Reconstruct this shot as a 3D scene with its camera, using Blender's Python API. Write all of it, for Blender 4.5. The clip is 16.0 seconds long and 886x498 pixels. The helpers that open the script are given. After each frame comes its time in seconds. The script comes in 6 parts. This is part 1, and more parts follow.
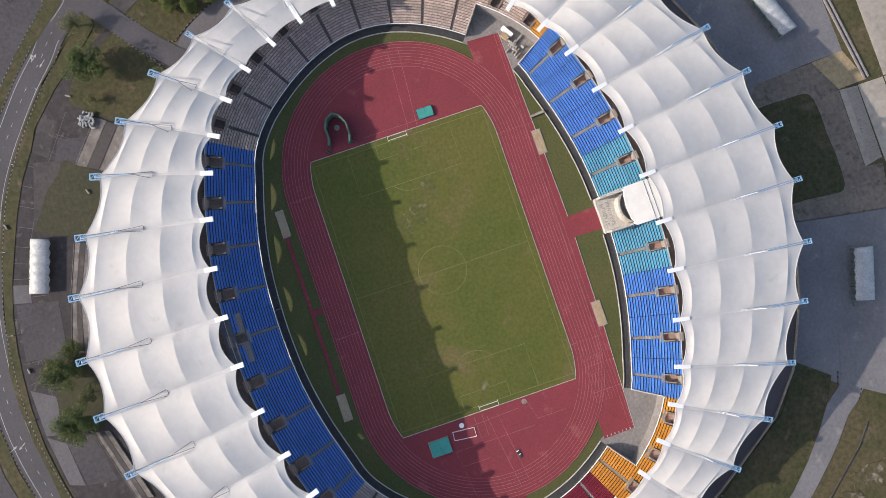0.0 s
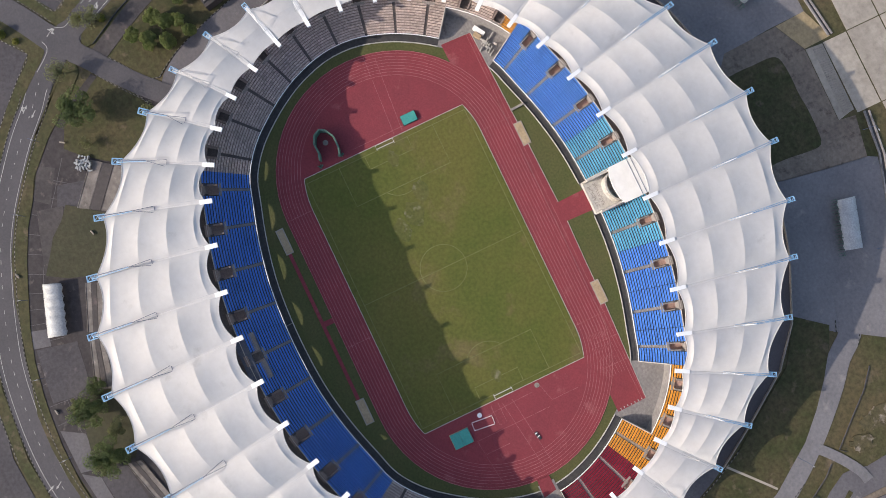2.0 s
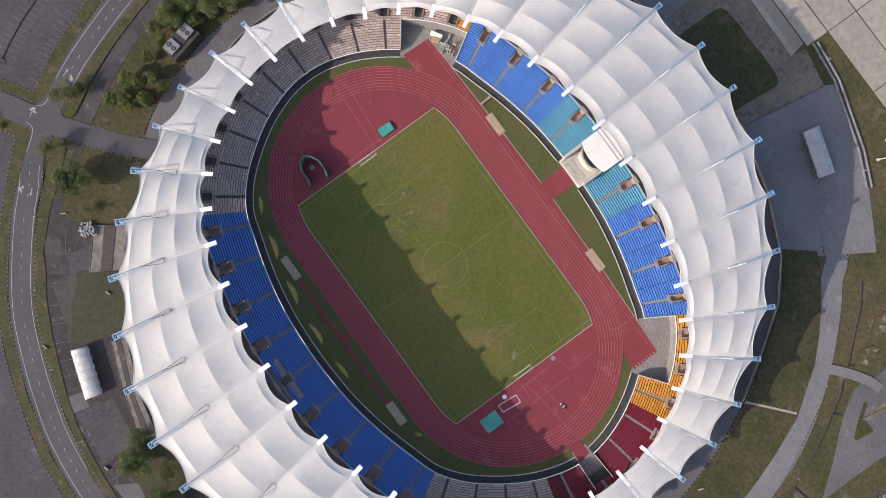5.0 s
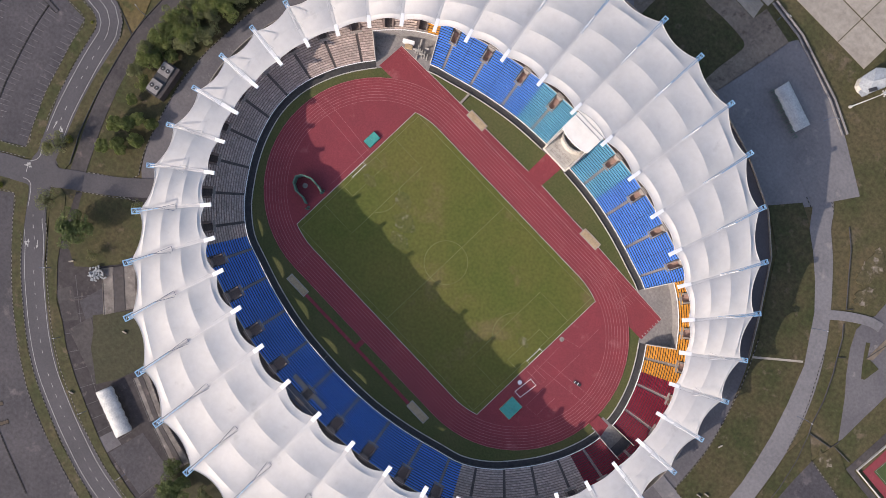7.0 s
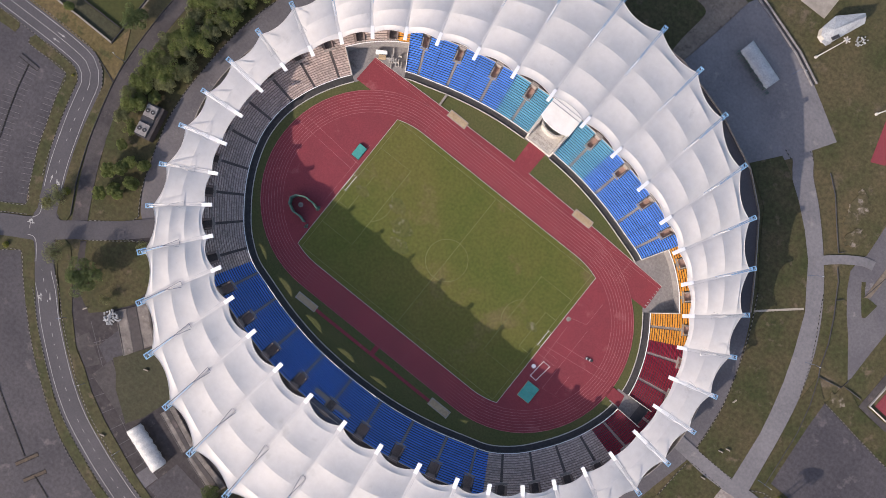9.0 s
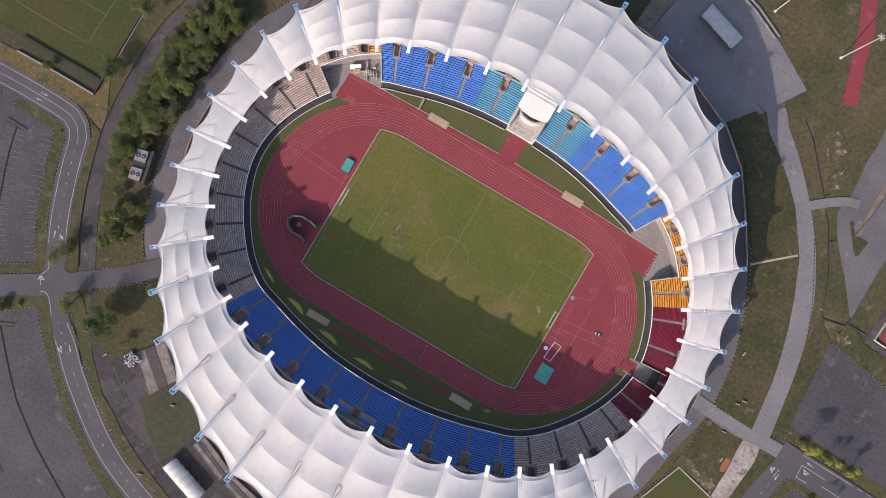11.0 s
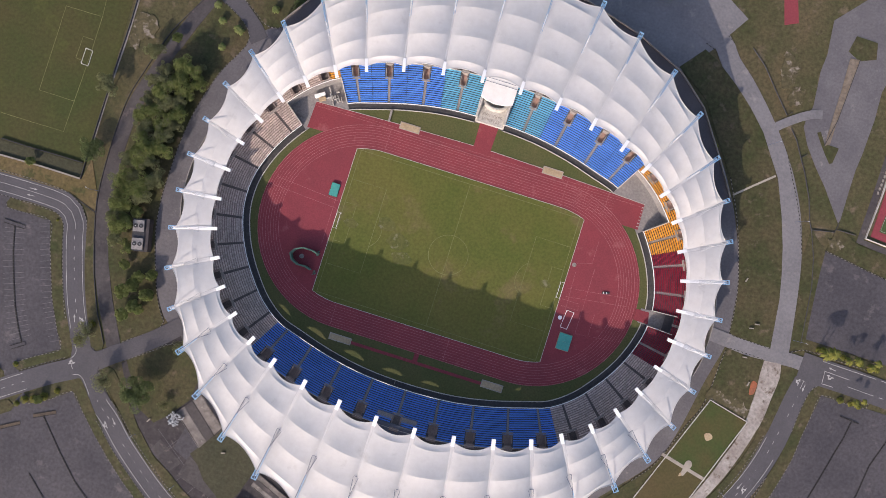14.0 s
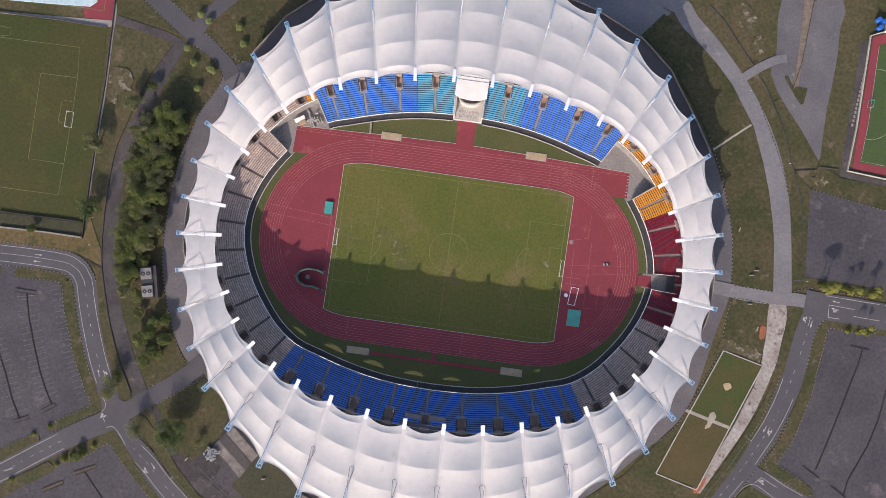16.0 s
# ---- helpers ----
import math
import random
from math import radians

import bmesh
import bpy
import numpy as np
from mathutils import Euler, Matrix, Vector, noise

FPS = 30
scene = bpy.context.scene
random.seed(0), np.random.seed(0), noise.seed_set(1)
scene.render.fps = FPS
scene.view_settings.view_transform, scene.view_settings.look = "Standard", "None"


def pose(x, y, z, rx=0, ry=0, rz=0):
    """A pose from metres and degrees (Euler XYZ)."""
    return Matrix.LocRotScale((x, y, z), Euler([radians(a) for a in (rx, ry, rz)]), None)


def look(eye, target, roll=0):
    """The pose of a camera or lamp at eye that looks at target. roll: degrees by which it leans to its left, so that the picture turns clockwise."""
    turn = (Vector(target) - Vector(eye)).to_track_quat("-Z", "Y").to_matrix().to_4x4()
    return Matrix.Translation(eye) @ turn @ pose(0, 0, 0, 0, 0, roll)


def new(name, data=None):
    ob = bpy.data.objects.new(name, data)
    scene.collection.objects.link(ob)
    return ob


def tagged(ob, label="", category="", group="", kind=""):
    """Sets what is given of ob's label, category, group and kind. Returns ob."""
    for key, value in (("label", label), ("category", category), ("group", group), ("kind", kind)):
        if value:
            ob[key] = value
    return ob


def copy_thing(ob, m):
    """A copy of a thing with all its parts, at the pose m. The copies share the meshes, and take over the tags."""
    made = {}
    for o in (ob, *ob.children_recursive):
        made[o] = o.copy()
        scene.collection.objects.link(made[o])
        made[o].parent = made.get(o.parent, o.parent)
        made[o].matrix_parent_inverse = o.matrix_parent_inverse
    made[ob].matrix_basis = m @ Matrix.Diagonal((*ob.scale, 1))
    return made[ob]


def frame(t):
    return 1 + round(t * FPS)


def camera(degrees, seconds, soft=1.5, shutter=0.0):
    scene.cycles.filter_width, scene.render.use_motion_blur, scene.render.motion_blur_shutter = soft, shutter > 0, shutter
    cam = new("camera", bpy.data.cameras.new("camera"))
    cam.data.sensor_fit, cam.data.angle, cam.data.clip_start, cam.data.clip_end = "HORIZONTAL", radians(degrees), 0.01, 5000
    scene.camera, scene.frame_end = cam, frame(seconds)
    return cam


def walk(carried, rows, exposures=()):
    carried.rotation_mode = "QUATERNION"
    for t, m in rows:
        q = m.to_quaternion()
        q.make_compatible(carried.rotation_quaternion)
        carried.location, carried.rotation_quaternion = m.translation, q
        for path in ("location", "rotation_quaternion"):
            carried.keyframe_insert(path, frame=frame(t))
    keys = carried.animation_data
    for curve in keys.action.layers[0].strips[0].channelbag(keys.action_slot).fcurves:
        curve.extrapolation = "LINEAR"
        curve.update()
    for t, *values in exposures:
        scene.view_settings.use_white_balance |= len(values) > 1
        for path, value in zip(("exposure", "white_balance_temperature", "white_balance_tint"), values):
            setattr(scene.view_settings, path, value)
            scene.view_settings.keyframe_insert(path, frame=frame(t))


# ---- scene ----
cam = camera(67.8, 16.0, soft=0.85)
PATH = [
    (0.0, pose(0.393, -1.892, 248.700, 2.051, -0.417, 71.185)),
    (1.0, pose(0.304, -1.893, 252.576, 1.959, -0.360, 67.866)),
    (2.0, pose(0.214, -1.893, 256.445, 1.867, -0.305, 64.487)),
    (3.0, pose(0.125, -1.893, 260.307, 1.776, -0.252, 61.042)),
    (4.0, pose(0.035, -1.893, 264.163, 1.686, -0.201, 57.528)),
    (5.0, pose(-0.054, -1.894, 268.012, 1.596, -0.153, 53.938)),
    (6.0, pose(-0.144, -1.894, 271.854, 1.507, -0.106, 50.268)),
    (7.0, pose(-0.234, -1.894, 275.690, 1.418, -0.061, 46.513)),
    (8.0, pose(-0.323, -1.895, 279.519, 1.330, -0.019, 42.669)),
    (9.0, pose(-0.413, -1.895, 283.341, 1.243, 0.021, 38.730)),
    (10.0, pose(-0.502, -1.895, 287.157, 1.156, 0.060, 34.691)),
    (11.0, pose(-0.592, -1.895, 290.966, 1.069, 0.096, 30.547)),
    (12.0, pose(-0.681, -1.896, 294.769, 0.984, 0.130, 26.294)),
    (13.0, pose(-0.771, -1.896, 298.565, 0.898, 0.162, 21.927)),
    (14.0, pose(-0.861, -1.896, 302.354, 0.814, 0.192, 17.440)),
    (15.0, pose(-0.950, -1.897, 306.137, 0.730, 0.220, 12.830)),
    (16.0, pose(-1.040, -1.897, 309.913, 0.646, 0.246, 8.090)),
]
walk(cam, PATH, exposures=[(0.0, 0.61, 6930, 13), (7.0, 0.64, 6980, 17), (12.0, 0.65, 7000, 20), (16.0, 0.63, 7000, 19)])

# ---- light ----
SUN_AZ = math.atan2(-64.5, -12.0)      # the sun stands over the south stand
SUN_EL = radians(25.3)
sun_way = Vector((math.cos(SUN_AZ) * math.cos(SUN_EL), math.sin(SUN_AZ) * math.cos(SUN_EL), math.sin(SUN_EL)))
world = bpy.data.worlds.new("sky")
scene.world = world
world.use_nodes = True
wn = world.node_tree.nodes
sky = wn.new("ShaderNodeTexSky")
sky.sky_type = "NISHITA"
sky.sun_disc = False
sky.sun_elevation = SUN_EL
sky.sun_rotation = math.pi / 2 - SUN_AZ
sky.air_density, sky.dust_density = 1.0, 1.7
world.node_tree.links.new(sky.outputs[0], wn["Background"].inputs[0])
wn["Background"].inputs[1].default_value = 0.154
sun = new("sun", bpy.data.lights.new("sun", "SUN"))
sun.data.energy, sun.data.angle, sun.data.color = 3.02, radians(0.55), (1.0, 0.93, 0.83)
sun.matrix_world = look((0, 0, 200), Vector((0, 0, 200)) - sun_way)


# ---- materials ----
def material(name, a, b, rough=0.85, big=0.05, fine=1.5, mix=0.5, c=None, spot=0.62, metal=0.0, bump=0.0, per=0.0, sheer=0.0, spec=0.3):
    """Two colours blended by a broad and a fine noise; c comes in patches; per varies the value piece by piece."""
    m = bpy.data.materials.new(name)
    m.use_nodes = True
    t = m.node_tree
    n, link = t.nodes, t.links.new
    bsdf = n["Principled BSDF"]
    bsdf.inputs["Roughness"].default_value, bsdf.inputs["Metallic"].default_value = rough, metal
    bsdf.inputs["Specular IOR Level"].default_value = spec
    geo = n.new("ShaderNodeNewGeometry")

    def noise_at(scale, detail):
        k = n.new("ShaderNodeTexNoise")
        k.inputs["Scale"].default_value, k.inputs["Detail"].default_value, k.inputs["Roughness"].default_value = scale, detail, 0.62
        link(geo.outputs["Position"], k.inputs["Vector"])
        return k.outputs["Fac"]

    def blend(kind, fac, x, y):
        k = n.new("ShaderNodeMix")
        k.data_type, k.blend_type = "RGBA", kind
        for socket, v in ((k.inputs[0], fac), (k.inputs[6], x), (k.inputs[7], y)):
            if isinstance(v, (int, float)):
                socket.default_value = v
            elif isinstance(v, tuple):
                socket.default_value = (*v, 1.0)
            else:
                link(v, socket)
        return k.outputs[2]

    def ramp(fac, lo, hi):
        k = n.new("ShaderNodeMapRange")
        k.inputs[1].default_value, k.inputs[2].default_value = lo, hi
        link(fac, k.inputs[0])
        return k.outputs[0]

    wide, grain = noise_at(big, 5), noise_at(fine, 4)
    colour = blend("MIX", ramp(wide, 0.33, 0.67), a, b)
    if c:
        colour = blend("MIX", ramp(noise_at(big * 2.3, 8), spot, spot + 0.1), colour, c)
    colour = blend("OVERLAY", mix, colour, blend("MIX", ramp(grain, 0.25, 0.75), (0.25, 0.25, 0.25), (0.75, 0.75, 0.75)))
    if per:
        info = n.new("ShaderNodeObjectInfo")
        colour = blend("MULTIPLY", 1.0, colour, blend("MIX", info.outputs["Random"], (1 - per,) * 3, (1 + per,) * 3))
    link(colour, bsdf.inputs["Base Color"])
    if bump:
        k = n.new("ShaderNodeBump")
        k.inputs["Strength"].default_value, k.inputs["Distance"].default_value = bump, 0.3
        link(grain, k.inputs["Height"])
        link(k.outputs[0], bsdf.inputs["Normal"])
    if sheer:
        thin, both = n.new("ShaderNodeBsdfTranslucent"), n.new("ShaderNodeMixShader")
        link(colour, thin.inputs["Color"])
        both.inputs[0].default_value = sheer
        link(bsdf.outputs[0], both.inputs[1])
        link(thin.outputs[0], both.inputs[2])
        link(both.outputs[0], n["Material Output"].inputs["Surface"])
    return m


M = dict(
    lawn=material("lawn_grass", (0.046, 0.051, 0.019), (0.096, 0.075, 0.040), big=0.045, fine=0.6, mix=0.8, c=(0.125, 0.098, 0.066), spot=0.58, bump=0.5),
    plot=material("plot_grass", (0.038, 0.046, 0.016), (0.076, 0.061, 0.031), big=0.07, fine=0.6, mix=0.8, c=(0.108, 0.084, 0.056), spot=0.58, bump=0.5),
    dry=material("dry_verge_grass", (0.100, 0.078, 0.030), (0.135, 0.098, 0.050), big=0.07, fine=0.6, mix=0.8, c=(0.062, 0.060, 0.022), spot=0.56, bump=0.5),
    deck=material("pale_blue_deck", (0.36, 0.52, 0.60), (0.46, 0.58, 0.64), rough=0.5, big=0.15, fine=1.0, c=(0.62, 0.66, 0.68), spot=0.58),
    arena=material("arena_grass", (0.070, 0.084, 0.028), (0.094, 0.092, 0.036), big=0.06, fine=1.2, bump=0.4),
    pitch=material("pitch_grass", (0.074, 0.098, 0.018), (0.124, 0.114, 0.030), big=0.019, fine=0.8, c=(0.140, 0.118, 0.046), spot=0.56, mix=0.45, bump=0.3),
    worn=material("worn_pitch_grass", (0.080, 0.092, 0.024), (0.110, 0.106, 0.034), big=0.08, fine=0.8, c=(0.190, 0.178, 0.110), spot=0.55, mix=0.5, bump=0.3),
    practice=material("practice_grass", (0.036, 0.053, 0.012), (0.063, 0.054, 0.019), big=0.018, fine=0.7, mix=0.5, c=(0.062, 0.066, 0.018), spot=0.56, bump=0.3),
    track=material("red_track", (0.242, 0.044, 0.056), (0.200, 0.041, 0.052), big=0.05, fine=1.6, c=(0.275, 0.078, 0.086), spot=0.60, mix=0.4),
    line=material("faded_white_line", (0.41, 0.18, 0.185), (0.32, 0.105, 0.115), big=0.2, fine=2.0),
    paint=material("white_road_paint", (0.44, 0.44, 0.43), (0.30, 0.30, 0.295), big=0.3, fine=2.0),
    chalk=material("faint_chalk_line", (0.19, 0.19, 0.085), (0.12, 0.125, 0.045), big=0.15, fine=1.5),
    forecourt=material("pale_grey_asphalt", (0.150, 0.145, 0.155), (0.195, 0.187, 0.196), big=0.06, fine=0.8, c=(0.235, 0.22, 0.215), spot=0.60, mix=0.35),
    road=material("road_asphalt", (0.070, 0.067, 0.075), (0.090, 0.085, 0.094), big=0.05, fine=1.3, mix=0.3, bump=0.2),
    park=material("parking_asphalt", (0.052, 0.049, 0.057), (0.077, 0.071, 0.079), big=0.04, fine=0.7, c=(0.125, 0.112, 0.114), spot=0.60, mix=0.55, bump=0.2),
    ring=material("grey_ring_asphalt", (0.098, 0.093, 0.103), (0.142, 0.134, 0.143), big=0.06, fine=0.9, c=(0.23, 0.21, 0.205), spot=0.63, mix=0.35),
    apron=material("grey_apron_concrete", (0.20, 0.19, 0.19), (0.26, 0.245, 0.24), big=0.1, fine=1.0, c=(0.15, 0.14, 0.135), spot=0.6),
    pave=material("old_brown_paving", (0.050, 0.045, 0.048), (0.082, 0.073, 0.073), big=0.08, fine=0.6, c=(0.125, 0.102, 0.098), spot=0.60, mix=0.5),
    old_pave=material("dark_stained_paving", (0.034, 0.030, 0.034), (0.057, 0.050, 0.052), big=0.09, fine=0.5, c=(0.115, 0.098, 0.094), spot=0.60, mix=0.7),
    brown=material("brown_block_paving", (0.150, 0.120, 0.098), (0.205, 0.168, 0.138), big=0.09, fine=0.6, c=(0.105, 0.082, 0.064), spot=0.56, mix=0.6),
    slab=material("pale_concrete_slab", (0.355, 0.318, 0.275), (0.285, 0.254, 0.22), big=0.05, fine=0.4, c=(0.24, 0.22, 0.195), spot=0.62, per=0.08),
    concrete=material("grey_concrete", (0.23, 0.21, 0.19), (0.30, 0.275, 0.25), big=0.12, fine=1.5, c=(0.15, 0.135, 0.125), spot=0.6),
    tread=material("stand_concrete", (0.070, 0.069, 0.074), (0.105, 0.102, 0.106), big=0.15, fine=1.8, c=(0.06, 0.058, 0.056), spot=0.62),
    tread_dark=material("dark_stand_concrete", (0.23, 0.178, 0.163), (0.29, 0.232, 0.213), big=0.15, fine=1.8),
    aisle=material("aisle_concrete", (0.31, 0.28, 0.265), (0.23, 0.21, 0.20), big=0.2, fine=2.0),
    strip=material("patchy_pale_concrete", (0.36, 0.33, 0.305), (0.24, 0.205, 0.185), big=0.1, fine=0.6, c=(0.12, 0.09, 0.07), spot=0.56, mix=0.6),
    weathered=material("weathered_ramp_concrete", (0.23, 0.205, 0.19), (0.12, 0.107, 0.10), big=0.15, fine=0.5, c=(0.30, 0.275, 0.25), spot=0.6, mix=0.7),
    soil=material("bare_pale_soil", (0.20, 0.165, 0.135), (0.13, 0.10, 0.07), big=0.12, fine=0.6, mix=0.6),
    sandy=material("yellow_sandy_ground", (0.34, 0.26, 0.15), (0.27, 0.21, 0.13), big=0.1, fine=0.6),
    wall=material("painted_wall", (0.50, 0.48, 0.455), (0.40, 0.385, 0.36), big=0.2, fine=1.2),
    moat=material("dark_drain", (0.048, 0.048, 0.053), (0.070, 0.067, 0.067), big=0.15, fine=0.8, c=(0.06, 0.055, 0.05), spot=0.66),
    fabric=material("white_roof_fabric", (0.70, 0.688, 0.682), (0.66, 0.648, 0.643), rough=0.55, big=0.05, fine=0.35, c=(0.59, 0.578, 0.57), spot=0.62, mix=0.24, sheer=0.27),
    girder=material("off_white_girder_paint", (0.60, 0.60, 0.61), (0.52, 0.52, 0.53), rough=0.45, big=0.3, fine=1.2, mix=0.25),
    white=material("white_painted_steel", (0.80, 0.80, 0.80), (0.72, 0.72, 0.72), rough=0.4, big=0.3, fine=2.0, mix=0.12),
    cap=material("bright_white_plate", (0.90, 0.90, 0.90), (0.84, 0.84, 0.84), rough=0.35, big=0.3, fine=2.0, mix=0.08),
    blue=material("light_blue_steel", (0.26, 0.47, 0.68), (0.20, 0.38, 0.58), rough=0.4, big=0.4, fine=2.0, mix=0.2),
    tie=material("grey_blue_tie", (0.075, 0.11, 0.20), (0.06, 0.09, 0.16), rough=0.4, big=0.4, fine=2.0, mix=0.2),
    seat_blue=material("blue_plastic_seats", (0.080, 0.238, 0.63), (0.095, 0.265, 0.69), rough=0.38, big=0.2, fine=2.5, mix=0.3, per=0.10),
    seat_turquoise=material("turquoise_plastic_seats", (0.11, 0.37, 0.54), (0.135, 0.41, 0.57), rough=0.45, big=0.2, fine=2.5, mix=0.3, per=0.10),
    seat_orange=material("orange_plastic_seats", (0.57, 0.265, 0.050), (0.63, 0.31, 0.06), rough=0.45, big=0.2, fine=2.5, mix=0.3, per=0.10),
    seat_maroon=material("maroon_plastic_seats", (0.21, 0.020, 0.045), (0.25, 0.026, 0.05), rough=0.45, big=0.2, fine=2.5, mix=0.3, per=0.10),
    seat_grey=material("grey_bench_seats", (0.56, 0.462, 0.425), (0.42, 0.345, 0.315), rough=0.6, big=0.3, fine=1.1, mix=0.9, per=0.10),
    rust=material("brown_tunnel_lining", (0.48, 0.32, 0.275), (0.33, 0.22, 0.19), big=0.4, fine=2.0),
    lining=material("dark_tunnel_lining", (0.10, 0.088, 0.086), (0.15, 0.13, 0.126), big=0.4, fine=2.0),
    bay=material("worn_bay_paint", (0.21, 0.20, 0.20), (0.12, 0.115, 0.12), big=0.3, fine=1.2, mix=0.7),
    patch=material("patchy_bare_soil", (0.070, 0.062, 0.030), (0.095, 0.078, 0.044), big=0.10, fine=0.6, mix=0.8, c=(0.235, 0.200, 0.165), spot=0.53, bump=0.4),
    bed=material("dark_bed_earth", (0.105, 0.078, 0.055), (0.075, 0.058, 0.045), big=0.3, fine=1.0, mix=0.6),
    glass_roof=material("blue_grey_sheet", (0.070, 0.085, 0.125), (0.12, 0.135, 0.17), rough=0.35, big=0.4, fine=1.5, mix=0.4),
    dark=material("dark_metal", (0.035, 0.036, 0.04), (0.055, 0.055, 0.06), rough=0.5, big=0.4, fine=2.0),
    kerb_black=material("black_kerb_paint", (0.02, 0.02, 0.02), (0.035, 0.033, 0.03), big=0.4, fine=2.0),
    kerb_white=material("white_kerb_paint", (0.21, 0.20, 0.185), (0.15, 0.142, 0.13), big=0.4, fine=2.0),
    sand=material("jump_pit_sand", (0.42, 0.33, 0.22), (0.36, 0.27, 0.17), big=0.3, fine=1.5),
    mat=material("turquoise_foam_mat", (0.045, 0.28, 0.25), (0.06, 0.33, 0.29), rough=0.6, big=0.3, fine=1.5, mix=0.25),
    net=material("green_cage_net", (0.075, 0.15, 0.12), (0.11, 0.19, 0.15), big=0.4, fine=2.5),
    turf=material("bowling_turf", (0.034, 0.068, 0.016), (0.080, 0.062, 0.024), big=0.035, fine=1.0, mix=0.4),
    dry_turf=material("dry_turf", (0.090, 0.066, 0.030), (0.068, 0.060, 0.022), big=0.04, fine=1.0, mix=0.4),
    turf_dark=material("dark_damp_grass", (0.040, 0.043, 0.024), (0.058, 0.054, 0.032), big=0.08, fine=0.7, mix=0.6, bump=0.4),
    court=material("green_court", (0.045, 0.078, 0.028), (0.058, 0.088, 0.03), big=0.1, fine=1.5),
    shed=material("pale_metal_sheet", (0.41, 0.43, 0.45), (0.32, 0.335, 0.35), rough=0.45, big=0.2, fine=1.5),
    bark=material("tree_bark", (0.10, 0.075, 0.055), (0.14, 0.11, 0.08), big=1.0, fine=4.0),
    leaf=material("olive_leaves", (0.134, 0.182, 0.060), (0.222, 0.246, 0.094), big=0.5, fine=2.0, sheer=0.46),
    leaf_dark=material("deep_green_leaves", (0.096, 0.137, 0.058), (0.151, 0.187, 0.077), big=0.5, fine=2.0, sheer=0.46),
    leaf_grey=material("grey_green_leaves", (0.174, 0.192, 0.098), (0.228, 0.240, 0.127), big=0.5, fine=2.0, sheer=0.46),
    leaf_gold=material("yellow_green_fronds", (0.17, 0.16, 0.03), (0.11, 0.13, 0.028), big=0.6, fine=2.0, sheer=0.2),
    bright=material("cobalt_tarpaulin", (0.02, 0.12, 0.45), (0.025, 0.14, 0.5), rough=0.5, big=0.4, fine=2.0),
    orange=material("orange_earth", (0.36, 0.11, 0.05), (0.25, 0.10, 0.06), big=0.3, fine=1.5),
)


# ---- building blocks ----
def linked(name, bm, mat, parent=None, label="", smooth=False):
    me = bpy.data.meshes.new(name)
    bm.to_mesh(me)
    bm.free()
    for k in mat if isinstance(mat, (list, tuple)) else [mat]:
        me.materials.append(M[k])
    if smooth:
        for p in me.polygons:
            p.use_smooth = True
    ob = new(name, me)
    if parent:
        ob.parent = parent
    return tagged(ob, label)


def part(name, bm, mat, parent, label="", smooth=False):
    return linked(name, bm, mat, parent, label, smooth)


def thing(name, label, category, group="", kind=""):
    return tagged(new(name), label, category, group, kind)


def add_prism(bm, pts, z0, z1):
    """An upright prism over a closed outline."""
    low, top = [bm.verts.new((x, y, z0)) for x, y in pts], [bm.verts.new((x, y, z1)) for x, y in pts]
    n = len(pts)
    bm.faces.new(top)
    bm.faces.new(low[::-1])
    for i in range(n):
        bm.faces.new((low[i], low[(i + 1) % n], top[(i + 1) % n], top[i]))


def add_box(bm, centre, size, turn=0.0, chamfer=0.0):
    """A box about centre; its long axis turned about z; optionally with chamfered upright edges."""
    sx, sy, sz = (v / 2 for v in size)
    k = chamfer
    outline = [(-sx + k, -sy), (sx - k, -sy), (sx, -sy + k), (sx, sy - k), (sx - k, sy), (-sx + k, sy), (-sx, sy - k), (-sx, -sy + k)] if k else [(-sx, -sy), (sx, -sy), (sx, sy), (-sx, sy)]
    c, s = math.cos(turn), math.sin(turn)
    add_prism(bm, [(centre[0] + x * c - y * s, centre[1] + x * s + y * c) for x, y in outline], centre[2] - sz, centre[2] + sz)


def add_beam(bm, a, b, wide, deep, wide_b=None, deep_b=None):
    """A box beam from a to b, which may taper."""
    a, b = Vector(a), Vector(b)
    way = (b - a).normalized()
    side = way.cross(Vector((0, 0, 1)))
    side = side.normalized() if side.length > 1e-4 else Vector((1, 0, 0))
    up = side.cross(way)
    rings = []
    for p, w, d in ((a, wide, deep), (b, wide_b or wide, deep_b or deep)):
        rings.append([bm.verts.new(p + side * (i * w / 2) + up * (j * d / 2)) for i, j in ((-1, -1), (1, -1), (1, 1), (-1, 1))])
    bm.faces.new(rings[0][::-1])
    bm.faces.new(rings[1])
    for i in range(4):
        j = (i + 1) % 4
        bm.faces.new((rings[0][i], rings[0][j], rings[1][j], rings[1][i]))


def add_tube(bm, a, b, r, r_b=None, sides=6):
    a, b = Vector(a), Vector(b)
    q = (b - a).to_track_quat("Z", "Y")
    rings = [[bm.verts.new(p + q @ Vector((k * math.cos(2 * math.pi * i / sides), k * math.sin(2 * math.pi * i / sides), 0))) for i in range(sides)] for p, k in ((a, r), (b, r if r_b is None else r_b))]
    bm.faces.new(rings[0][::-1])
    bm.faces.new(rings[1])
    for i in range(sides):
        j = (i + 1) % sides
        bm.faces.new((rings[0][i], rings[0][j], rings[1][j], rings[1][i]))


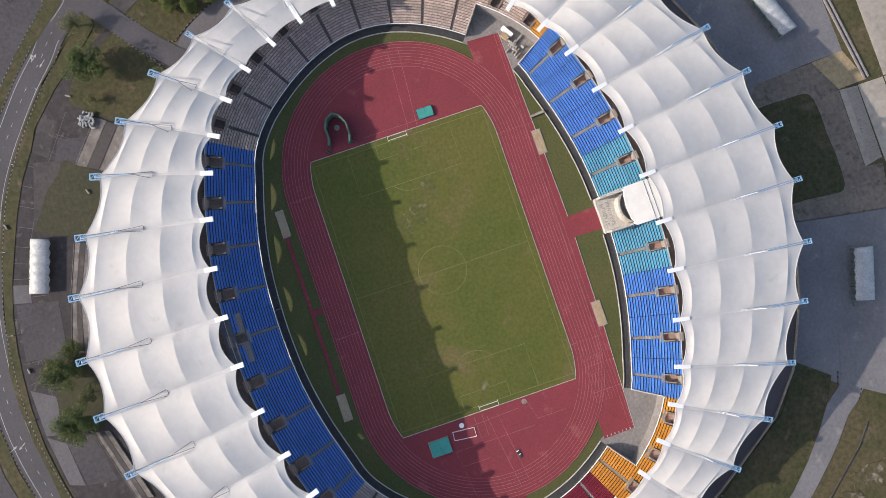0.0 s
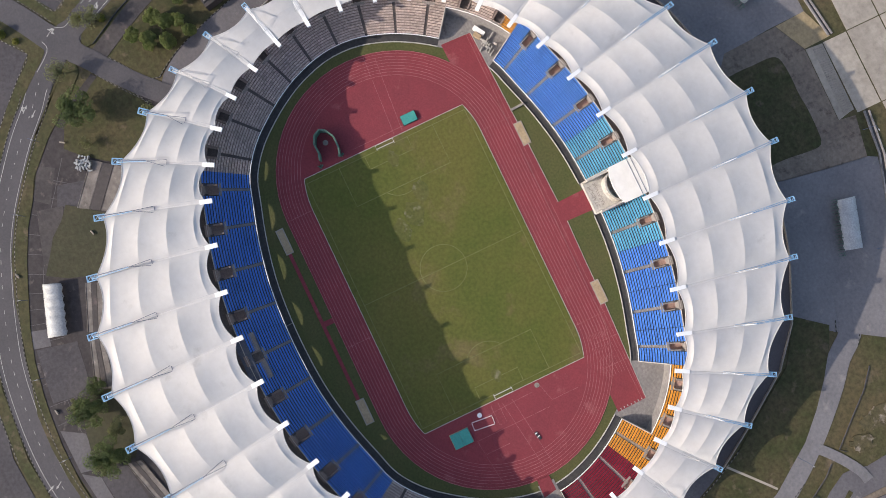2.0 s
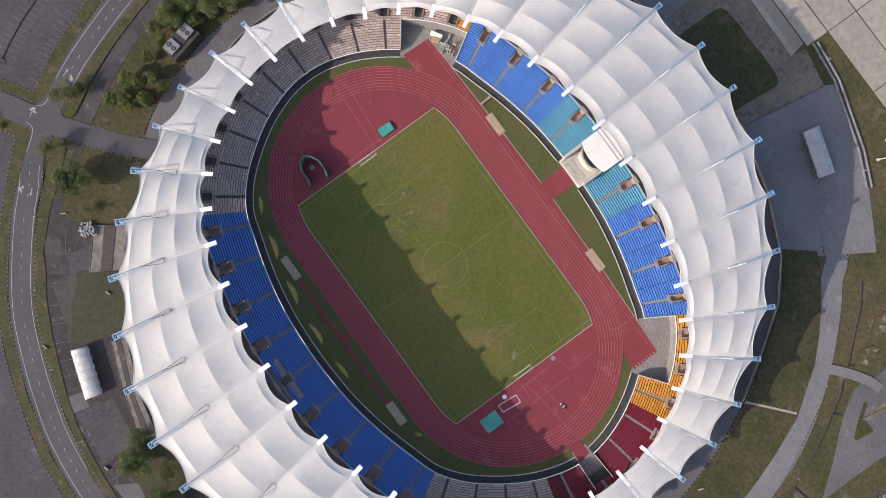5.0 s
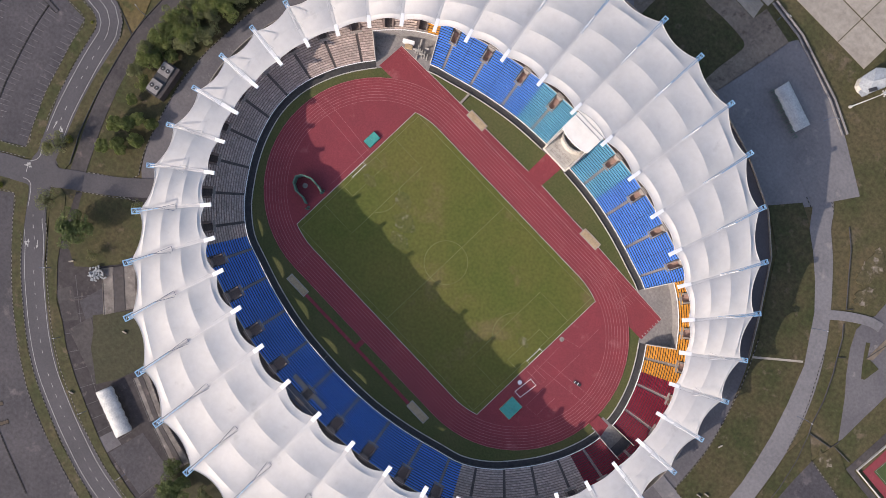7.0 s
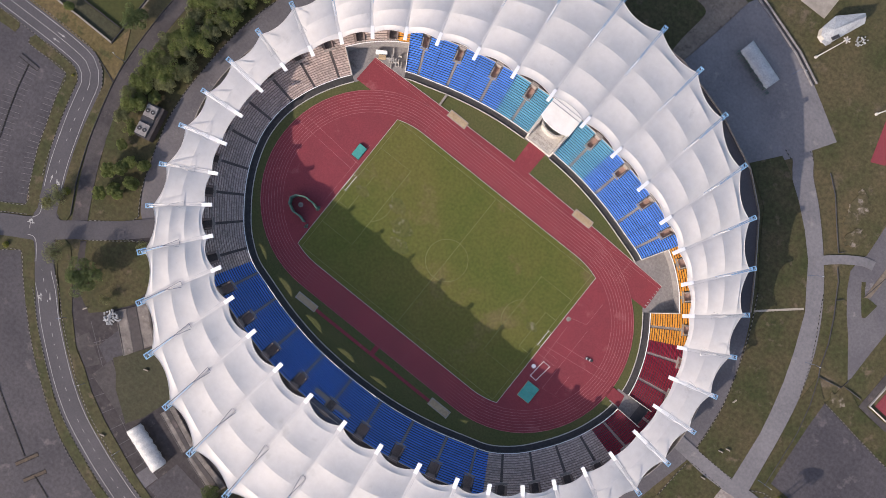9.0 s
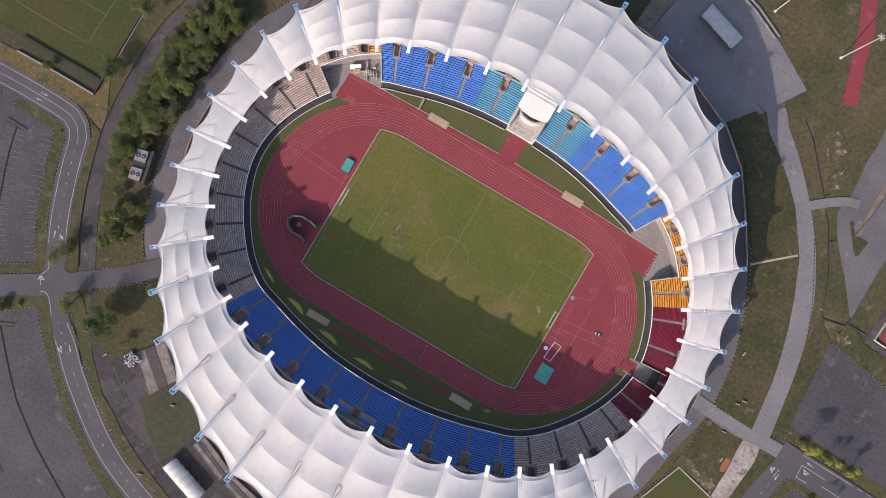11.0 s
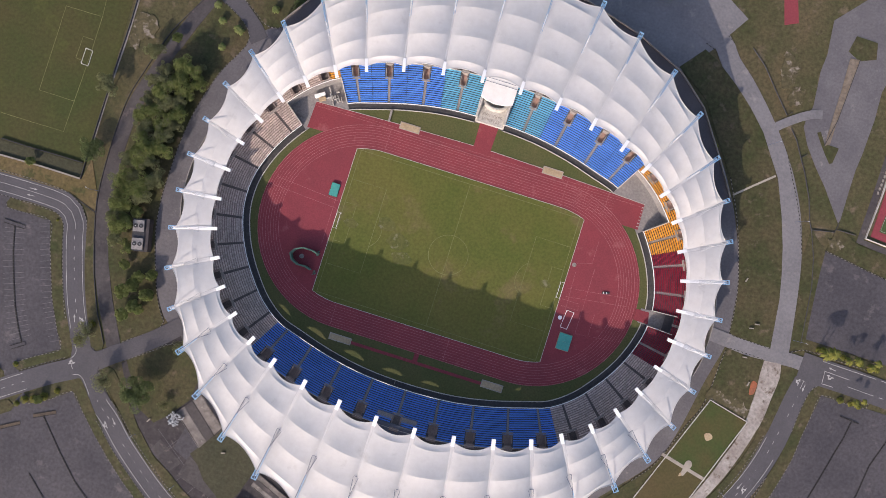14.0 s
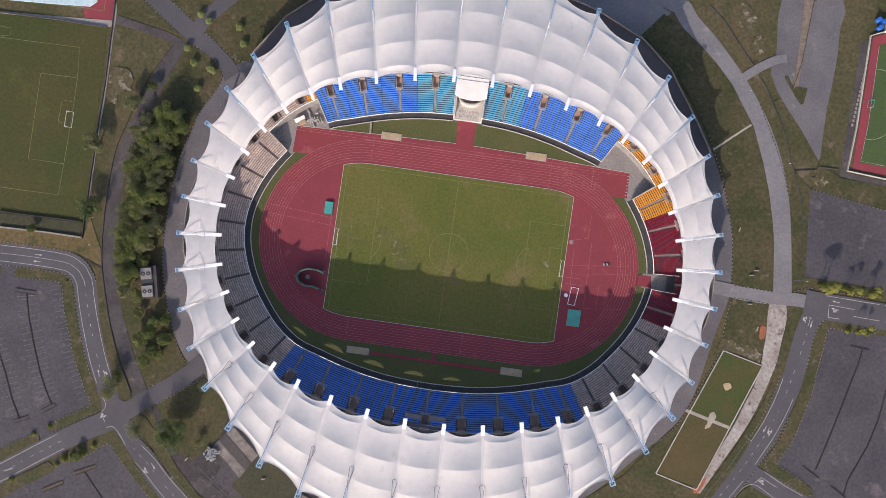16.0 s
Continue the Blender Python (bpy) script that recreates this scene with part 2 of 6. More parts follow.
def curve(pts, step=3.0, closed=False):
    """A smooth line through the points."""
    out, n = [], len(pts)
    for i in range(n if closed else n - 1):
        p = [Vector(pts[j % n] if closed else pts[min(max(j, 0), n - 1)]) for j in (i - 1, i, i + 1, i + 2)]
        k = max(1, round((p[2] - p[1]).length / step))
        for s in range(k):
            u = s / k
            out.append(0.5 * ((2 * p[1]) + (p[2] - p[0]) * u + (2 * p[0] - 5 * p[1] + 4 * p[2] - p[3]) * u * u + (3 * p[1] - p[0] - 3 * p[2] + p[3]) * u ** 3))
    if not closed:
        out.append(Vector(pts[-1]))
    return [(v[0], v[1]) for v in out]


def offset(line, d, closed=False):
    """The line moved d to its left."""
    n, out = len(line), []
    for i in range(n):
        a, b = (line[(i - 1) % n], line[(i + 1) % n]) if closed else (line[max(i - 1, 0)], line[min(i + 1, n - 1)])
        w = Vector((b[0] - a[0], b[1] - a[1])).normalized()
        out.append((line[i][0] - w[1] * d, line[i][1] + w[0] * d))
    return out


def add_ribbon(bm, line, d0, d1, z0, z1, closed=False):
    """A solid strip between two offsets of a line."""
    l, r = offset(line, d0, closed), offset(line, d1, closed)
    rows = [[bm.verts.new(v) for v in ((*a, z0), (*a, z1), (*b, z1), (*b, z0))] for a, b in zip(l, r)]
    n = len(rows)
    for i in range(n if closed else n - 1):
        a, b = rows[i], rows[(i + 1) % n]
        for j in range(4):
            bm.faces.new((a[j], a[(j + 1) % 4], b[(j + 1) % 4], b[j]))
    if not closed:
        bm.faces.new(rows[0])
        bm.faces.new(rows[-1][::-1])


layer = [0]


def level(base):
    """A height of its own for each flush surface."""
    layer[0] += 1
    return base + 0.004 * (layer[0] % 12)


def sheet(name, pts, mat, base, label, category, kind="structure"):
    bm = bmesh.new()
    z = level(base)
    if sum(a[0] * b[1] - b[0] * a[1] for a, b in zip(pts, [*pts[1:], pts[0]])) < 0:
        pts = pts[::-1]
    add_prism(bm, pts, -0.1, z)
    bm.normal_update()
    bmesh.ops.triangulate(bm, faces=[f for f in bm.faces if len(f.verts) > 4], ngon_method="EAR_CLIP")
    ob = tagged(linked(name, bm, mat), label, category, "", kind)
    ob["top"] = z
    return ob


def strip_of(name, line, width, mat, base, label, category, kind="structure"):
    bm = bmesh.new()
    z = level(base)
    add_ribbon(bm, line, width / 2, -width / 2, -0.1, z)
    ob = tagged(linked(name, bm, mat), label, category, "", kind)
    ob["top"] = z
    return ob


def marks(name, ob, mat, lines, width=0.15, dash=0.0, gap=0.0):
    """Painted lines on a surface; a part of it."""
    bm = bmesh.new()
    z = ob["top"]
    for line in lines:
        if not dash:
            add_ribbon(bm, line, width / 2, -width / 2, z - 0.02, z + 0.012)
            continue
        run, start = 0.0, 0.0
        for a, b in zip(line, line[1:]):
            a, b = Vector(a), Vector(b)
            long = (b - a).length
            while start < run + long:
                p, q = a.lerp(b, max(0, (start - run) / long)), a.lerp(b, min(1, (start + dash - run) / long))
                if (q - p).length > 0.3:
                    add_ribbon(bm, [tuple(p), tuple(q)], width / 2, -width / 2, z - 0.02, z + 0.012)
                start += dash + gap
            run += long
    return part(name, bm, mat, ob)


def kerb(lines, label="black and white painted concrete kerb beside the road"):
    """Kerb stones, black and white in turn."""
    bm = bmesh.new()
    for line in lines:
        turn = 0
        for a, b in zip(line, line[1:]):
            a, b = Vector(a), Vector(b)
            n = max(1, round((b - a).length / 0.9))
            for i in range(n):
                p, q = a.lerp(b, i / n), a.lerp(b, (i + 0.94) / n)
                first = len(bm.faces)
                add_ribbon(bm, [tuple(p), tuple(q)], 0.15, -0.15, -0.1, 0.28)
                bm.faces.ensure_lookup_table()
                for f in bm.faces[first:]:
                    f.material_index = turn % 2
                turn += 1
    return tagged(linked("kerb", bm, ["kerb_black", "kerb_white"]), label, "kerb", "", "structure")

# ---- the stadium's plan: 40 radial lines, alike in all four quarters ----
TIP = [(8.2, 71.9, 31.0), (24.5, 70.3, 30.5), (40.7, 67.1, 29.0), (55.8, 62.9, 27.0), (67.5, 57.5, 24.5), (78.5, 50.4, 22.0), (87.4, 41.5, 19.5), (93.9, 30.6, 18.0), (99.0, 19.2, 17.0), (101.3, 6.5, 16.5)]
POST = [(9.7, 122.8, 29.0), (30.5, 118.8, 29.0), (49.0, 111.1, 28.3), (67.5, 101.1, 26.4), (83.7, 88.2, 23.8), (96.9, 73.3, 21.2), (107.1, 57.8, 18.8), (114.3, 41.7, 16.8), (118.6, 24.7, 15.4), (120.8, 8.2, 14.6)]
LEAD = [7.4, 7.1, 7.0, 7.1, 5.8, 6.5, 7.3, 6.6, 6.4, 5.4]      # from the roof's tip in to the stand's front


def all_round(q):
    q = [Vector(p) for p in q]
    return [p.copy() for p in q] + [Vector((p[0], -p[1], p[2])) for p in q[::-1]] + [Vector((-p[0], -p[1], p[2])) for p in q] + [Vector((-p[0], p[1], p[2])) for p in q[::-1]]


tips, posts = all_round(TIP), all_round(POST)
for p in posts:
    # the main stand's roof falls a little towards its back
    w = min(1.0, max(0.0, p[1] / 60))
    drop = 0.12 * w * p[2]
    p.x, p.y, p.z = p[0] * (1 + drop / 252), p[1] * (1 + drop / 252), p[2] - drop
leads = LEAD + LEAD[::-1] + LEAD + LEAD[::-1]
ways = [((p - t) * Vector((1, 1, 0))).normalized() for t, p in zip(tips, posts)]
fronts = [(t - w * d) * Vector((1, 1, 0)) for t, w, d in zip(tips, ways, leads)]


def along(values, u):
    """A smooth value round the ring, at u radials from the first."""
    i, f = int(math.floor(u)), u - math.floor(u)
    a, b, c, d = (values[(i + k) % 40] for k in (-1, 0, 1, 2))
    return 0.5 * (2 * b + (c - a) * f + (2 * a - 5 * b + 4 * c - d) * f * f + (3 * b - a - 3 * c + d) * f ** 3)


def at(u, s):
    """The place s metres behind the stand's front."""
    return along(fronts, u) + along(ways, u).normalized() * s


# ---- ground ----
bm = bmesh.new()
bmesh.ops.create_grid(bm, x_segments=40, y_segments=40, size=2500)
ground = tagged(linked("ground", bm, "lawn"), "olive and brown patchy grass ground reaching the horizon", "ground", "", "structure")

# asphalt and paving round the stadium
ring_line = [(-109, -72), (-116, -66), (-125, -52), (-130, -38), (-134, -12), (-135, 12), (-133, 38), (-128, 50), (-122, 62), (-116, 70), (-106, 78), (-98, 86), (-84, 104), (-60, 125), (0, 132), (60, 122), (89, 100), (106, 80), (116, 64), (121, 54), (126, 42), (130, 31), (133, 6), (133, -3), (129, -20), (124, -46), (118, -62), (101, -82), (80, -104), (60, -118), (45, -128), (20, -130), (-20, -130), (-50, -124), (-75, -110), (-95, -92)]
sheet("ring_pavement", curve(ring_line, 5, True), "ring", 0.03, "worn grey asphalt walkway round the stadium", "pavement")
south_walk = sheet("south_pavement", curve([(-128, -92), (-121.5, -104), (-113, -118.6), (-99.8, -127.8), (-81.6, -140.8), (-61, -151.4), (-41.7, -157.4), (-28, -160.9), (-3, -162), (16, -160), (40, -155), (72, -143)], 5) + [(60, -110), (20, -120), (-40, -118), (-80, -104), (-106, -72)], "old_pave", 0.08, "old brown-grey stained paving behind the south stand", "pavement")
for pts, mat in (([(-103.8, -126.2), (-100.4, -119.8), (-87.9, -127.4), (-92.1, -132.4)], "pave"), ([(-93.6, -121.9), (-90.8, -110.6), (-82.5, -117.6), (-86.2, -125.3)], "park"), ([(-6.9, -160.0), (-1.8, -151.6), (12.7, -152.0), (11.1, -159.4)], "ring"), ([(11.6, -159.4), (16.0, -153.1), (32.9, -151.2), (31.0, -156.6)], "ring"), ([(16.5, -152.9), (15.3, -142.4), (34.8, -139.3), (33.2, -150.3)], "park"), ([(-46.5, -154.7), (-44.6, -148.4), (-38.0, -149.6), (-39.7, -156.3)], "ring"), ([(-38.9, -155.5), (-35.4, -139.9), (-15.5, -142.5), (-17.6, -158.1)], "park"), ([(-88.0, -133.2), (-85.4, -123.0), (-62.6, -135.1), (-62.9, -140.7)], "pave")):
    sheet("paving_patch", pts, mat, 0.095, "relaid patch of asphalt in the old paving", "pavement")

# north forecourt
sheet("east_forecourt", [(24, 124), (26.5, 135.7), (29.5, 152.4), (32, 168.8), (34, 172.5), (64.2, 165.6), (74.1, 159.8), (88.8, 151.2), (99.3, 145), (92.8, 134.8), (88.3, 127.1), (76.6, 112.4), (50, 116)], "forecourt", 0.05, "worn pale grey asphalt forecourt behind the main stand", "pavement")
sheet("west_forecourt", [(-14, 126), (-28, 136), (-29.7, 156), (-30.2, 172), (-51, 171.5), (-80, 163), (-99, 148), (-95, 124), (-80, 106), (-50, 116)], "forecourt", 0.05, "worn pale grey asphalt forecourt behind the main stand", "pavement")
sheet("brown_forecourt", [(-14, 124), (-28.5, 136), (-29.5, 159), (-16.5, 165.5), (14.5, 165), (15.5, 172), (32.2, 168.8), (29.7, 152.4), (26.7, 135.7), (24, 123)], "brown", 0.09, "brown block-paved forecourt with worn patches", "pavement")
sheet("sandy_patch", [(-29.5, 159.2), (-30.2, 172), (-17, 177), (-16.6, 165.6)], "sandy", 0.13, "yellowish sandy bare ground by the forecourt", "ground")
sheet("forecourt_lawn", curve([(-19.0, 126), (-19.6, 137), (-19.5, 144), (-19.4, 150.5), (-18.6, 153.6), (-16.1, 155.1), (-9, 155.7), (-2, 155.5), (6, 156.0), (14, 155.8), (18.8, 155.2), (20.6, 153.2), (20.4, 148), (19.4, 140), (19.2, 133), (18.8, 126)], 1.5), "plot", 0.14, "rectangular dark green lawn in the brown forecourt", "lawn")
deck_slab = thing("slab_terrace", "pale concrete terrace of large square slabs", "pavement", "", "structure")
for x0, x1 in ((-78, -47.4), (-47, -16.2), (-15.8, 15.0), (15.4, 46), (46.4, 62)):
    for y0, y1 in ((173.2, 183.3), (183.9, 197.9), (198.5, 212), (212.6, 226)):
        if y0 < 180 and x0 != -15.8:
            continue
        bm = bmesh.new()
        add_prism(bm, [(x0, y0), (x1, y0), (x1, y1), (x0, y1)], -0.1, 0.15)
        part("slab", bm, "slab", deck_slab)
bm = bmesh.new()
add_prism(bm, [(-16.2, 165.8), (14.6, 165.2), (13.0, 172.4), (-15.6, 172.8)], -0.1, 0.19)
grate = tagged(linked("grate_apron", bm, "slab"), "pale ribbed concrete apron between terrace and forecourt", "pavement", "", "structure")
for i in range(11):
    bm = bmesh.new()
    add_box(bm, (-0.8, 168.2 + i * 0.42, 0.21), (28.4, 0.2, 0.12), -0.018)
    part("rib", bm, "concrete", grate)

# north channel with its walls
channel = thing("drain_channel", "straight concrete drain channel with low grey walls", "drain", "", "structure")
for line in ([(-17.5, 176.3), (-51, 172.0), (-90, 164)], [(-17.5, 177.9), (-51, 173.6), (-90, 165.6)], [(15.5, 175.6), (33, 173.5), (62, 164.2), (76, 157.6)], [(16, 177.4), (34, 175.2), (63, 166.0), (77, 159.4)]):
    bm = bmesh.new()
    add_ribbon(bm, line, 0.3, -0.3, -0.1, 0.6)
    part("channel_wall", bm, "apron", channel)
for line in ([(-17.5, 177.1), (-51, 172.8), (-90, 164.8)], [(15.7, 176.5), (33.5, 174.3), (62.5, 165.1), (76.5, 158.5)]):
    bm = bmesh.new()
    add_ribbon(bm, line, 0.45, -0.45, -0.1, level(0.2))
    part("channel_bed", bm, "moat", channel)

# roads
south_road = curve([(-300, -33), (-250, -31), (-209.3, -29.8), (-195.8, -29.5), (-182.9, -29.6), (-175.5, -30.4), (-171.0, -33.0), (-168.0, -37.1), (-166.3, -43.1), (-164.1, -50.8), (-160.2, -62.3), (-155.8, -73.8), (-149.7, -86.3), (-144.1, -97.0), (-134.0, -111.0), (-125.3, -118.2), (-116.4, -126.8), (-105.5, -135.6), (-94.0, -144.0), (-81.7, -151.2), (-66, -157.6), (-52.4, -162.2), (-36.7, -166.4), (-19, -168.6), (-1, -169.2), (14.3, -167.8), (31, -164.2), (58, -157), (90, -143), (111, -122), (134.1, -106.9), (141.0, -95.2), (148.2, -83.6), (154.5, -71.5), (160.1, -59.8), (164.5, -47.2), (167.7, -33.4), (169.6, -24.1), (171.4, -13.7), (173.4, -5.4), (174.1, 1.4)], 4)
i_join = min(range(len(south_road)), key=lambda i: (south_road[i][0] + 144) ** 2 + (south_road[i][1] + 97) ** 2)
road_1 = strip_of("road_1", south_road, 10.8, "road", 0.16, "two-lane grey asphalt ring road with white lines", "road")
west_line = curve([(-330, -194), (-242.5, -166.9), (-213.4, -145.9), (-194.0, -131.9), (-172.1, -116.2), (-157.5, -106.4), (-147.6, -100.7), (-141.7, -96.6)], 4)
road_2 = strip_of("road_2", west_line, 9.6, "road", 0.22, "two-lane asphalt road joining the ring road", "road")
sheet("junction", curve([(-154.4, -86.9), (-150.6, -90.7), (-149.2, -93.2), (-149.9, -95.9), (-153.7, -99.4), (-152.5, -107.5), (-146.5, -104.3), (-143.3, -104.1), (-140.1, -107.4), (-136.8, -111.7), (-129.6, -109.6), (-133.7, -103.8), (-136.9, -100.0), (-137.1, -97.0), (-134.0, -94.4), (-129.7, -90.4), (-131.7, -84.2), (-140.5, -90.3), (-143.7, -88.9), (-146.6, -83.7)], 1.5, True), "road", 0.27, "worn asphalt junction with rounded corners", "road")
link_line = curve([(-139.0, -94.9), (-133.0, -89.8), (-127.0, -85.4), (-117.4, -77.6), (-110.3, -71.0), (-106.3, -66.7)], 3)
strip_of("road_3", link_line, 8.0, "road", 0.30, "short worn asphalt link from the junction to the stadium", "road")
ne_line = curve([(72.1, 137.9), (82.1, 135.0), (91.2, 131.3), (97.6, 123.5), (106.0, 116.3), (115.4, 106.8), (123.6, 97.5), (131.1, 87.8), (136.9, 78.9), (142.7, 67.9), (147.2, 56.5), (150.6, 44.9), (153.2, 31.8), (155.2, 18.8), (157.4, 3.0)], 4)
strip_of("road_4", ne_line, 8.9, "forecourt", 0.16, "plain curved grey asphalt service road", "road")
east_line = curve([(125.0, 1.6), (133.9, 1.0), (143.4, 0.2), (157.7, 0.7), (164.6, 1.1), (172.6, 0.6)], 3)
strip_of("road_5", east_line, 6.2, "forecourt", 0.22, "short grey asphalt link road to the east gate", "road")
far_line = curve([(168.4, 0.3), (178.1, -0.2), (191.4, -0.4), (207.0, -1.1), (226.2, -1.9), (268.9, -3.2)], 4)
se_line = curve([(151.3, -81.0), (159.0, -84.7), (170.2, -89.4), (185.6, -94.9), (219.0, -106.6)], 4)
road_10 = strip_of("road_10", se_line, 9.2, "road", 0.22, "asphalt side road leaving the ring road", "road")
road_6 = strip_of("road_6", far_line, 12.4, "road", 0.28, "wide asphalt road with lane lines and arrows", "road")
nw_line = curve([(-240, 172), (-200, 137), (-158.2, 102.9), (-153.0, 99.1), (-143.3, 92.0), (-131.6, 83.9), (-121.3, 76.4), (-116.4, 72.5), (-112.6, 68.2)], 4)
strip_of("road_7", nw_line, 8.3, "road", 0.16, "grey asphalt road coming in from the northwest", "road")
nw_spur = curve([(-133.2, 85.6), (-130.5, 91.4), (-124.4, 99.0), (-118.5, 105.5), (-104.4, 119.4)], 4)
strip_of("road_8", nw_spur, 7.0, "road", 0.22, "narrow grey asphalt spur road", "road")
strip_of("footpath_1", [(116.3, 65.4), (123.7, 72.0), (132.3, 79.5)], 0.9, "slab", 0.28, "thin pale concrete footpath crossing the grass", "path")
strip_of("road_9", curve([(123.6, 98.0), (126.3, 101.4), (130.6, 105.2), (135.5, 108.8), (140.4, 111.7), (144.6, 112.8)], 2), 4.0, "forecourt", 0.28, "short asphalt branch to the upper car park", "road")
strip_of("footpath_2", curve([(-138.8, 81.6), (-141.0, 76.4), (-145.0, 66.6), (-149.0, 55.0), (-152.3, 44.5), (-155.8, 33.8), (-158.7, 22.0), (-159.6, 11.7), (-159.8, -1.8), (-158.9, -15.1), (-157.4, -28.4), (-154.2, -41.4), (-149.6, -54.1), (-144.0, -66.7), (-138.7, -76.7), (-133.6, -86.1)], 4), 6.6, "pave", 0.10, "old damaged brown-grey asphalt footpath", "path")
strip_of("footpath_3", [(-171.0, 87.3), (-158.8, 85.0), (-147.7, 83.0), (-140.3, 80.5)], 3.8, "pave", 0.14, "pale worn footpath by the practice field", "path")
sheet("footpath_4", curve([(152.0, -2.8), (152.0, -8.4), (152.6, -16.4), (152.3, -24.4), (152.1, -32.4), (150.4, -41.2), (147.1, -50.2), (143.7, -60.3), (137.6, -74.7), (133.0, -87.1), (129.7, -94.5)], 4) + curve([(131.9, -95.0), (135.7, -88.0), (139.9, -79.5), (146.0, -67.9), (151.1, -56.6), (154.9, -45.4), (157.6, -35.7), (159.3, -28.7), (160.2, -17.9), (161.1, -8.5), (159.9, -2.0)], 4), "strip", 0.24, "patchy pale concrete strip beside the bowling green", "path")

# car parks
park_w = sheet("car_park_1", [(-290, -50), (-207.9, -39.3), (-201.1, -37.8), (-179.3, -39.0), (-174.3, -54.9), (-169.7, -67.7), (-164.2, -79.0), (-159.6, -88.2), (-156.3, -94.2), (-171.3, -103.8), (-174.1, -106.4), (-171.4, -110.2), (-176.7, -114.2), (-179.8, -111.4), (-195.3, -123.3), (-290, -150)], "park", 0.09, "faded grey asphalt car park with worn bay lines", "car park")
sheet("park_entry", [(-209.3, -33.6), (-200.5, -34.5), (-199.6, -40.3), (-208.2, -41.0)], "park", 0.09, "asphalt way into the car park", "car park")
sheet("car_park_2", [(-300, -230), (-192.6, -141.1), (-171.7, -127.9), (-169.3, -122.8), (-167.0, -118.2), (-162.8, -121.3), (-152.2, -115.0), (-145.8, -110.8), (-138.5, -118.3), (-131.5, -125.3), (-123.5, -131.5), (-110, -142.5), (-98, -151.5), (-84, -160), (-62, -168.5), (-34, -175.6), (-5, -180.5), (20, -178.5), (50, -171), (90, -158), (110, -195), (-60, -240), (-300, -270)], "park", 0.09, "empty grey asphalt car park beyond the road", "car park")
sheet("car_park_3", [(164.2, 53.2), (173.7, 51.9), (184.6, 50.2), (200.3, 48.2), (252.5, 40.6), (257.0, 6.5), (205.2, 11.7), (187.1, 12.1), (167.3, 12.2), (166.0, 25.6), (164.4, 41.5)], "park", 0.09, "empty grey asphalt car park with palm shadows", "car park")
sheet("car_park_4", [(181.5, -9.8), (190.1, -10.2), (202.5, -9.8), (216.6, -9.9), (270.2, -12.9), (280, -120), (220, -125), (184.9, -90.0), (183.1, -84.4), (172.9, -79.5), (165.5, -75.8), (170.1, -67.1), (173.7, -56.0), (177.0, -41.7), (178.4, -30.3), (179.7, -21.8)], "park", 0.09, "long grey asphalt car park with dividing kerbs", "car park")
sheet("car_park_5", [(151, 172), (137.1, 156.0), (138.7, 140.0), (138.0, 131.8), (138.8, 123.3), (139.5, 114.8), (138.1, 109.5), (138.1, 104.9), (142.1, 97.4), (148.6, 88.9), (155.2, 81.5), (166.0, 67.2), (166.5, 69.1), (166.4, 82.0), (166.5, 92.8), (167.3, 100.9), (168.1, 117.2), (167.6, 130.6), (169.2, 138.4), (167.1, 144.0), (163.4, 159.7), (180, 172)], "ring", 0.09, "worn grey asphalt car park with two angled lanes", "car park")
sheet("parking_island", [(144.7, 104.2), (146.1, 105.2), (149.5, 100.0), (151.6, 100.3), (156.2, 100.2), (155.7, 96.1), (155.3, 92.8), (154.1, 92.1), (151.2, 95.4), (147.6, 100.1)], "plot", 0.25, "small kerbed grass island in the car park", "island")
sheet("parking_island", [(147.5, 144.3), (149.1, 152.2), (159.2, 152.0), (160.8, 144.4), (153.7, 141.5)], "plot", 0.25, "small kerbed grass island in the car park", "island")
sheet("parking_bed", [(149.2, 141.5), (153.7, 142.1), (152.9, 128.5), (151.9, 112.2), (151.8, 100.9), (149.6, 99.3), (149.5, 111.9), (149.6, 126.7)], "soil", 0.28, "long narrow earth bed between parking lanes", "soil")

# road paint
j = i_join
marks("edge_line", road_1, "paint", [offset(south_road[: j - 3], 3.7), offset(south_road[: j - 3], -3.7), offset(south_road[j + 4: -10], 3.85), offset(south_road[j + 5: -12], -3.85)], 0.2)
marks("centre_line", road_1, "paint", [south_road[j - 29: j - 14]], 0.17)
marks("centre_dash", road_1, "paint", [south_road[: j - 29], south_road[j - 14: j - 4], south_road[j + 4: -3]], 0.17, 1.6, 3.2)
marks("edge_line", road_2, "paint", [offset(west_line[:-8], 3.7), offset(west_line[:-8], -3.7)], 0.2)
marks("centre_dash", road_2, "paint", [west_line[:-8]], 0.17, 1.6, 3.2)
marks("turn_line", bpy.data.objects["junction"], "paint", [curve([(-150.9, -90.5), (-149.5, -92.7), (-149.5, -94.8), (-150.8, -97.1)], 1), curve([(-147.6, -103.9), (-145.3, -103.0), (-143.1, -103.8), (-140.5, -106.6), (-137.5, -110.5)], 1), [(-150.7, -97.6), (-149.2, -100.4), (-148.5, -101.3)]], 0.22)
marks("lane_line", road_6, "paint", [[(177.9, 4.9), (200.9, 4.4)], [(179.8, 0.9), (180.1, -5.0)], [(179.8, 0.9), (191.8, 0.4)], [(180.1, -5.0), (185.4, -5.0)], [(191.7, -2.8), (201.9, -3.2)]], 0.22)
marks("lane_dash", road_6, "paint", [[(200.9, 4.4), (225.4, 3.9), (268.1, 2.8)], [(201.9, -3.2), (226.4, -3.7), (269.1, -4.8)]], 0.22, 2.2, 2.6)
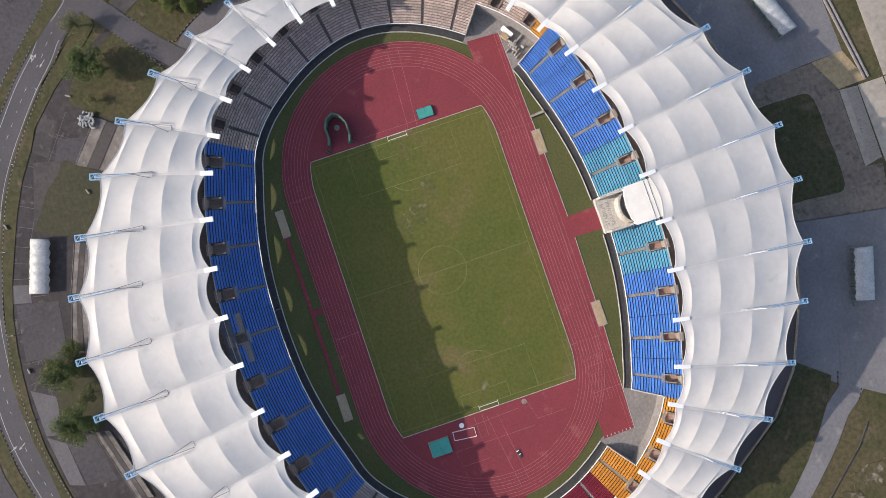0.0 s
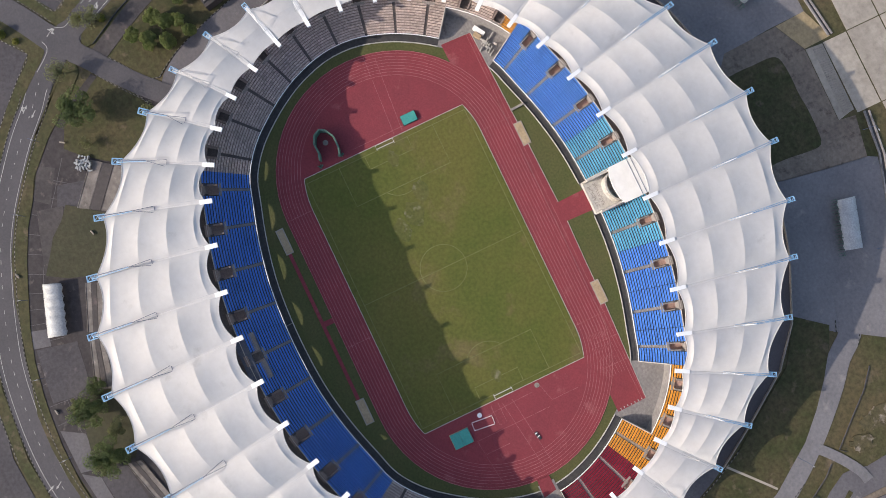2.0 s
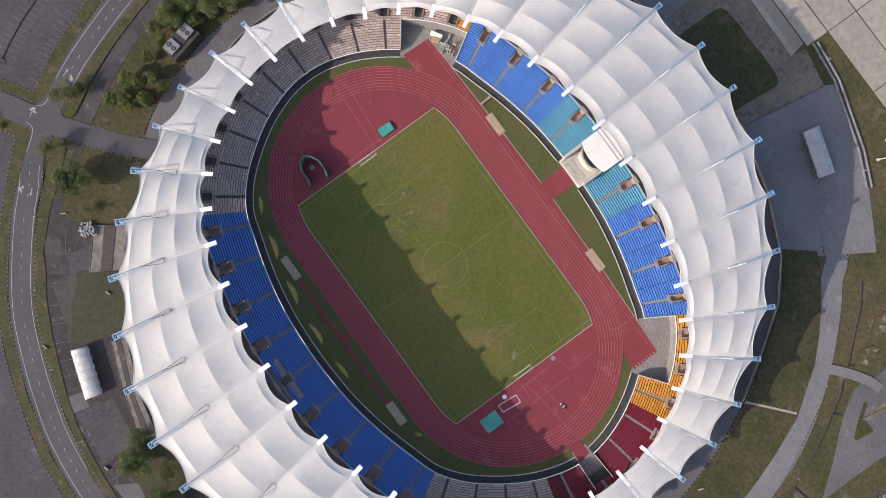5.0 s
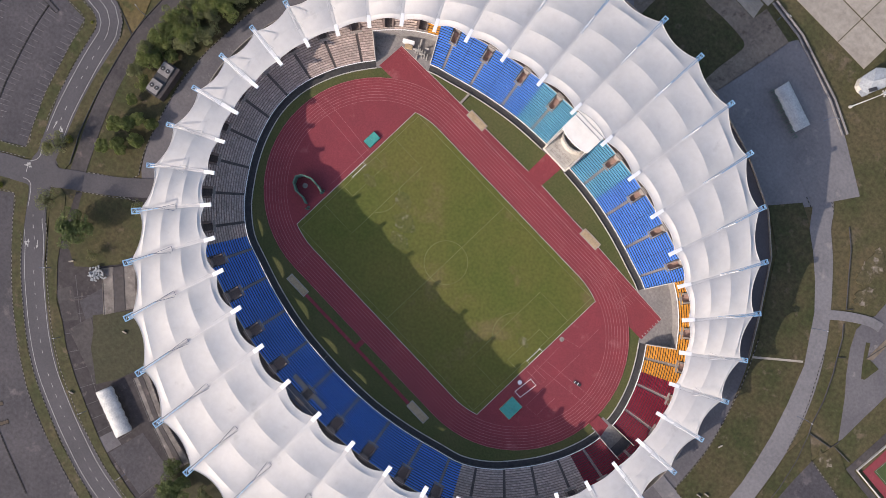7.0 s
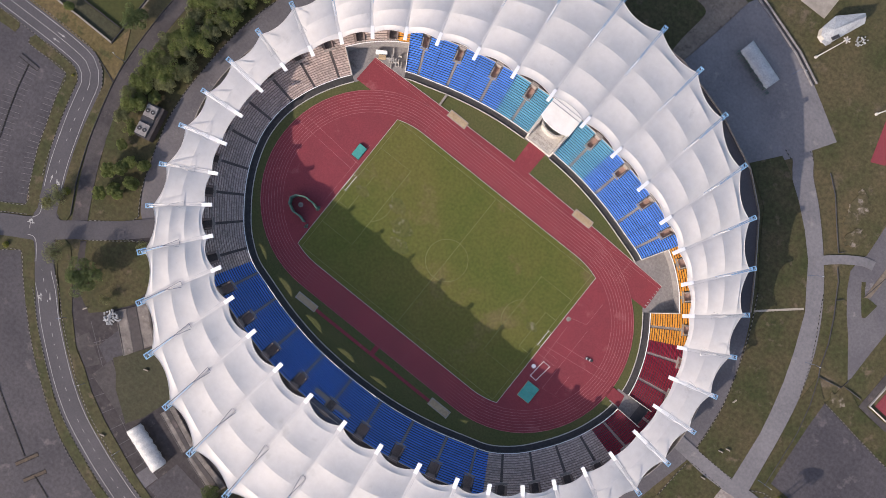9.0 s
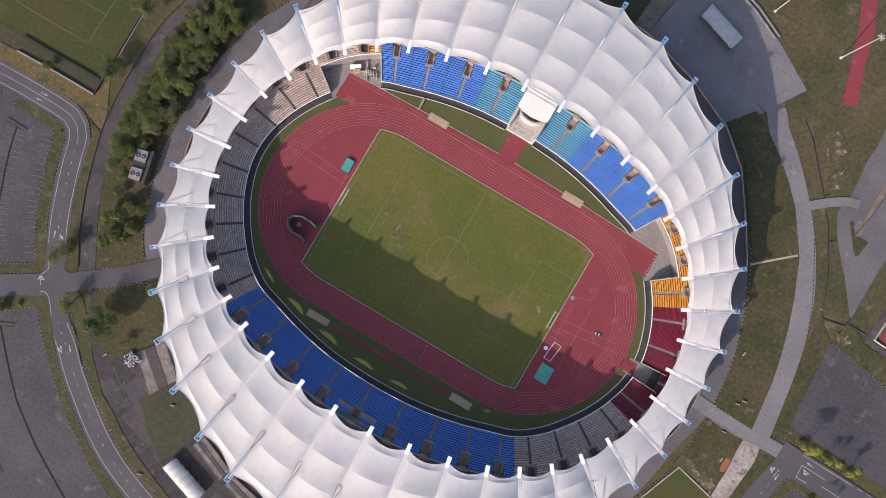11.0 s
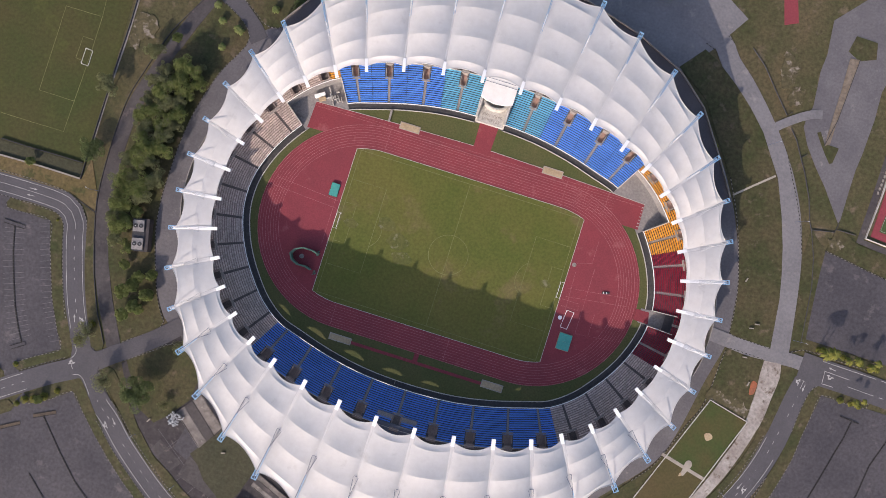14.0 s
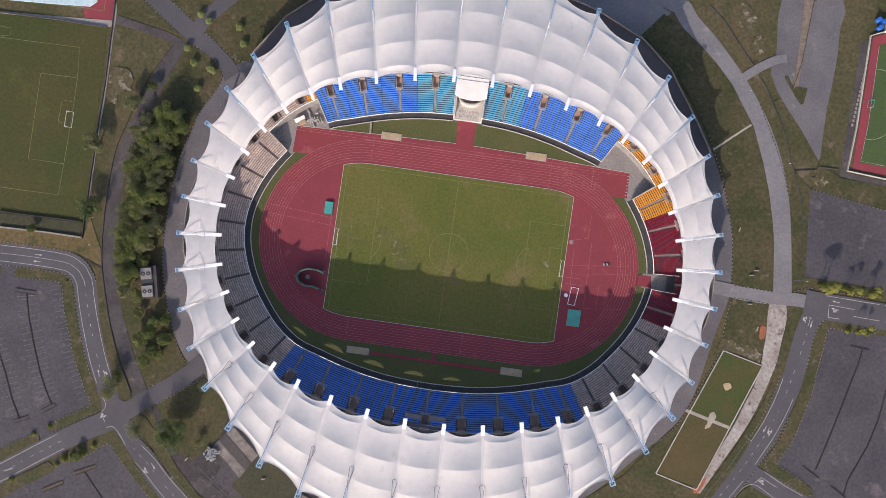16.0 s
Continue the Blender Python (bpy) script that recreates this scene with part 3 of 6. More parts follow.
marks("lane_line", road_1, "paint", [[(168.6, -5.3), (172.8, -6.5)], [(172.0, -6.4), (171.4, -10.2)]], 0.2)
marks("lane_line", road_10, "paint", [[(156.8, -86.3), (159.3, -83.3)], [(159.3, -83.3), (167.2, -87.0)], [(160.3, -80.5), (169.7, -85.3), (179.5, -89.2)], curve([(148.3, -94.2), (150.9, -90.1), (154.3, -87.5), (158.0, -87.5), (167.2, -92.5)], 1.5)], 0.2)


def arrow(ob, x, y, turn, bent=True):
    """A lane arrow: shaft, head and, for a turning lane, a side branch."""
    bm = bmesh.new()
    z = ob["top"] + 0.012
    c, s = math.cos(turn), math.sin(turn)
    for pts in [[(-1.6, -0.14), (0.6, -0.14), (0.6, 0.14), (-1.6, 0.14)], [(0.6, -0.55), (2.0, 0.0), (0.6, 0.55)]] + ([[(-1.2, 0.14), (-0.4, 1.0), (0.3, 0.8), (-0.5, 0.14)], [(-0.9, 1.1), (0.9, 0.4), (0.7, 1.7)]] if bent else []):
        add_prism(bm, [(x + a * c - b * s, y + a * s + b * c) for a, b in pts], z - 0.03, z)
    part("lane_arrow", bm, "paint", ob)


for ob, (x, y), turn, bent in ((road_1, (-191.2, -28.1), 0.05, False), (road_1, (-191.3, -31.3), 3.2, False), (road_1, (-126.0, -121.1), 2.3, True), (road_1, (-123.2, -118.5), -0.85, False), (road_1, (-152.1, -79.1), -1.1, True), (road_1, (-154.8, -79.2), 1.9, False), (bpy.data.objects["junction"], (-149.9, -99.1), 0.5, True), (road_2, (-149.0, -103.3), 3.6, False), (road_2, (-190.0, -129.7), 0.5, False), (road_2, (-188.4, -133.2), 3.6, False), (road_1, (170.0, -7.5), 1.5, True), (road_1, (172.9, -9.2), -1.7, False), (road_6, (183.0, -0.8), 3.0, True), (road_6, (183.0, 2.7), 3.0, False), (road_1, (160.7, -62.4), 1.2, True), (road_1, (158.1, -60.6), -2.0, False), (road_10, (159.4, -85.7), -0.5, True), (road_1, (11.7, -172.4), 2.0, False), (road_1, (11.6, -168.9), -1.0, False)):
    arrow(ob, x, y, turn, bent)

# parking bays and dividing kerbs
bays = []
for line, sides in (([(-179.0, -40.9), (-176.1, -49.8), (-172.4, -60.0), (-167.8, -72.8), (-163.7, -80.8), (-157.4, -92.2)], (-1,)), ([(-193.6, -48.0), (-191.4, -57.4), (-188.0, -67.6), (-182.7, -81.6), (-178.4, -90.4), (-174.8, -96.3)], (1, -1)), ([(-212.0, -55.0), (-207.6, -66.4), (-202.1, -77.7), (-198.2, -85.7), (-193.3, -97.3), (-188.9, -104.7)], (1, -1)), ([(-225.3, -58.2), (-219.2, -72.1), (-210.7, -92.3), (-203.5, -107.9)], (1, -1))):
    line = curve(line, 2.55)
    for a, b in zip(line, line[1:]):
        w = Vector((b[0] - a[0], b[1] - a[1])).normalized()
        for side in sides:
            out = Vector((-w[1], w[0])) * side
            bays.append([tuple(Vector(a) + out * 0.4), tuple(Vector(a) + out * 4.8)])
marks("bay_line", park_w, "bay", bays, 0.12)


def divider(name, line, mat="kerb_black", w=0.5, label="dark dividing kerb in the car park"):
    bm = bmesh.new()
    for a, b in zip(line, line[1:]):
        a, b = Vector(a), Vector(b)
        n = max(1, round((b - a).length / 1.6))
        for i in range(n):
            add_ribbon(bm, [tuple(a.lerp(b, i / n)), tuple(a.lerp(b, (i + 0.8) / n))], w / 2, -w / 2, -0.1, 0.35)
    return tagged(linked(name, bm, mat), label, "kerb", "", "structure")


for line in ([(-194.0, -47.0), (-191.4, -57.4), (-188.0, -67.6), (-182.7, -81.6), (-178.4, -90.4), (-174.5, -97.0)], [(-212.0, -55.0), (-202.1, -77.7), (-198.2, -85.7), (-193.3, -97.3), (-188.2, -106.2)], [(-225.3, -58.2), (-219.2, -72.1), (-203.5, -107.9)], [(198.0, -17.9), (196.7, -26.1), (195.5, -30.5), (193.8, -37.7), (191.1, -49.0), (188.5, -59.2), (186.0, -68.8), (183.9, -76.3)], [(211.5, -34.6), (209.9, -48.4), (206.4, -61.9), (202.4, -71.8), (199.4, -78.9), (198.3, -87.0)], [(192.3, -16.6), (201.7, -17.4)], [(178.2, -75.6), (186.2, -80.0)], [(191.9, -82.6), (199.7, -87.3)], [(217.5, -16.4), (211.5, -34.6)], [(-154.5, -126), (-142.7, -139), (-131.4, -150.4), (-114.5, -162.7), (-105.6, -167.9), (-88, -178)], [(-79.5, -181.7), (-69.2, -185.4), (-50, -192)], [(-152.9, -152.7), (-140.8, -163.5), (-131.6, -172.3), (-120.7, -179.8)]):
    divider("divider_kerb", line)
for line, mat in (([(-199.3, -45.9), (-189.3, -46.1)], "park"), ([(-178.8, -100.6), (-172.7, -96.5)], "park"), ([(-191.0, -107.2), (-184.2, -104.0)], "park"), ([(-159.2, -127.2), (-149.7, -122.4)], "bed"), ([(-173.0, -137.2), (-163.9, -131.9)], "bed"), ([(-89.1, -182.9), (-84.3, -173.6)], "bed"), ([(-82.0, -186.2), (-77.1, -177.0)], "bed")):
    bm = bmesh.new()
    add_ribbon(bm, line, 0.75, -0.75, -0.1, 0.3)
    bed = tagged(linked("parking_bed", bm, mat), "narrow earth bed with dark kerbs ending a parking row", "soil", "", "structure")
    for d in (0.8, -0.8):
        divider("bed_kerb", offset(line, d), "kerb_black", 0.35)

# grass verges, islands and plots with their kerbs
def lawn(name, pts, mat, label):
    return sheet(name, pts, mat, 0.20, label, "lawn")


lawn("west_verge", [(-199.6, -34.9), (-189.7, -34.3), (-180.3, -34.6), (-176.0, -35.9), (-173.4, -38.7), (-171.2, -46.5), (-168.3, -56.8), (-164.4, -66.9), (-159.0, -78.2), (-154.4, -86.9), (-151.5, -92.4), (-151.3, -95.1), (-153.4, -97.5), (-163.2, -103.7), (-171.8, -109.5), (-174.4, -108.5), (-175.2, -106.8), (-166.4, -100.7), (-156.5, -94.5), (-160.2, -87.8), (-164.0, -80.3), (-167.8, -72.8), (-172.4, -60.0), (-176.1, -49.8), (-179.2, -39.8), (-191.6, -39.7), (-200.0, -39.8), (-201.1, -37.6)], "plot", "grass verge strip between car park and road")
lawn("entry_verge", [(-180.2, -111.0), (-178.1, -112.0), (-177.8, -114.1), (-179.6, -116.8), (-187.4, -122.2), (-194.8, -126.7), (-209.5, -136.5), (-233.8, -153.4), (-234.6, -148.2), (-210.2, -131.3), (-195.6, -120.9), (-188.3, -115.9)], "plot", "grass verge between car park and joining road")
lawn("far_verge", [(-244.1, -36.7), (-219.2, -36.1), (-214.0, -34.7), (-209.0, -34.9), (-207.5, -36.8), (-207.6, -39.7), (-215.7, -40.2), (-240.1, -41.5)], "plot", "grass verge strip between car park and road")
lawn("southwest_verge", [(-165.7, -119.6), (-159.0, -114.3), (-152.0, -107.2), (-146.4, -104.5), (-143.5, -104.6), (-140.3, -107.9), (-134.1, -115.6), (-127.7, -122.7), (-124.5, -126.8), (-116.5, -134), (-105.9, -142.0), (-94.1, -151), (-78.4, -158.9), (-56.6, -167.2), (-30.9, -173.4), (-2.5, -175.5), (20, -173), (50, -165), (50, -168.5), (20, -177), (-2.5, -179.5), (-32, -177.5), (-58, -171.0), (-82, -162.2), (-97, -153.8), (-109, -145), (-121, -135.5), (-129, -127.8), (-131.5, -125.3), (-138.5, -118.3), (-145.5, -111.1), (-152.0, -116.0), (-155.6, -118.7), (-163.1, -122.4), (-165.7, -121.4)], "plot", "narrow grass verge along the ring road")
lawn("road_verge", [(-168.9, -125.4), (-169.8, -128.2), (-182.5, -136.7), (-192.2, -144.2), (-206.8, -154.3), (-231.1, -171.4), (-232.1, -165.1), (-207.7, -148.0), (-193.2, -137.4), (-183.4, -130.7), (-172.4, -123.5)], "plot", "grass verge between car park and joining road")
lawn("south_verge", [(-132.2, -102.8), (-135.8, -99.9), (-137.0, -97.3), (-134.5, -95.4), (-130.5, -95.8), (-125.6, -100.9), (-118.0, -109.6), (-111.9, -117.4), (-105.1, -124.0), (-100.3, -128.7), (-92.5, -132.7), (-83.3, -138.9), (-71.7, -144.6), (-61.5, -148.7), (-47.6, -154.1), (-35.4, -157.6), (-22.8, -159.8), (-14.3, -160.7), (-1.3, -161.5), (14.3, -161.0), (25.9, -159.2), (36.5, -157.0), (45, -152.5), (80, -141), (80, -145.5), (45, -156), (35.1, -161.0), (25.3, -162.2), (11.6, -164.5), (-2.2, -165.6), (-15.8, -165.3), (-60.2, -155.0), (-75.3, -149.5), (-90.1, -141.2), (-103.0, -132.0), (-114.9, -122.1), (-124.8, -112.1), (-132.4, -102.9), (-106.7, -128.9), (-115.4, -120.8), (-124.3, -112.1)], "plot", "grass verge between ring road and south paving")
lawn("tree_plot", [(-137.1, 77.5), (-132.4, 80.0), (-125.1, 76.2), (-119.6, 72.1), (-117.4, 68.3), (-117.7, 64.3), (-119.9, 59.6), (-123.1, 53.8), (-125.8, 48.0), (-128.0, 41.2), (-130.7, 31.4), (-132.5, 20.3), (-133.4, 9.7), (-133.7, -1.1), (-133.8, -11.6), (-133.1, -19.6), (-132.0, -27.5), (-129.5, -36.8), (-125.7, -48.0), (-121.6, -58.2), (-117.2, -65.6), (-115.2, -68.2), (-116.3, -72.1), (-121.6, -76.1), (-130.8, -82.8), (-134.6, -75.3), (-140.9, -64.1), (-147.4, -51.1), (-151.0, -40.9), (-153.6, -30.5), (-154.7, -19.9), (-155.5, -6.6), (-155.8, 9.5), (-154.5, 23.2), (-151.9, 38.4), (-147.1, 51.2), (-142.0, 62.7)], "plot", "shaded grass strip under the row of trees")
lawn("north_island", [(-128.8, 86.8), (-124.0, 83.9), (-117.4, 79.4), (-113.8, 76.7), (-110.1, 75.6), (-105.9, 76.2), (-103.8, 78.6), (-96.9, 86.6), (-91.1, 96.9), (-78.6, 109.5), (-81.3, 128.1), (-101.7, 119.8), (-114.3, 104.2), (-120.2, 98.0), (-125.8, 90.7)], "plot", "grass corner lawn with bushes")
lawn("north_corner", [(-135.5, 92.3), (-129.9, 100.1), (-121.8, 109.4), (-123.3, 119.5), (-157.8, 114.7), (-150.5, 102.1), (-146.0, 99.0)], "plot", "grass corner between two narrow roads")
lawn("road_strip", [(-140.3, 84.1), (-143.0, 86.4), (-159.4, 98.2), (-168.4, 104.5), (-173.7, 103.7), (-171.1, 89.7), (-159.2, 87.9), (-145.4, 85.5)], "plot", "dry grass strip between footpath and road")
lawn("southwest_lawn", [(-126.5, -89.4), (-115.1, -80.7), (-110.6, -77.6), (-106.8, -76.6), (-102.1, -74.8), (-91.1, -82.8), (-93.0, -99.0), (-100.6, -108.9), (-105.6, -113.6), (-113.9, -109.6), (-117.6, -105.7), (-120.0, -99.3), (-124.0, -93.6)], "plot", "grass lawn with a round dark tree")
lawn("south_lawn_1", [(-85.4, -122.0), (-75.0, -107.9), (-65.2, -104.6), (-54.5, -117.7), (-55.6, -123.2), (-59.1, -133.1), (-63.5, -140.3), (-69.6, -135.9), (-75.9, -131.7), (-80.4, -126.1)], "turf_dark", "square grass plot behind the south stand")
lawn("south_lawn_2", [(-13, -149), (-14.5, -136), (-8, -130), (4, -130), (14.5, -138), (13.5, -154)], "turf_dark", "grass plot with dark trees behind the south stand")
lawn("south_lawn_3", [(50, -137), (47, -128), (60, -118), (80, -104), (95, -92), (104, -100), (90, -130), (72, -137)], "plot", "grass plot south of the roof")
lawn("east_lawn", [(112.8, 72.8), (119.5, 59.3), (123.6, 49.1), (127.1, 38.9), (130.1, 28.6), (131.7, 20.8), (132.9, 10.2), (133.1, 4.9), (134.9, 3.8), (144.2, 3.5), (153.1, 3.2), (152.0, 12.9), (150.5, 26.1), (148.3, 36.5), (144.9, 49.4), (140.5, 62.2), (133.7, 78.7), (127.7, 87.3), (121.0, 97.1), (111.7, 106.6), (102.5, 114.4), (91.8, 122.1), (84.6, 125.7), (75.5, 114.4), (91.7, 103.7), (104.6, 84.0)], "plot", "wide grass lawn between stadium and service road")
lawn("southeast_lawn", [(134.0, -3.3), (135.4, -2.0), (143.7, -2.1), (152.3, -2.5), (152.0, -8.4), (152.1, -17.0), (152.2, -25.8), (150.9, -35.3), (143.3, -57.7), (133.8, -85.1), (129.9, -95.5), (122.6, -100.5), (96.5, -104.3), (93.7, -94.1), (101.6, -83.6), (110.3, -73.1), (117.5, -64.0), (122.6, -52.7), (127.5, -40.0), (130.8, -32.8), (132.5, -21.9), (133.2, -11.1)], "plot", "grass lawn beside the bowling green")
lawn("strip_verge", [(160.4, -1.9), (169.8, -2.2), (167.2, -6.5), (165.5, -15.9), (163.2, -32.2), (160.2, -45.1), (156.6, -57.4), (150.5, -71.5), (144.3, -84.4), (136.7, -97.2), (130.4, -99.4), (131.8, -94.4), (136.7, -87.4), (143.1, -75.8), (149.3, -62.9), (155.4, -48.5), (158.1, -39.1), (159.3, -28.7), (160.5, -17.9), (161.3, -9.8)], "plot", "narrow grass verge beside the road")
lawn("corner_island", [(177.0, -8.1), (179.4, -6.1), (185.5, -5.5), (194.8, -5.8), (201.8, -6.1), (203.1, -7.8), (202.5, -9.8), (190.1, -10.5), (181.5, -10.1), (179.7, -21.8), (178.4, -30.3), (177.3, -41.6), (173.9, -56.0), (170.4, -67.1), (165.7, -75.7), (172.9, -79.5), (181.4, -83.9), (183.8, -85.9), (184.1, -87.7), (181.6, -89.1), (173.7, -85.8), (165.3, -82.5), (161.8, -80.3), (160.2, -76.5), (160.9, -73.3), (164.7, -66.6), (168.7, -52.7), (171.7, -41.6), (173.4, -30.7), (174.4, -18.6), (175.8, -10.9)], "plot", "curved grass island round the car park")
lawn("south_island", [(148.9, -94.6), (151.5, -90.5), (154.6, -88.0), (158.1, -88.0), (165.6, -92.8), (175.3, -97.0), (171.3, -106.8), (142.1, -107.0)], "plot", "rounded grass island in the fork of two roads")
lawn("palm_verge", [(161.9, 5.0), (167.2, 7.1), (178.4, 7.3), (190.4, 6.9), (201.9, 6.9), (203.2, 9.3), (201.9, 10.7), (189.8, 11.6), (179.1, 11.7), (167.3, 12.2), (166.0, 25.6), (164.7, 41.5), (164.2, 53.2), (155.1, 61.1), (155.0, 48.2), (157.8, 35.2), (159.2, 24.7), (160.4, 14.1)], "plot", "grass verge with low palms")
lawn("east_verge", [(164.4, 53.8), (173.6, 52.4), (184.5, 50.8), (200.3, 48.7), (236.1, 43.6), (233.8, 60.7), (198.8, 59.7), (177.9, 60.5), (166.2, 65.9)], "plot", "dry grass verge between car park and court")
lawn("dry_verge", [(-260, -19), (-211.1, -18.0), (-189.6, -17.4), (-171.5, -17.5), (-169.5, -7.2), (-162.6, -21.1), (-160.7, -29.9), (-169.3, -26.8), (-175.5, -24.8), (-193.9, -24.7), (-210.0, -25.1), (-260, -26.5)], "dry", "dry yellowish grass verge along the road")
sheet("junction_verge", [(-175.5, -25.0), (-169.2, -27.1), (-160.7, -30.2), (-157.6, -41.8), (-152.6, -57.2), (-146.4, -72.4), (-142.8, -78.3), (-138.4, -86.3), (-138.3, -88.9), (-140.5, -90.0), (-143.7, -88.9), (-146.4, -83.1), (-150.4, -74.3), (-154.6, -64.2), (-158.4, -52.7), (-161.0, -42.3), (-163.2, -33.2), (-166.4, -28.3), (-170.2, -26.2)], "plot", 0.31, "narrow grass verge between ring road and footpath", "lawn")
kerb([offset(south_road[: j - 5], 5.4), offset(south_road[j + 5: -10], 5.4), offset(south_road[: j - 4], -5.4), offset(south_road[j + 6: -14], -5.4)])
edges = []
edges.append(curve([(-132.4, 80.0), (-125.1, 76.2), (-119.6, 72.1), (-117.4, 68.3), (-117.7, 64.3), (-119.9, 59.6), (-123.1, 53.8), (-125.8, 48.0), (-128.0, 41.2), (-130.7, 31.4), (-132.5, 20.3), (-133.4, 9.7), (-133.7, -1.1), (-133.8, -11.6), (-133.1, -19.6), (-132.0, -27.5), (-129.5, -36.8), (-125.7, -48.0), (-121.6, -58.2), (-117.2, -65.6), (-115.2, -68.2)], 4))
edges.append(curve([(-115.2, -68.2), (-116.3, -72.1), (-121.6, -76.1), (-130.8, -82.8)], 4))
edges.append(curve([(-128.8, 86.8), (-124.0, 83.9), (-117.4, 79.4), (-113.8, 76.7), (-110.1, 75.6), (-105.9, 76.2), (-103.8, 78.6)], 4))
edges.append(curve([(-133.9, -94.7), (-125.6, -89.5), (-115.4, -81.9), (-108.1, -76.3), (-104.6, -76.6)], 4))
edges.append(curve([(-136.8, -99.1), (-136.8, -97.0), (-133.9, -94.7)], 4))
edges.append(curve([(-159.4, 98.2), (-148.8, 90.7), (-143.0, 86.4)], 4))
edges.append(curve([(-146.0, 99.0), (-135.5, 92.3)], 4))
edges.append(curve([(-201.1, -37.6), (-200.0, -39.8), (-191.6, -39.7), (-179.2, -39.8), (-176.1, -49.8), (-172.4, -60.0), (-167.8, -72.8), (-164.0, -80.3), (-160.2, -87.8), (-156.5, -94.5), (-166.4, -100.7), (-175.2, -106.8)], 4))
edges.append(curve([(-180.2, -111.0), (-188.3, -115.9), (-195.6, -120.9), (-210.2, -131.3)], 4))
edges.append(curve([(-171.8, -109.5), (-163.2, -103.7), (-153.4, -97.5)], 4))
edges.append(curve([(-165.7, -121.4), (-163.1, -122.4), (-155.6, -118.7), (-152.0, -116.0), (-145.5, -111.1), (-138.5, -118.3), (-131.5, -125.3)], 4))
edges.append(curve([(-129, -127.8), (-109, -145), (-82, -162.2), (-58, -171.0), (-32, -177.5), (-2.5, -179.5)], 4))
edges.append(curve([(112.8, 72.8), (119.5, 59.3), (123.6, 49.1), (127.1, 38.9), (130.1, 28.6), (131.7, 20.8), (132.9, 10.2), (133.1, 4.9)], 4))
edges.append(curve([(133.1, 4.9), (134.9, 3.8), (144.2, 3.5), (153.1, 3.2)], 4))
edges.append(curve([(135.4, -2.0), (143.7, -2.1), (152.3, -2.5)], 4))
edges.append(curve([(134.0, -3.3), (133.2, -11.1), (132.5, -21.9), (130.8, -32.8), (127.5, -40.0), (122.6, -52.7), (117.5, -64.0), (110.3, -73.1)], 4))
edges.append(curve([(173.4, -30.7), (174.4, -18.6), (175.8, -10.9), (177.0, -8.1), (179.4, -6.1), (185.5, -5.5)], 4))
edges.append(curve([(168.7, -52.7), (164.7, -66.6), (160.9, -73.3), (160.2, -76.5), (161.8, -80.3), (165.3, -82.5), (173.7, -85.8), (181.6, -89.1), (184.1, -87.7)], 4))
edges.append(curve([(201.8, -6.1), (203.1, -7.8), (202.5, -9.8), (190.1, -10.5), (181.5, -10.1), (179.7, -21.8), (178.4, -30.3), (177.3, -41.6), (173.9, -56.0), (170.4, -67.1), (165.7, -75.7), (172.9, -79.5), (181.4, -83.9)], 4))
edges.append(curve([(164.1, 53.5), (173.6, 52.2), (184.5, 50.5), (200.3, 48.4), (236.1, 43.4)], 4))
edges.append(curve([(162.0, 4.2), (167.2, 7.1), (178.4, 7.3), (190.4, 6.9), (201.9, 6.9)], 4))
edges.append(curve([(135.1, 89.7), (140.5, 79.7), (145.9, 69.7), (150.9, 58.3), (154.4, 48.1)], 4))
edges.append(curve([(84.0, 128.6), (88.4, 126.9)], 4))
edges.append(curve([(92.8, 134.8), (96.5, 132.4)], 4))
edges.append(curve([(-126.5, -89.4), (-115.1, -80.7), (-110.6, -77.6), (-106.8, -76.6)], 4))
kerb(edges, "black and white painted concrete kerb round the lawns")
bm = bmesh.new()
for pts in ([(105.4, 132.7), (112.7, 126.7), (120.7, 117.3), (129.2, 107.7), (131.0, 109.8)], [(132.8, 102.5), (136.7, 98.0), (140.8, 91.0), (144.6, 84.8), (149.8, 74.3), (153.3, 64.0), (155.1, 60.8)], [(140.8, 91.0), (143.2, 93.2)], [(153.7, 142.1), (152.9, 128.5), (151.9, 112.2), (149.4, 99.2)], [(155.1, 60.8), (165.5, 62.8), (166.3, 67.2)], [(166.4, 64.3), (175.2, 64.4)], [(155.1, 60.8), (159.7, 48.8), (162.8, 35.9), (164.8, 17.4), (165.6, 9.5)], curve([(-142.3, 79.4), (-146.8, 71.5), (-152.1, 61.3), (-155.8, 50.0), (-159.0, 38.7), (-161.9, 27.5), (-163.0, 16.6), (-163.2, 3.1), (-162.8, -10.3), (-162.0, -21.0), (-160.5, -29.9), (-157.3, -41.8), (-152.4, -57.2), (-146.1, -72.4), (-143.1, -77.8), (-138.4, -86.3)], 4), [(-175.5, -24.8), (-160.5, -29.9)]):
    add_ribbon(bm, pts, 0.14, -0.14, 0.0, 0.45)
tagged(linked("low_wall", bm, "moat"), "thin low dark-stained edging across the grass", "wall", "", "structure")
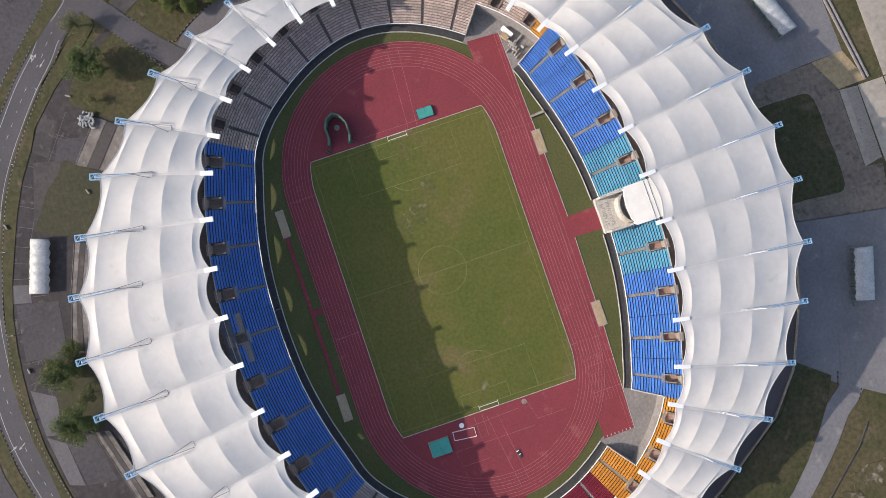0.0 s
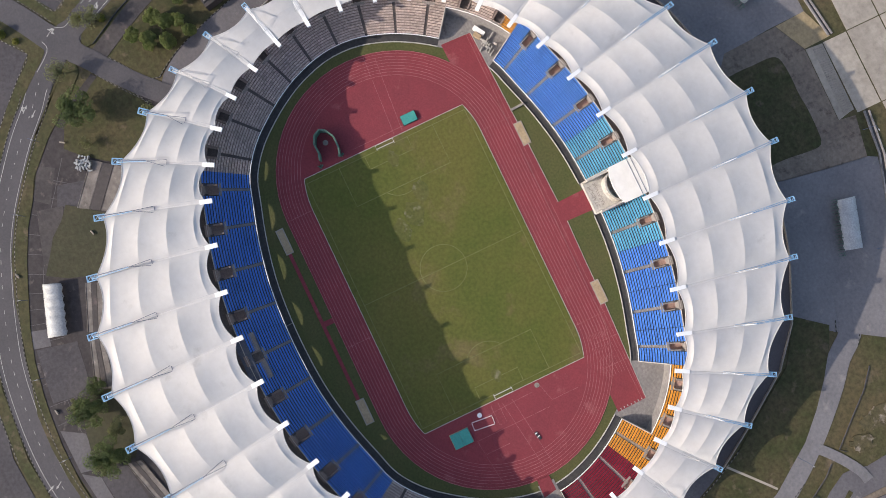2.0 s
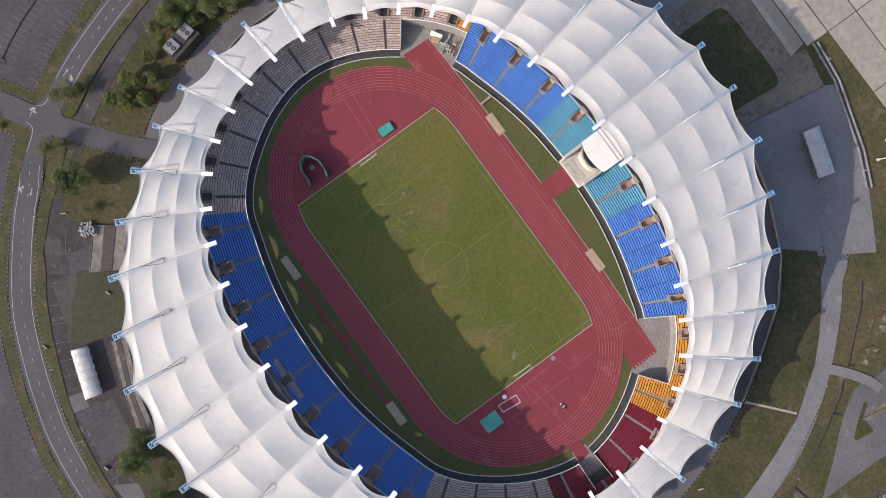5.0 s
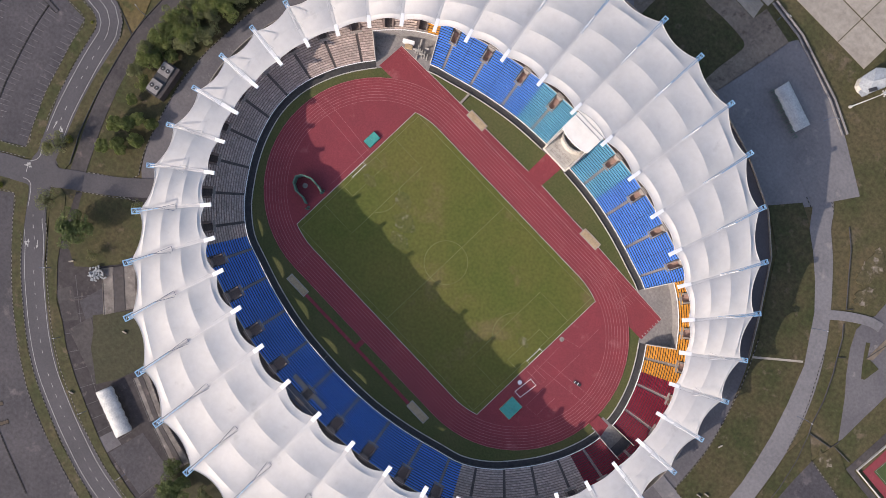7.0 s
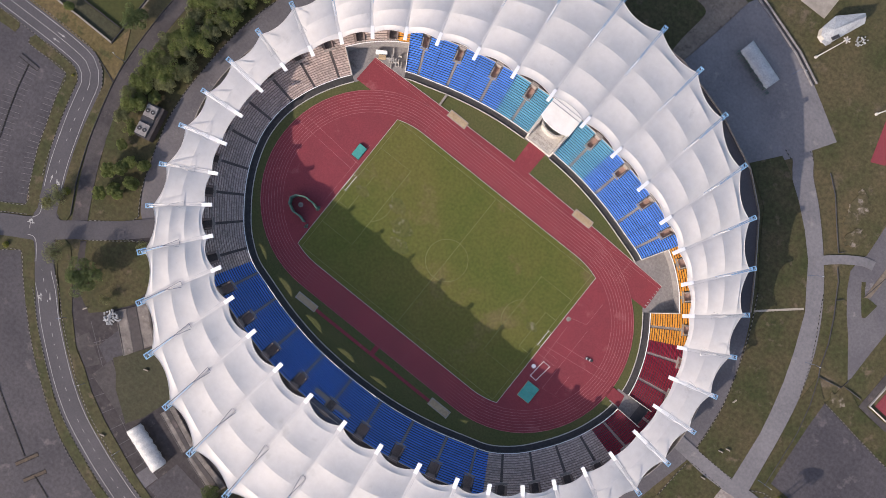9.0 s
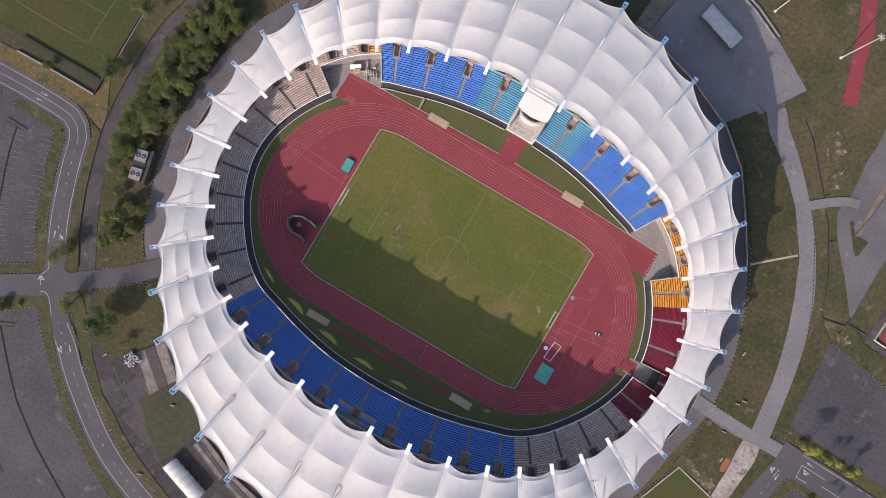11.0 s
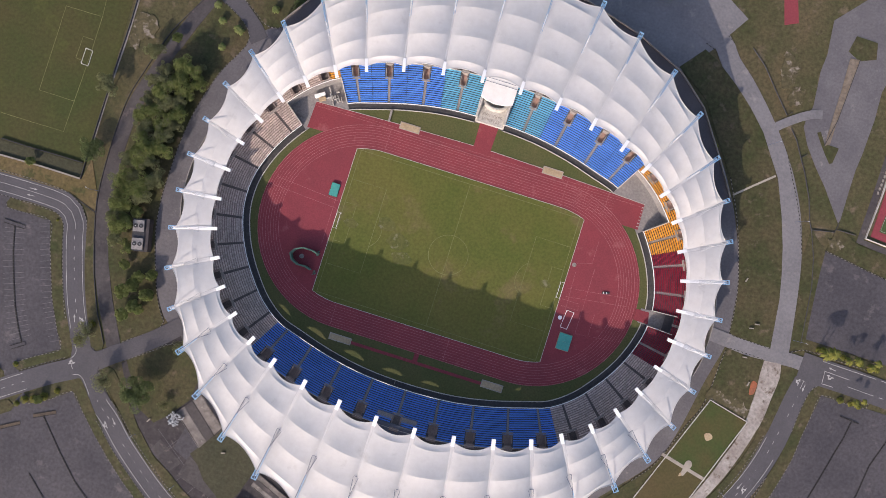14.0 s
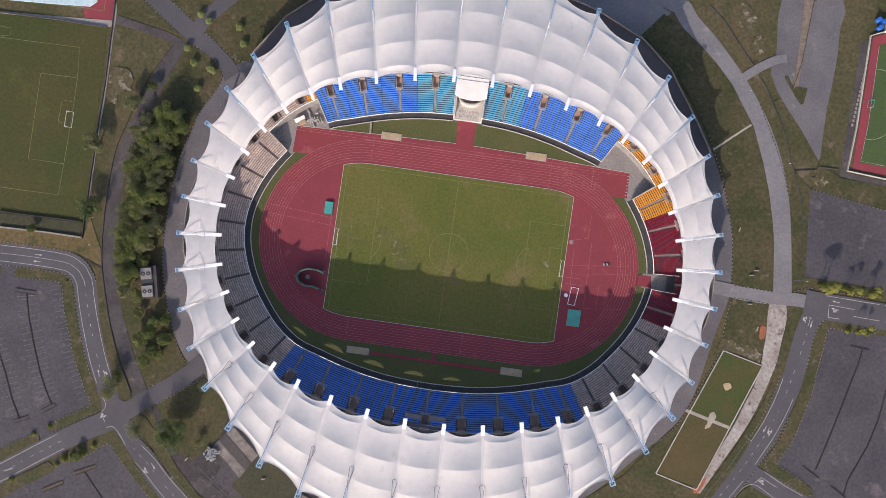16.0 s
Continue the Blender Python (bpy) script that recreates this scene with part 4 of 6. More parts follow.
for pts, label in (([(120.0, 136.0), (124.5, 134.0), (128.6, 127.8), (125.8, 118.8), (122.0, 121.5), (120.3, 129.4)], "pale bare soil patch in the grass"), ([(127.5, 118.2), (131.2, 122.3), (133.3, 115.0), (129.1, 112.5)], "pale bare soil patch in the grass"), ([(163.8, 58.0), (167.8, 60.2), (171.8, 58.1), (167.4, 55.3)], "pale bare soil patch in the grass"), ([(132.5, -21.4), (138.5, -22.6), (145.3, -23.8), (151.5, -26.1), (151.3, -30.7), (144.2, -29.0), (136.5, -27.2), (131.5, -26.3)], "pale speckled soil along the bowling green's edge"), ([(-170.3, 62.0), (-163.4, 65.1), (-158.9, 60.3), (-159.8, 54.8), (-164.9, 52.7), (-165.4, 47.3), (-169.2, 49.4)], "pale bare soil by the footpath")):
    pts = curve(pts, 0.9, True)
    pts = [(x + random.uniform(-0.8, 0.8), y + random.uniform(-0.8, 0.8)) for x, y in pts]
    sheet("bare_soil", pts, "patch", 0.26, label, "soil")
sheet("orange_patch", curve([(149.5, -13.6), (151.9, -13.8), (151.8, -18.6), (149.8, -19.4)], 0.8, True), "orange", 0.30, "orange spilled earth on the lawn", "soil")
sheet("orange_patch", curve([(128.8, -91.7), (134.0, -86.9), (132.1, -92.8), (129.3, -95.3)], 0.8, True), "orange", 0.30, "orange spilled earth on the lawn", "soil")

# bowling green
c4 = [(133.8, -27.3), (152.8, -31.8), (130.1, -93.4), (110.3, -88.5)]
green = sheet("bowling_green", c4, "turf", 0.32, "fenced rectangular green turf with a pale border", "lawn")
bm = bmesh.new()
for a, b in zip(c4, c4[1:] + c4[:1]):
    add_ribbon(bm, [a, b], 0.2, -0.2, 0.0, 0.6)
part("border", bm, "wall", green)
bm = bmesh.new()
add_ribbon(bm, [(120.1, -57.3), (141.9, -62.7)], 0.75, -0.75, 0.1, 0.41)
add_prism(bm, curve([(131.5, -57.2), (133.5, -56.4), (134.6, -58.4), (133.6, -60.4), (131.9, -64.1), (130.5, -63.8), (131.0, -61.0)], 1, True), 0.1, 0.44)
part("crossing_path", bm, "slab", green)
sheet("brown_turf", [(121.2, -57.9), (141.3, -62.8), (130.2, -92.5), (111.0, -88.1)], "dry_turf", 0.37, "brown dry half of the bowling green", "lawn")
for pts in ([(135.9, -42.8), (138.5, -41.9), (139.8, -43.8), (137.4, -45.5)], [(130.4, -62.7), (131.4, -63.9), (130.1, -64.6)]):
    sheet("bare_soil", curve(pts, 0.8, True), "sand", 0.43, "small pale bare spot in the turf", "soil")

# practice fields to the west
field = sheet("practice_field", [(-330, -5), (-212.2, -10.3), (-198.7, -10.3), (-185.3, -10.0), (-172.9, -9.9), (-172.1, 19.3), (-174.0, 69.0), (-174.7, 82.5), (-199.0, 82.6), (-226.1, 82.3), (-330, 84)], "practice", 0.06, "green and brown practice football field", "field")
marks("chalk_line", field, "chalk", [[(-290, 73), (-224.4, 71.1), (-186.3, 71.6), (-185.2, 56.6), (-185.2, 40.4), (-185.4, 26.9), (-186.1, 1.2), (-200.4, 1.0), (-213.9, 1.0), (-290, 2)], [(-186.0, 57.1), (-202.8, 56.9), (-202.7, 43.4), (-202.7, 16.1), (-185.9, 16.0)], [(-186.0, 45.7), (-190.9, 45.8), (-191.2, 35.3), (-187.1, 35.0)], [(-224.5, 71.7), (-219.8, 72.9), (-219.8, 76.1), (-225.2, 76.4)]], 0.2)
sheet("field_margin", [(-330, -5.5), (-212.1, -10.9), (-185.2, -10.5), (-172.8, -10.4), (-172.6, -16.8), (-189.6, -16.8), (-211.1, -17.7), (-330, -13)], "turf_dark", 0.09, "dark worn strip between ditch and fence wall", "soil")
gym = sheet("north_field", [(-330, 150), (-245.4, 102.4), (-174.7, 112.3), (-171.7, 86.1), (-186.0, 86.0), (-187.4, 91.5), (-227.2, 89.7)], "track", 0.10, "red running surface with a pale border", "field")
marks("border_line", gym, "chalk", [[(-200.2, 90.3), (-186.7, 90.5), (-177.4, 90.2), (-177.4, 101.1)]], 0.35)
sheet("blue_deck", [(-250.9, 84.8), (-252.6, 95.9), (-184.8, 105.4), (-180.2, 98.0), (-181.2, 94.0), (-184.1, 91.4), (-200.2, 90.3), (-227.1, 88.9)], "deck", 0.5, "pale blue deck beside the red surface", "deck")
for pts, w, m, label in ([(-211.1, -17.7), (-189.6, -17.1), (-171.8, -17.2)], 0.7, "concrete", "low concrete fence wall round the practice field"), ([(-171.8, -17.2), (-172.0, 5.9), (-172.0, 36.9), (-171.7, 58.5), (-172.2, 80.1), (-172.6, 96.3)], 0.3, "moat", "dark ditch edge of the practice field"), ([(-212.2, -10.3), (-198.7, -10.3), (-185.3, -10.0), (-172.9, -9.9)], 0.35, "moat", "dark ditch along the practice field"), ([(-258.6, 82.1), (-226.2, 82.8), (-199.1, 83.1), (-174.7, 82.7)], 0.4, "moat", "dark ditch along the practice field"):
    bm = bmesh.new()
    add_ribbon(bm, pts, w / 2, -w / 2, 0, 0.9)
    tagged(linked("field_wall", bm, m), label, "wall", "", "structure")
sheet("field_path", [(-171.9, 96.4), (-171.2, 88.4), (-171.4, 80.2), (-171.1, 69.4), (-170.9, 58.7), (-170.9, 47.8), (-171.2, 37.0), (-171.3, 19.4), (-171.2, 6.0), (-171.1, -3.4), (-172.2, -3.6), (-172.5, 5.8), (-172.6, 19.3), (-172.5, 36.8), (-172.2, 47.7), (-172.2, 58.5), (-172.4, 69.3), (-172.7, 80.0), (-172.5, 88.2), (-173.2, 96.2)], "concrete", 0.14, "narrow concrete path along the practice field", "path")
sheet("field_path", [(-258.7, 82.6), (-226.3, 83.4), (-199.4, 84.7), (-172.5, 86.3), (-172.1, 83.6), (-174.7, 83.0), (-199.2, 83.4), (-226.1, 82.4), (-258.6, 81.8)], "concrete", 0.14, "narrow concrete path along the practice field", "path")

# court to the east
sheet("court_surround", [(183.4, 128.5), (189.2, 130.9), (222.8, 143.7), (233.5, 63.3), (198.1, 64.7), (181.9, 65.9), (182.5, 85.3)], "track", 0.16, "red surround of a green sports court", "court")
court = sheet("sports_court", [(187.0, 125.3), (189.8, 126.2), (221.0, 136.8), (230.3, 67.4), (197.6, 68.4), (185.0, 69.1), (186.4, 86.2)], "court", 0.21, "green sports court with white lines", "court")
marks("court_line", court, "paint", [curve([(187.5, 113.7), (189.9, 113.8), (192.7, 112.6)], 1), curve([(185.8, 80.4), (189.8, 80.5), (193.6, 82.4), (198.4, 86.0)], 1.5), [(186.8, 124.7), (186.6, 87.0), (185.4, 69.7), (197.5, 69.0)]], 0.14)
bm = bmesh.new()
add_ribbon(bm, [(189.1, 132.0), (182.0, 128.9), (181.2, 85.2), (179.7, 64.3), (198.3, 62.9), (228.4, 61.3)], 0.22, -0.22, 0, 0.9)
tagged(linked("court_wall", bm, "wall"), "thin white rail wall round the sports court", "wall", "", "structure")
sheet("court_path", [(181.4, 127.2), (180.7, 85.1), (179.3, 63.4), (198.5, 62.1), (231.2, 60.1), (231.8, 55.9), (198.9, 59.0), (176.4, 61.4), (177.3, 84.6), (178.2, 125.4)], "pave", 0.13, "brown stony path along the court", "path")
bm = bmesh.new()
for i in range(17):
    f = i / 16
    x, y = Vector((182.1, 118.1)).lerp(Vector((179.2, 86.0)), f)
    add_box(bm, (x, y, 0.35), (0.7, 1.3, 0.5), 0.2, 0.1)
tagged(linked("stone_row", bm, "concrete"), "row of pale stones along the court path", "stones", "", "stuff")
court_goal = thing("court_goal", "small green netted goal on the sports court", "goal")
for name, a, b in (("post", (0, -1.7, 0), (0, -1.7, 2.2)), ("post", (0, 1.7, 0), (0, 1.7, 2.2)), ("crossbar", (0, -1.75, 2.2), (0, 1.75, 2.2)), ("ground_bar", (-1.4, -1.7, 0.1), (-1.4, 1.7, 0.1)), ("stay", (0, -1.7, 2.2), (-1.4, -1.7, 0.1)), ("stay", (0, 1.7, 2.2), (-1.4, 1.7, 0.1))):
    bm = bmesh.new()
    add_tube(bm, a, b, 0.12)
    part(name, bm, "mat", court_goal)
court_goal.matrix_basis = pose(*(186.6, 96.9), 0.22, 0, 0, -4)
sheet("runway", [(99.1, 195.1), (105.5, 198.2), (111.7, 184.2), (115.6, 169.0), (121.9, 150.0), (115.9, 147.3), (110.8, 163.8), (105.3, 181.0)], "track", 0.06, "short red running strip in the grass", "field")

# joints in the old paving behind the south stand
edge = curve([(-112, -117.6), (-99.4, -126.9), (-81.2, -139.8), (-60.6, -150.4), (-41.5, -156.4), (-9, -160), (16, -157), (40, -151)], 8)
inner = offset(edge, 7.0)
marks("joint", south_walk, "ring", [inner[1:-1]] + [[edge[i], tuple(Vector(edge[i]).lerp(Vector(inner[i]), 1.9))] for i in range(2, len(edge) - 2)], 0.16)

# ---- arena: track, pitch, fittings ----
def oval(r, half=42.195, steps=28):
    pts = []
    for sign in (1, -1):
        for i in range(steps + 1):
            a = -math.pi / 2 + math.pi * i / steps
            pts.append((sign * (half + r * math.cos(a)), sign * r * math.sin(a)))
    return pts


moat_in = [tuple(at(u / 4, -2.7)[:2]) for u in range(160)]
sheet("arena_lawn", moat_in, "arena", 0.03, "green grass margin between track and stands", "lawn")
R_OUT = 47.3
a0 = math.asin(37.0 / R_OUT)
east_arc = [(42.195 + R_OUT * math.cos(a), R_OUT * math.sin(a)) for a in (a0 - (a0 + math.pi / 2) * i / 30 for i in range(31))]
west_arc = [(-x, y) for x, y in east_arc[::-1]]
track_pts = [(-79, 49.3), (-40, 50.6), (-4, 51.4), (4, 51.4), (40, 50.6), (79, 49.0), (79.3, 37.0)] + east_arc + west_arc + [(-79.5, 36.8)]
track = sheet("running_track", track_pts[::-1], "track", 0.12, "red rubber athletics track with lanes and jump zones", "running track")
sheet("red_walkway", [(-3.9, 51), (4.2, 51), (4.6, 62.5), (-4.2, 62.5)], "track", 0.18, "red rubber walkway from the track to the main stand", "path")
bm = bmesh.new()
z = track["top"]
for k in range(1, 9):
    add_ribbon(bm, oval(36.5 + 1.22 * k), 0.06, -0.06, z - 0.02, z + 0.012, True)
for k in (9, 10):
    add_ribbon(bm, [(-79, 36.5 + 1.22 * k), (79, 36.5 + 1.22 * k)], 0.05, -0.05, z - 0.02, z + 0.012)
for k in range(2, 9):
    add_ribbon(bm, [(42, 36.5 + 1.22 * k), (66, 36.5 + 1.22 * k)], 0.04, -0.04, z - 0.02, z + 0.012)
for x in (42.2, 52, -42.2, 62):
    add_ribbon(bm, [(x, 36.6 if abs(x) < 45 else 38.5), (x, 50.0)], 0.05, -0.05, z - 0.02, z + 0.012)
for x in (-42.2, 12.0):
    add_ribbon(bm, [(x, -36.6), (x, -46.2)], 0.07, -0.07, z - 0.02, z + 0.012)
part("lane_line", bm, "line", track)
bm = bmesh.new()
for i in range(7):
    add_box(bm, (78.6, 38.4 + i * 1.5, z + 0.02), (0.7, 0.35, 0.06))
part("lane_mark", bm, "paint", track)
bm = bmesh.new()
for line in ([(-55.5, 5), (-88, 7)], [(-55.5, 8.5), (-86, 11)], [(-57, 18), (-57, -12)], [(57, -2), (86, 2)], [(57, 2), (84, 5.5)], [(58, 10), (59, -17)], [(66, 14), (66, -17), (84, -15)], [(72, -6), (72, -16)], [(57, 14), (64, 16), (64, 27)], [(56, -3.5), (64, -3.5), (64, -6.5), (56, -6.5)]):
    add_ribbon(bm, line, 0.05, -0.05, z - 0.02, z + 0.014)
part("runup_line", bm, "line", track)
bm = bmesh.new()
add_ribbon(bm, oval(R_OUT - 0.15)[:29] + [(x, y) for x, y in oval(R_OUT - 0.15)[29:]], 0.0, -0.16, 0.02, z + 0.10, True)
part("outer_kerb", bm, "line", track)
for line in ([(-79, 49.3), (-40, 50.6), (-4, 51.4)], [(4.2, 51.4), (40, 50.6), (79, 49.0)]):
    bm = bmesh.new()
    add_ribbon(bm, line, 0.10, -0.10, 0.0, z + 0.06)
    part("straight_kerb", bm, "wall", track, "thin pale kerb beside the grass")

# pitch with rounded ends inside the track's kerb
L_P = 54.6
quarter = [(42.195 + 36.3 * math.sin(a), 36.3 * math.cos(a)) for a in (math.asin((L_P - 42.195) / 36.3) * i / 8 for i in range(9))]
outline = quarter + [(x, -y) for x, y in quarter[::-1]] + [(-x, -y) for x, y in quarter] + [(-x, y) for x, y in quarter[::-1]]
pitch = sheet("football_pitch", outline[::-1], "pitch", 0.18, "worn olive-green football pitch with faint lines", "pitch")
bm = bmesh.new()
add_ribbon(bm, outline, 0.10, -0.10, 0.0, 0.30, True)
part("pitch_kerb", bm, "wall", pitch, "thin white kerb round the grass")
X, Y = 52.5, 34.0
lines = [[(-X, -Y), (X, -Y)], [(-X, Y), (X, Y)], [(-X, -Y), (-X, Y)], [(X, -Y), (X, Y)], [(0, -Y), (0, Y)]]
for s in (1, -1):
    lines += [[(s * X, -20.15), (s * (X - 16.5), -20.15), (s * (X - 16.5), 20.15), (s * X, 20.15)], [(s * X, -9.15), (s * (X - 5.5), -9.15), (s * (X - 5.5), 9.15), (s * X, 9.15)]]
    lines.append([(s * (X - 11 - 9.15 * math.cos(a)), 9.15 * math.sin(a)) for a in (-0.92 + 1.84 * i / 12 for i in range(13))])
lines.append([(9.15 * math.cos(2 * math.pi * i / 36), 9.15 * math.sin(2 * math.pi * i / 36)) for i in range(37)])
marks("chalk_line", pitch, "chalk", lines, 0.22)

for x, y, r in ((-24, -1, 4.2), (-31, 5, 3.4), (-20, -8, 3.6), (-47, 0.5, 2.6), (46, 0.5, 2.2)):
    pts = [(x + r * (0.7 + 0.3 * random.random()) * 1.5 * math.cos(i * 0.393), y + r * (0.7 + 0.3 * random.random()) * math.sin(i * 0.393)) for i in range(16)]
    sheet("worn_patch", curve(pts, 0.8, True), "worn", 0.19, "worn patch of thin pale-speckled grass on the pitch", "lawn")


def goal(x, way):
    """A goal of white tubes with a net's ground bars."""
    g = thing("football_goal", "white tubular football goal on the goal line", "goal", "football goals")
    for y in (-3.66, 3.66):
        bm = bmesh.new()
        add_tube(bm, (x, y, 0.15), (x, y, 2.6), 0.09)
        part("post", bm, "cap", g)
        bm = bmesh.new()
        add_tube(bm, (x, y, 2.55), (x + way * 1.0, y, 2.4), 0.05)
        add_tube(bm, (x + way * 1.0, y, 2.4), (x + way * 2.0, y, 0.25), 0.05)
        part("stay", bm, "cap", g)
    for name, a, b, r in (("crossbar", (x, -3.7, 2.6), (x, 3.7, 2.6), 0.09), ("ground_bar", (x + way * 2.0, -3.66, 0.3), (x + way * 2.0, 3.66, 0.3), 0.08)):
        bm = bmesh.new()
        add_tube(bm, a, b, r)
        part(name, bm, "cap", g)


goal(-52.5, -1)
goal(52.5, 1)
goal(-186.5, 1)
bpy.data.objects["football_goal.002"].location = (0, 37.0, 0)


def pit(x0, y0, x1, y1, turn=0.0):
    p = thing("long_jump_pit", "sand-filled long jump pit with a pale concrete rim", "sand pit", "jump pits")
    bm = bmesh.new()
    add_prism(bm, [(x0, y0), (x1, y0), (x1, y1), (x0, y1)], 0.0, 0.26)
    part("rim", bm, "slab", p)
    bm = bmesh.new()
    add_prism(bm, [(x0 + 0.4, y0 + 0.4), (x1 - 0.4, y0 + 0.4), (x1 - 0.4, y1 - 0.4), (x0 + 0.4, y1 - 0.4)], 0.1, 0.30)
    part("sand", bm, "sand", p)


for x0, y0, x1, y1 in ((-39.1, 48.8, -29.5, 52.2), (29.6, 48.8, 39.2, 52.3), (-41, -53, -30.5, -49.8), (31.8, -53, 42, -49.5)):
    pit(x0, y0, x1, y1)
sheet("jump_runway", [(-30.5, -52.3), (31.8, -52.3), (31.8, -50.9), (-30.5, -50.9)], "track", 0.15, "long narrow red jump runway in the grass", "runway")


def landing_mat(x0, y0, x1, y1, base):
    m = thing("landing_mat", "turquoise foam high jump landing mat on its pallet", "mat", "landing mats")
    bm = bmesh.new()
    add_prism(bm, [(x0 - 0.2, y0 - 0.2), (x1 + 0.2, y0 - 0.2), (x1 + 0.2, y1 + 0.2), (x0 - 0.2, y1 + 0.2)], 0.1, 0.28)
    part("pallet", bm, base, m)
    n = 2
    for i in range(n):
        bm = bmesh.new()
        w = (y1 - y0) / n
        add_box(bm, ((x0 + x1) / 2, y0 + (i + 0.5) * w, 0.62), (x1 - x0, w - 0.06, 0.7), 0, 0.2)
        part("cushion", bm, "mat", m)


landing_mat(-60.6, 10.0, -56.8, 15.9, "dark")
landing_mat(59.4, -25.8, 65.2, -18.3, "sand")
# throwing cage
cage = thing("throwing_cage", "green netted hammer throwing cage on posts", "cage")
ring_pts = [(-56.6, -17.4), (-59.5, -16.6), (-64, -16.6), (-67.4, -18.4), (-68.6, -20.6), (-67.4, -23.0), (-64.2, -24.6), (-60.4, -24.4), (-57.8, -25.2)]
for a, b in zip(ring_pts, ring_pts[1:]):
    bm = bmesh.new()
    add_ribbon(bm, [a, b], 0.28, -0.28, 0.3, 4.6)
    part("net_panel", bm, "net", cage)
    bm = bmesh.new()
    add_tube(bm, (*a, 0.1), (*a, 5.0), 0.14)
    part("cage_post", bm, "net", cage)
for x, y in ((-56.2, -26.3), (-57.0, -17.0)):
    bm = bmesh.new()
    for i in range(5):
        add_box(bm, (x + random.uniform(-0.8, 0.8), y + random.uniform(-0.9, 0.9), 0.6), (0.9, 0.35, 0.9), random.uniform(0, 3))
    part("ballast", bm, "net", cage)
for x, y, r, m, label in ((-64, -20.6, 1.1, "concrete", "round concrete throwing circle in the cage"), (57.3, -12.0, 0.95, "cap", "round white throwing circle cover"), (56.4, 13.0, 1.0, "concrete", "round grey throwing circle")):
    bm = bmesh.new()
    add_prism(bm, [(x + r * math.cos(i * math.pi / 8), y + r * math.sin(i * math.pi / 8)) for i in range(16)], 0.1, 0.25)
    tagged(linked("throwing_circle", bm, m), label, "throwing circle")
bm = bmesh.new()
for a, b in (((59.4, -7.8), (62.8, -8.0)), ((62.8, -8.0), (61.8, -16.2)), ((61.8, -16.2), (58.6, -16.0)), ((58.6, -16.0), (59.4, -7.8))):
    add_ribbon(bm, [a, b], 0.08, -0.08, 0.1, 0.4)
tagged(linked("hurdle_frame", bm, "cap"), "white rectangular pipe frame on the red surface", "frame")
bm = bmesh.new()
add_box(bm, (74.0, 5.0, 0.25), (3.4, 1.1, 0.3), 0.25)
tagged(linked("water_pit", bm, "dark"), "small dark open pit with pale bars", "pit")
for d in (-0.7, 0.2):
    bm = bmesh.new()
    add_box(bm, (74.0 + d * 1.6, 5.0 + d * 0.4, 0.5), (0.3, 1.1, 0.2), 0.25)
    part("bar", bm, "cap", bpy.data.objects["water_pit"])
bm = bmesh.new()
add_box(bm, (-44.5, 53.0, 0.6), (0.9, 5.6, 0.9), 0.05)
tagged(linked("team_bench", bm, "concrete"), "narrow grey bench standing on the grass strip", "bench")

# ---- stands ----
ROW, RISE, BASE, ROWS, CUT, LAST = 0.9, 0.385, 1.8, 26, 12, 18      # LAST: rows of seats; behind them a level slab
NOTCH = (4, 5, 33, 34)


def colour_of(k, half):
    if k in (0, 38, 39):
        return "turquoise"
    if k in (1, 2, 3, 35, 36, 37) or 15 <= k <= 23:
        return "blue"
    if k in (4, 5, 6) or (k == 34 and half == 1):
        return "orange"
    if 7 <= k <= 10:
        return "maroon"
    return "grey"


def spot(k, f, s, z):
    p = at(k + f, s)
    return (p[0], p[1], z)


def add_step(bm, k, f0, f1, s0, s1, z0, z1, n=2):
    """One step of a stand: its riser and tread, over a part of the bay."""
    cols = [[bm.verts.new(spot(k, f0 + (f1 - f0) * i / n, s, z)) for s, z in ((s0, z0), (s0, z1), (s1, z1))] for i in range(n + 1)]
    for a, b in zip(cols, cols[1:]):
        for j in (0, 1):
            bm.faces.new((a[j], b[j], b[j + 1], a[j + 1]))


SEAT = ((0.26, 0.08), (0.26, 0.44), (0.64, 0.44), (0.66, 0.80), (0.73, 0.80), (0.73, 0.08))


NODES = {k: [(tuple(at(k + i / 8, 0)), tuple(along(ways, k + i / 8).normalized())) for i in range(9)] for k in range(40)}


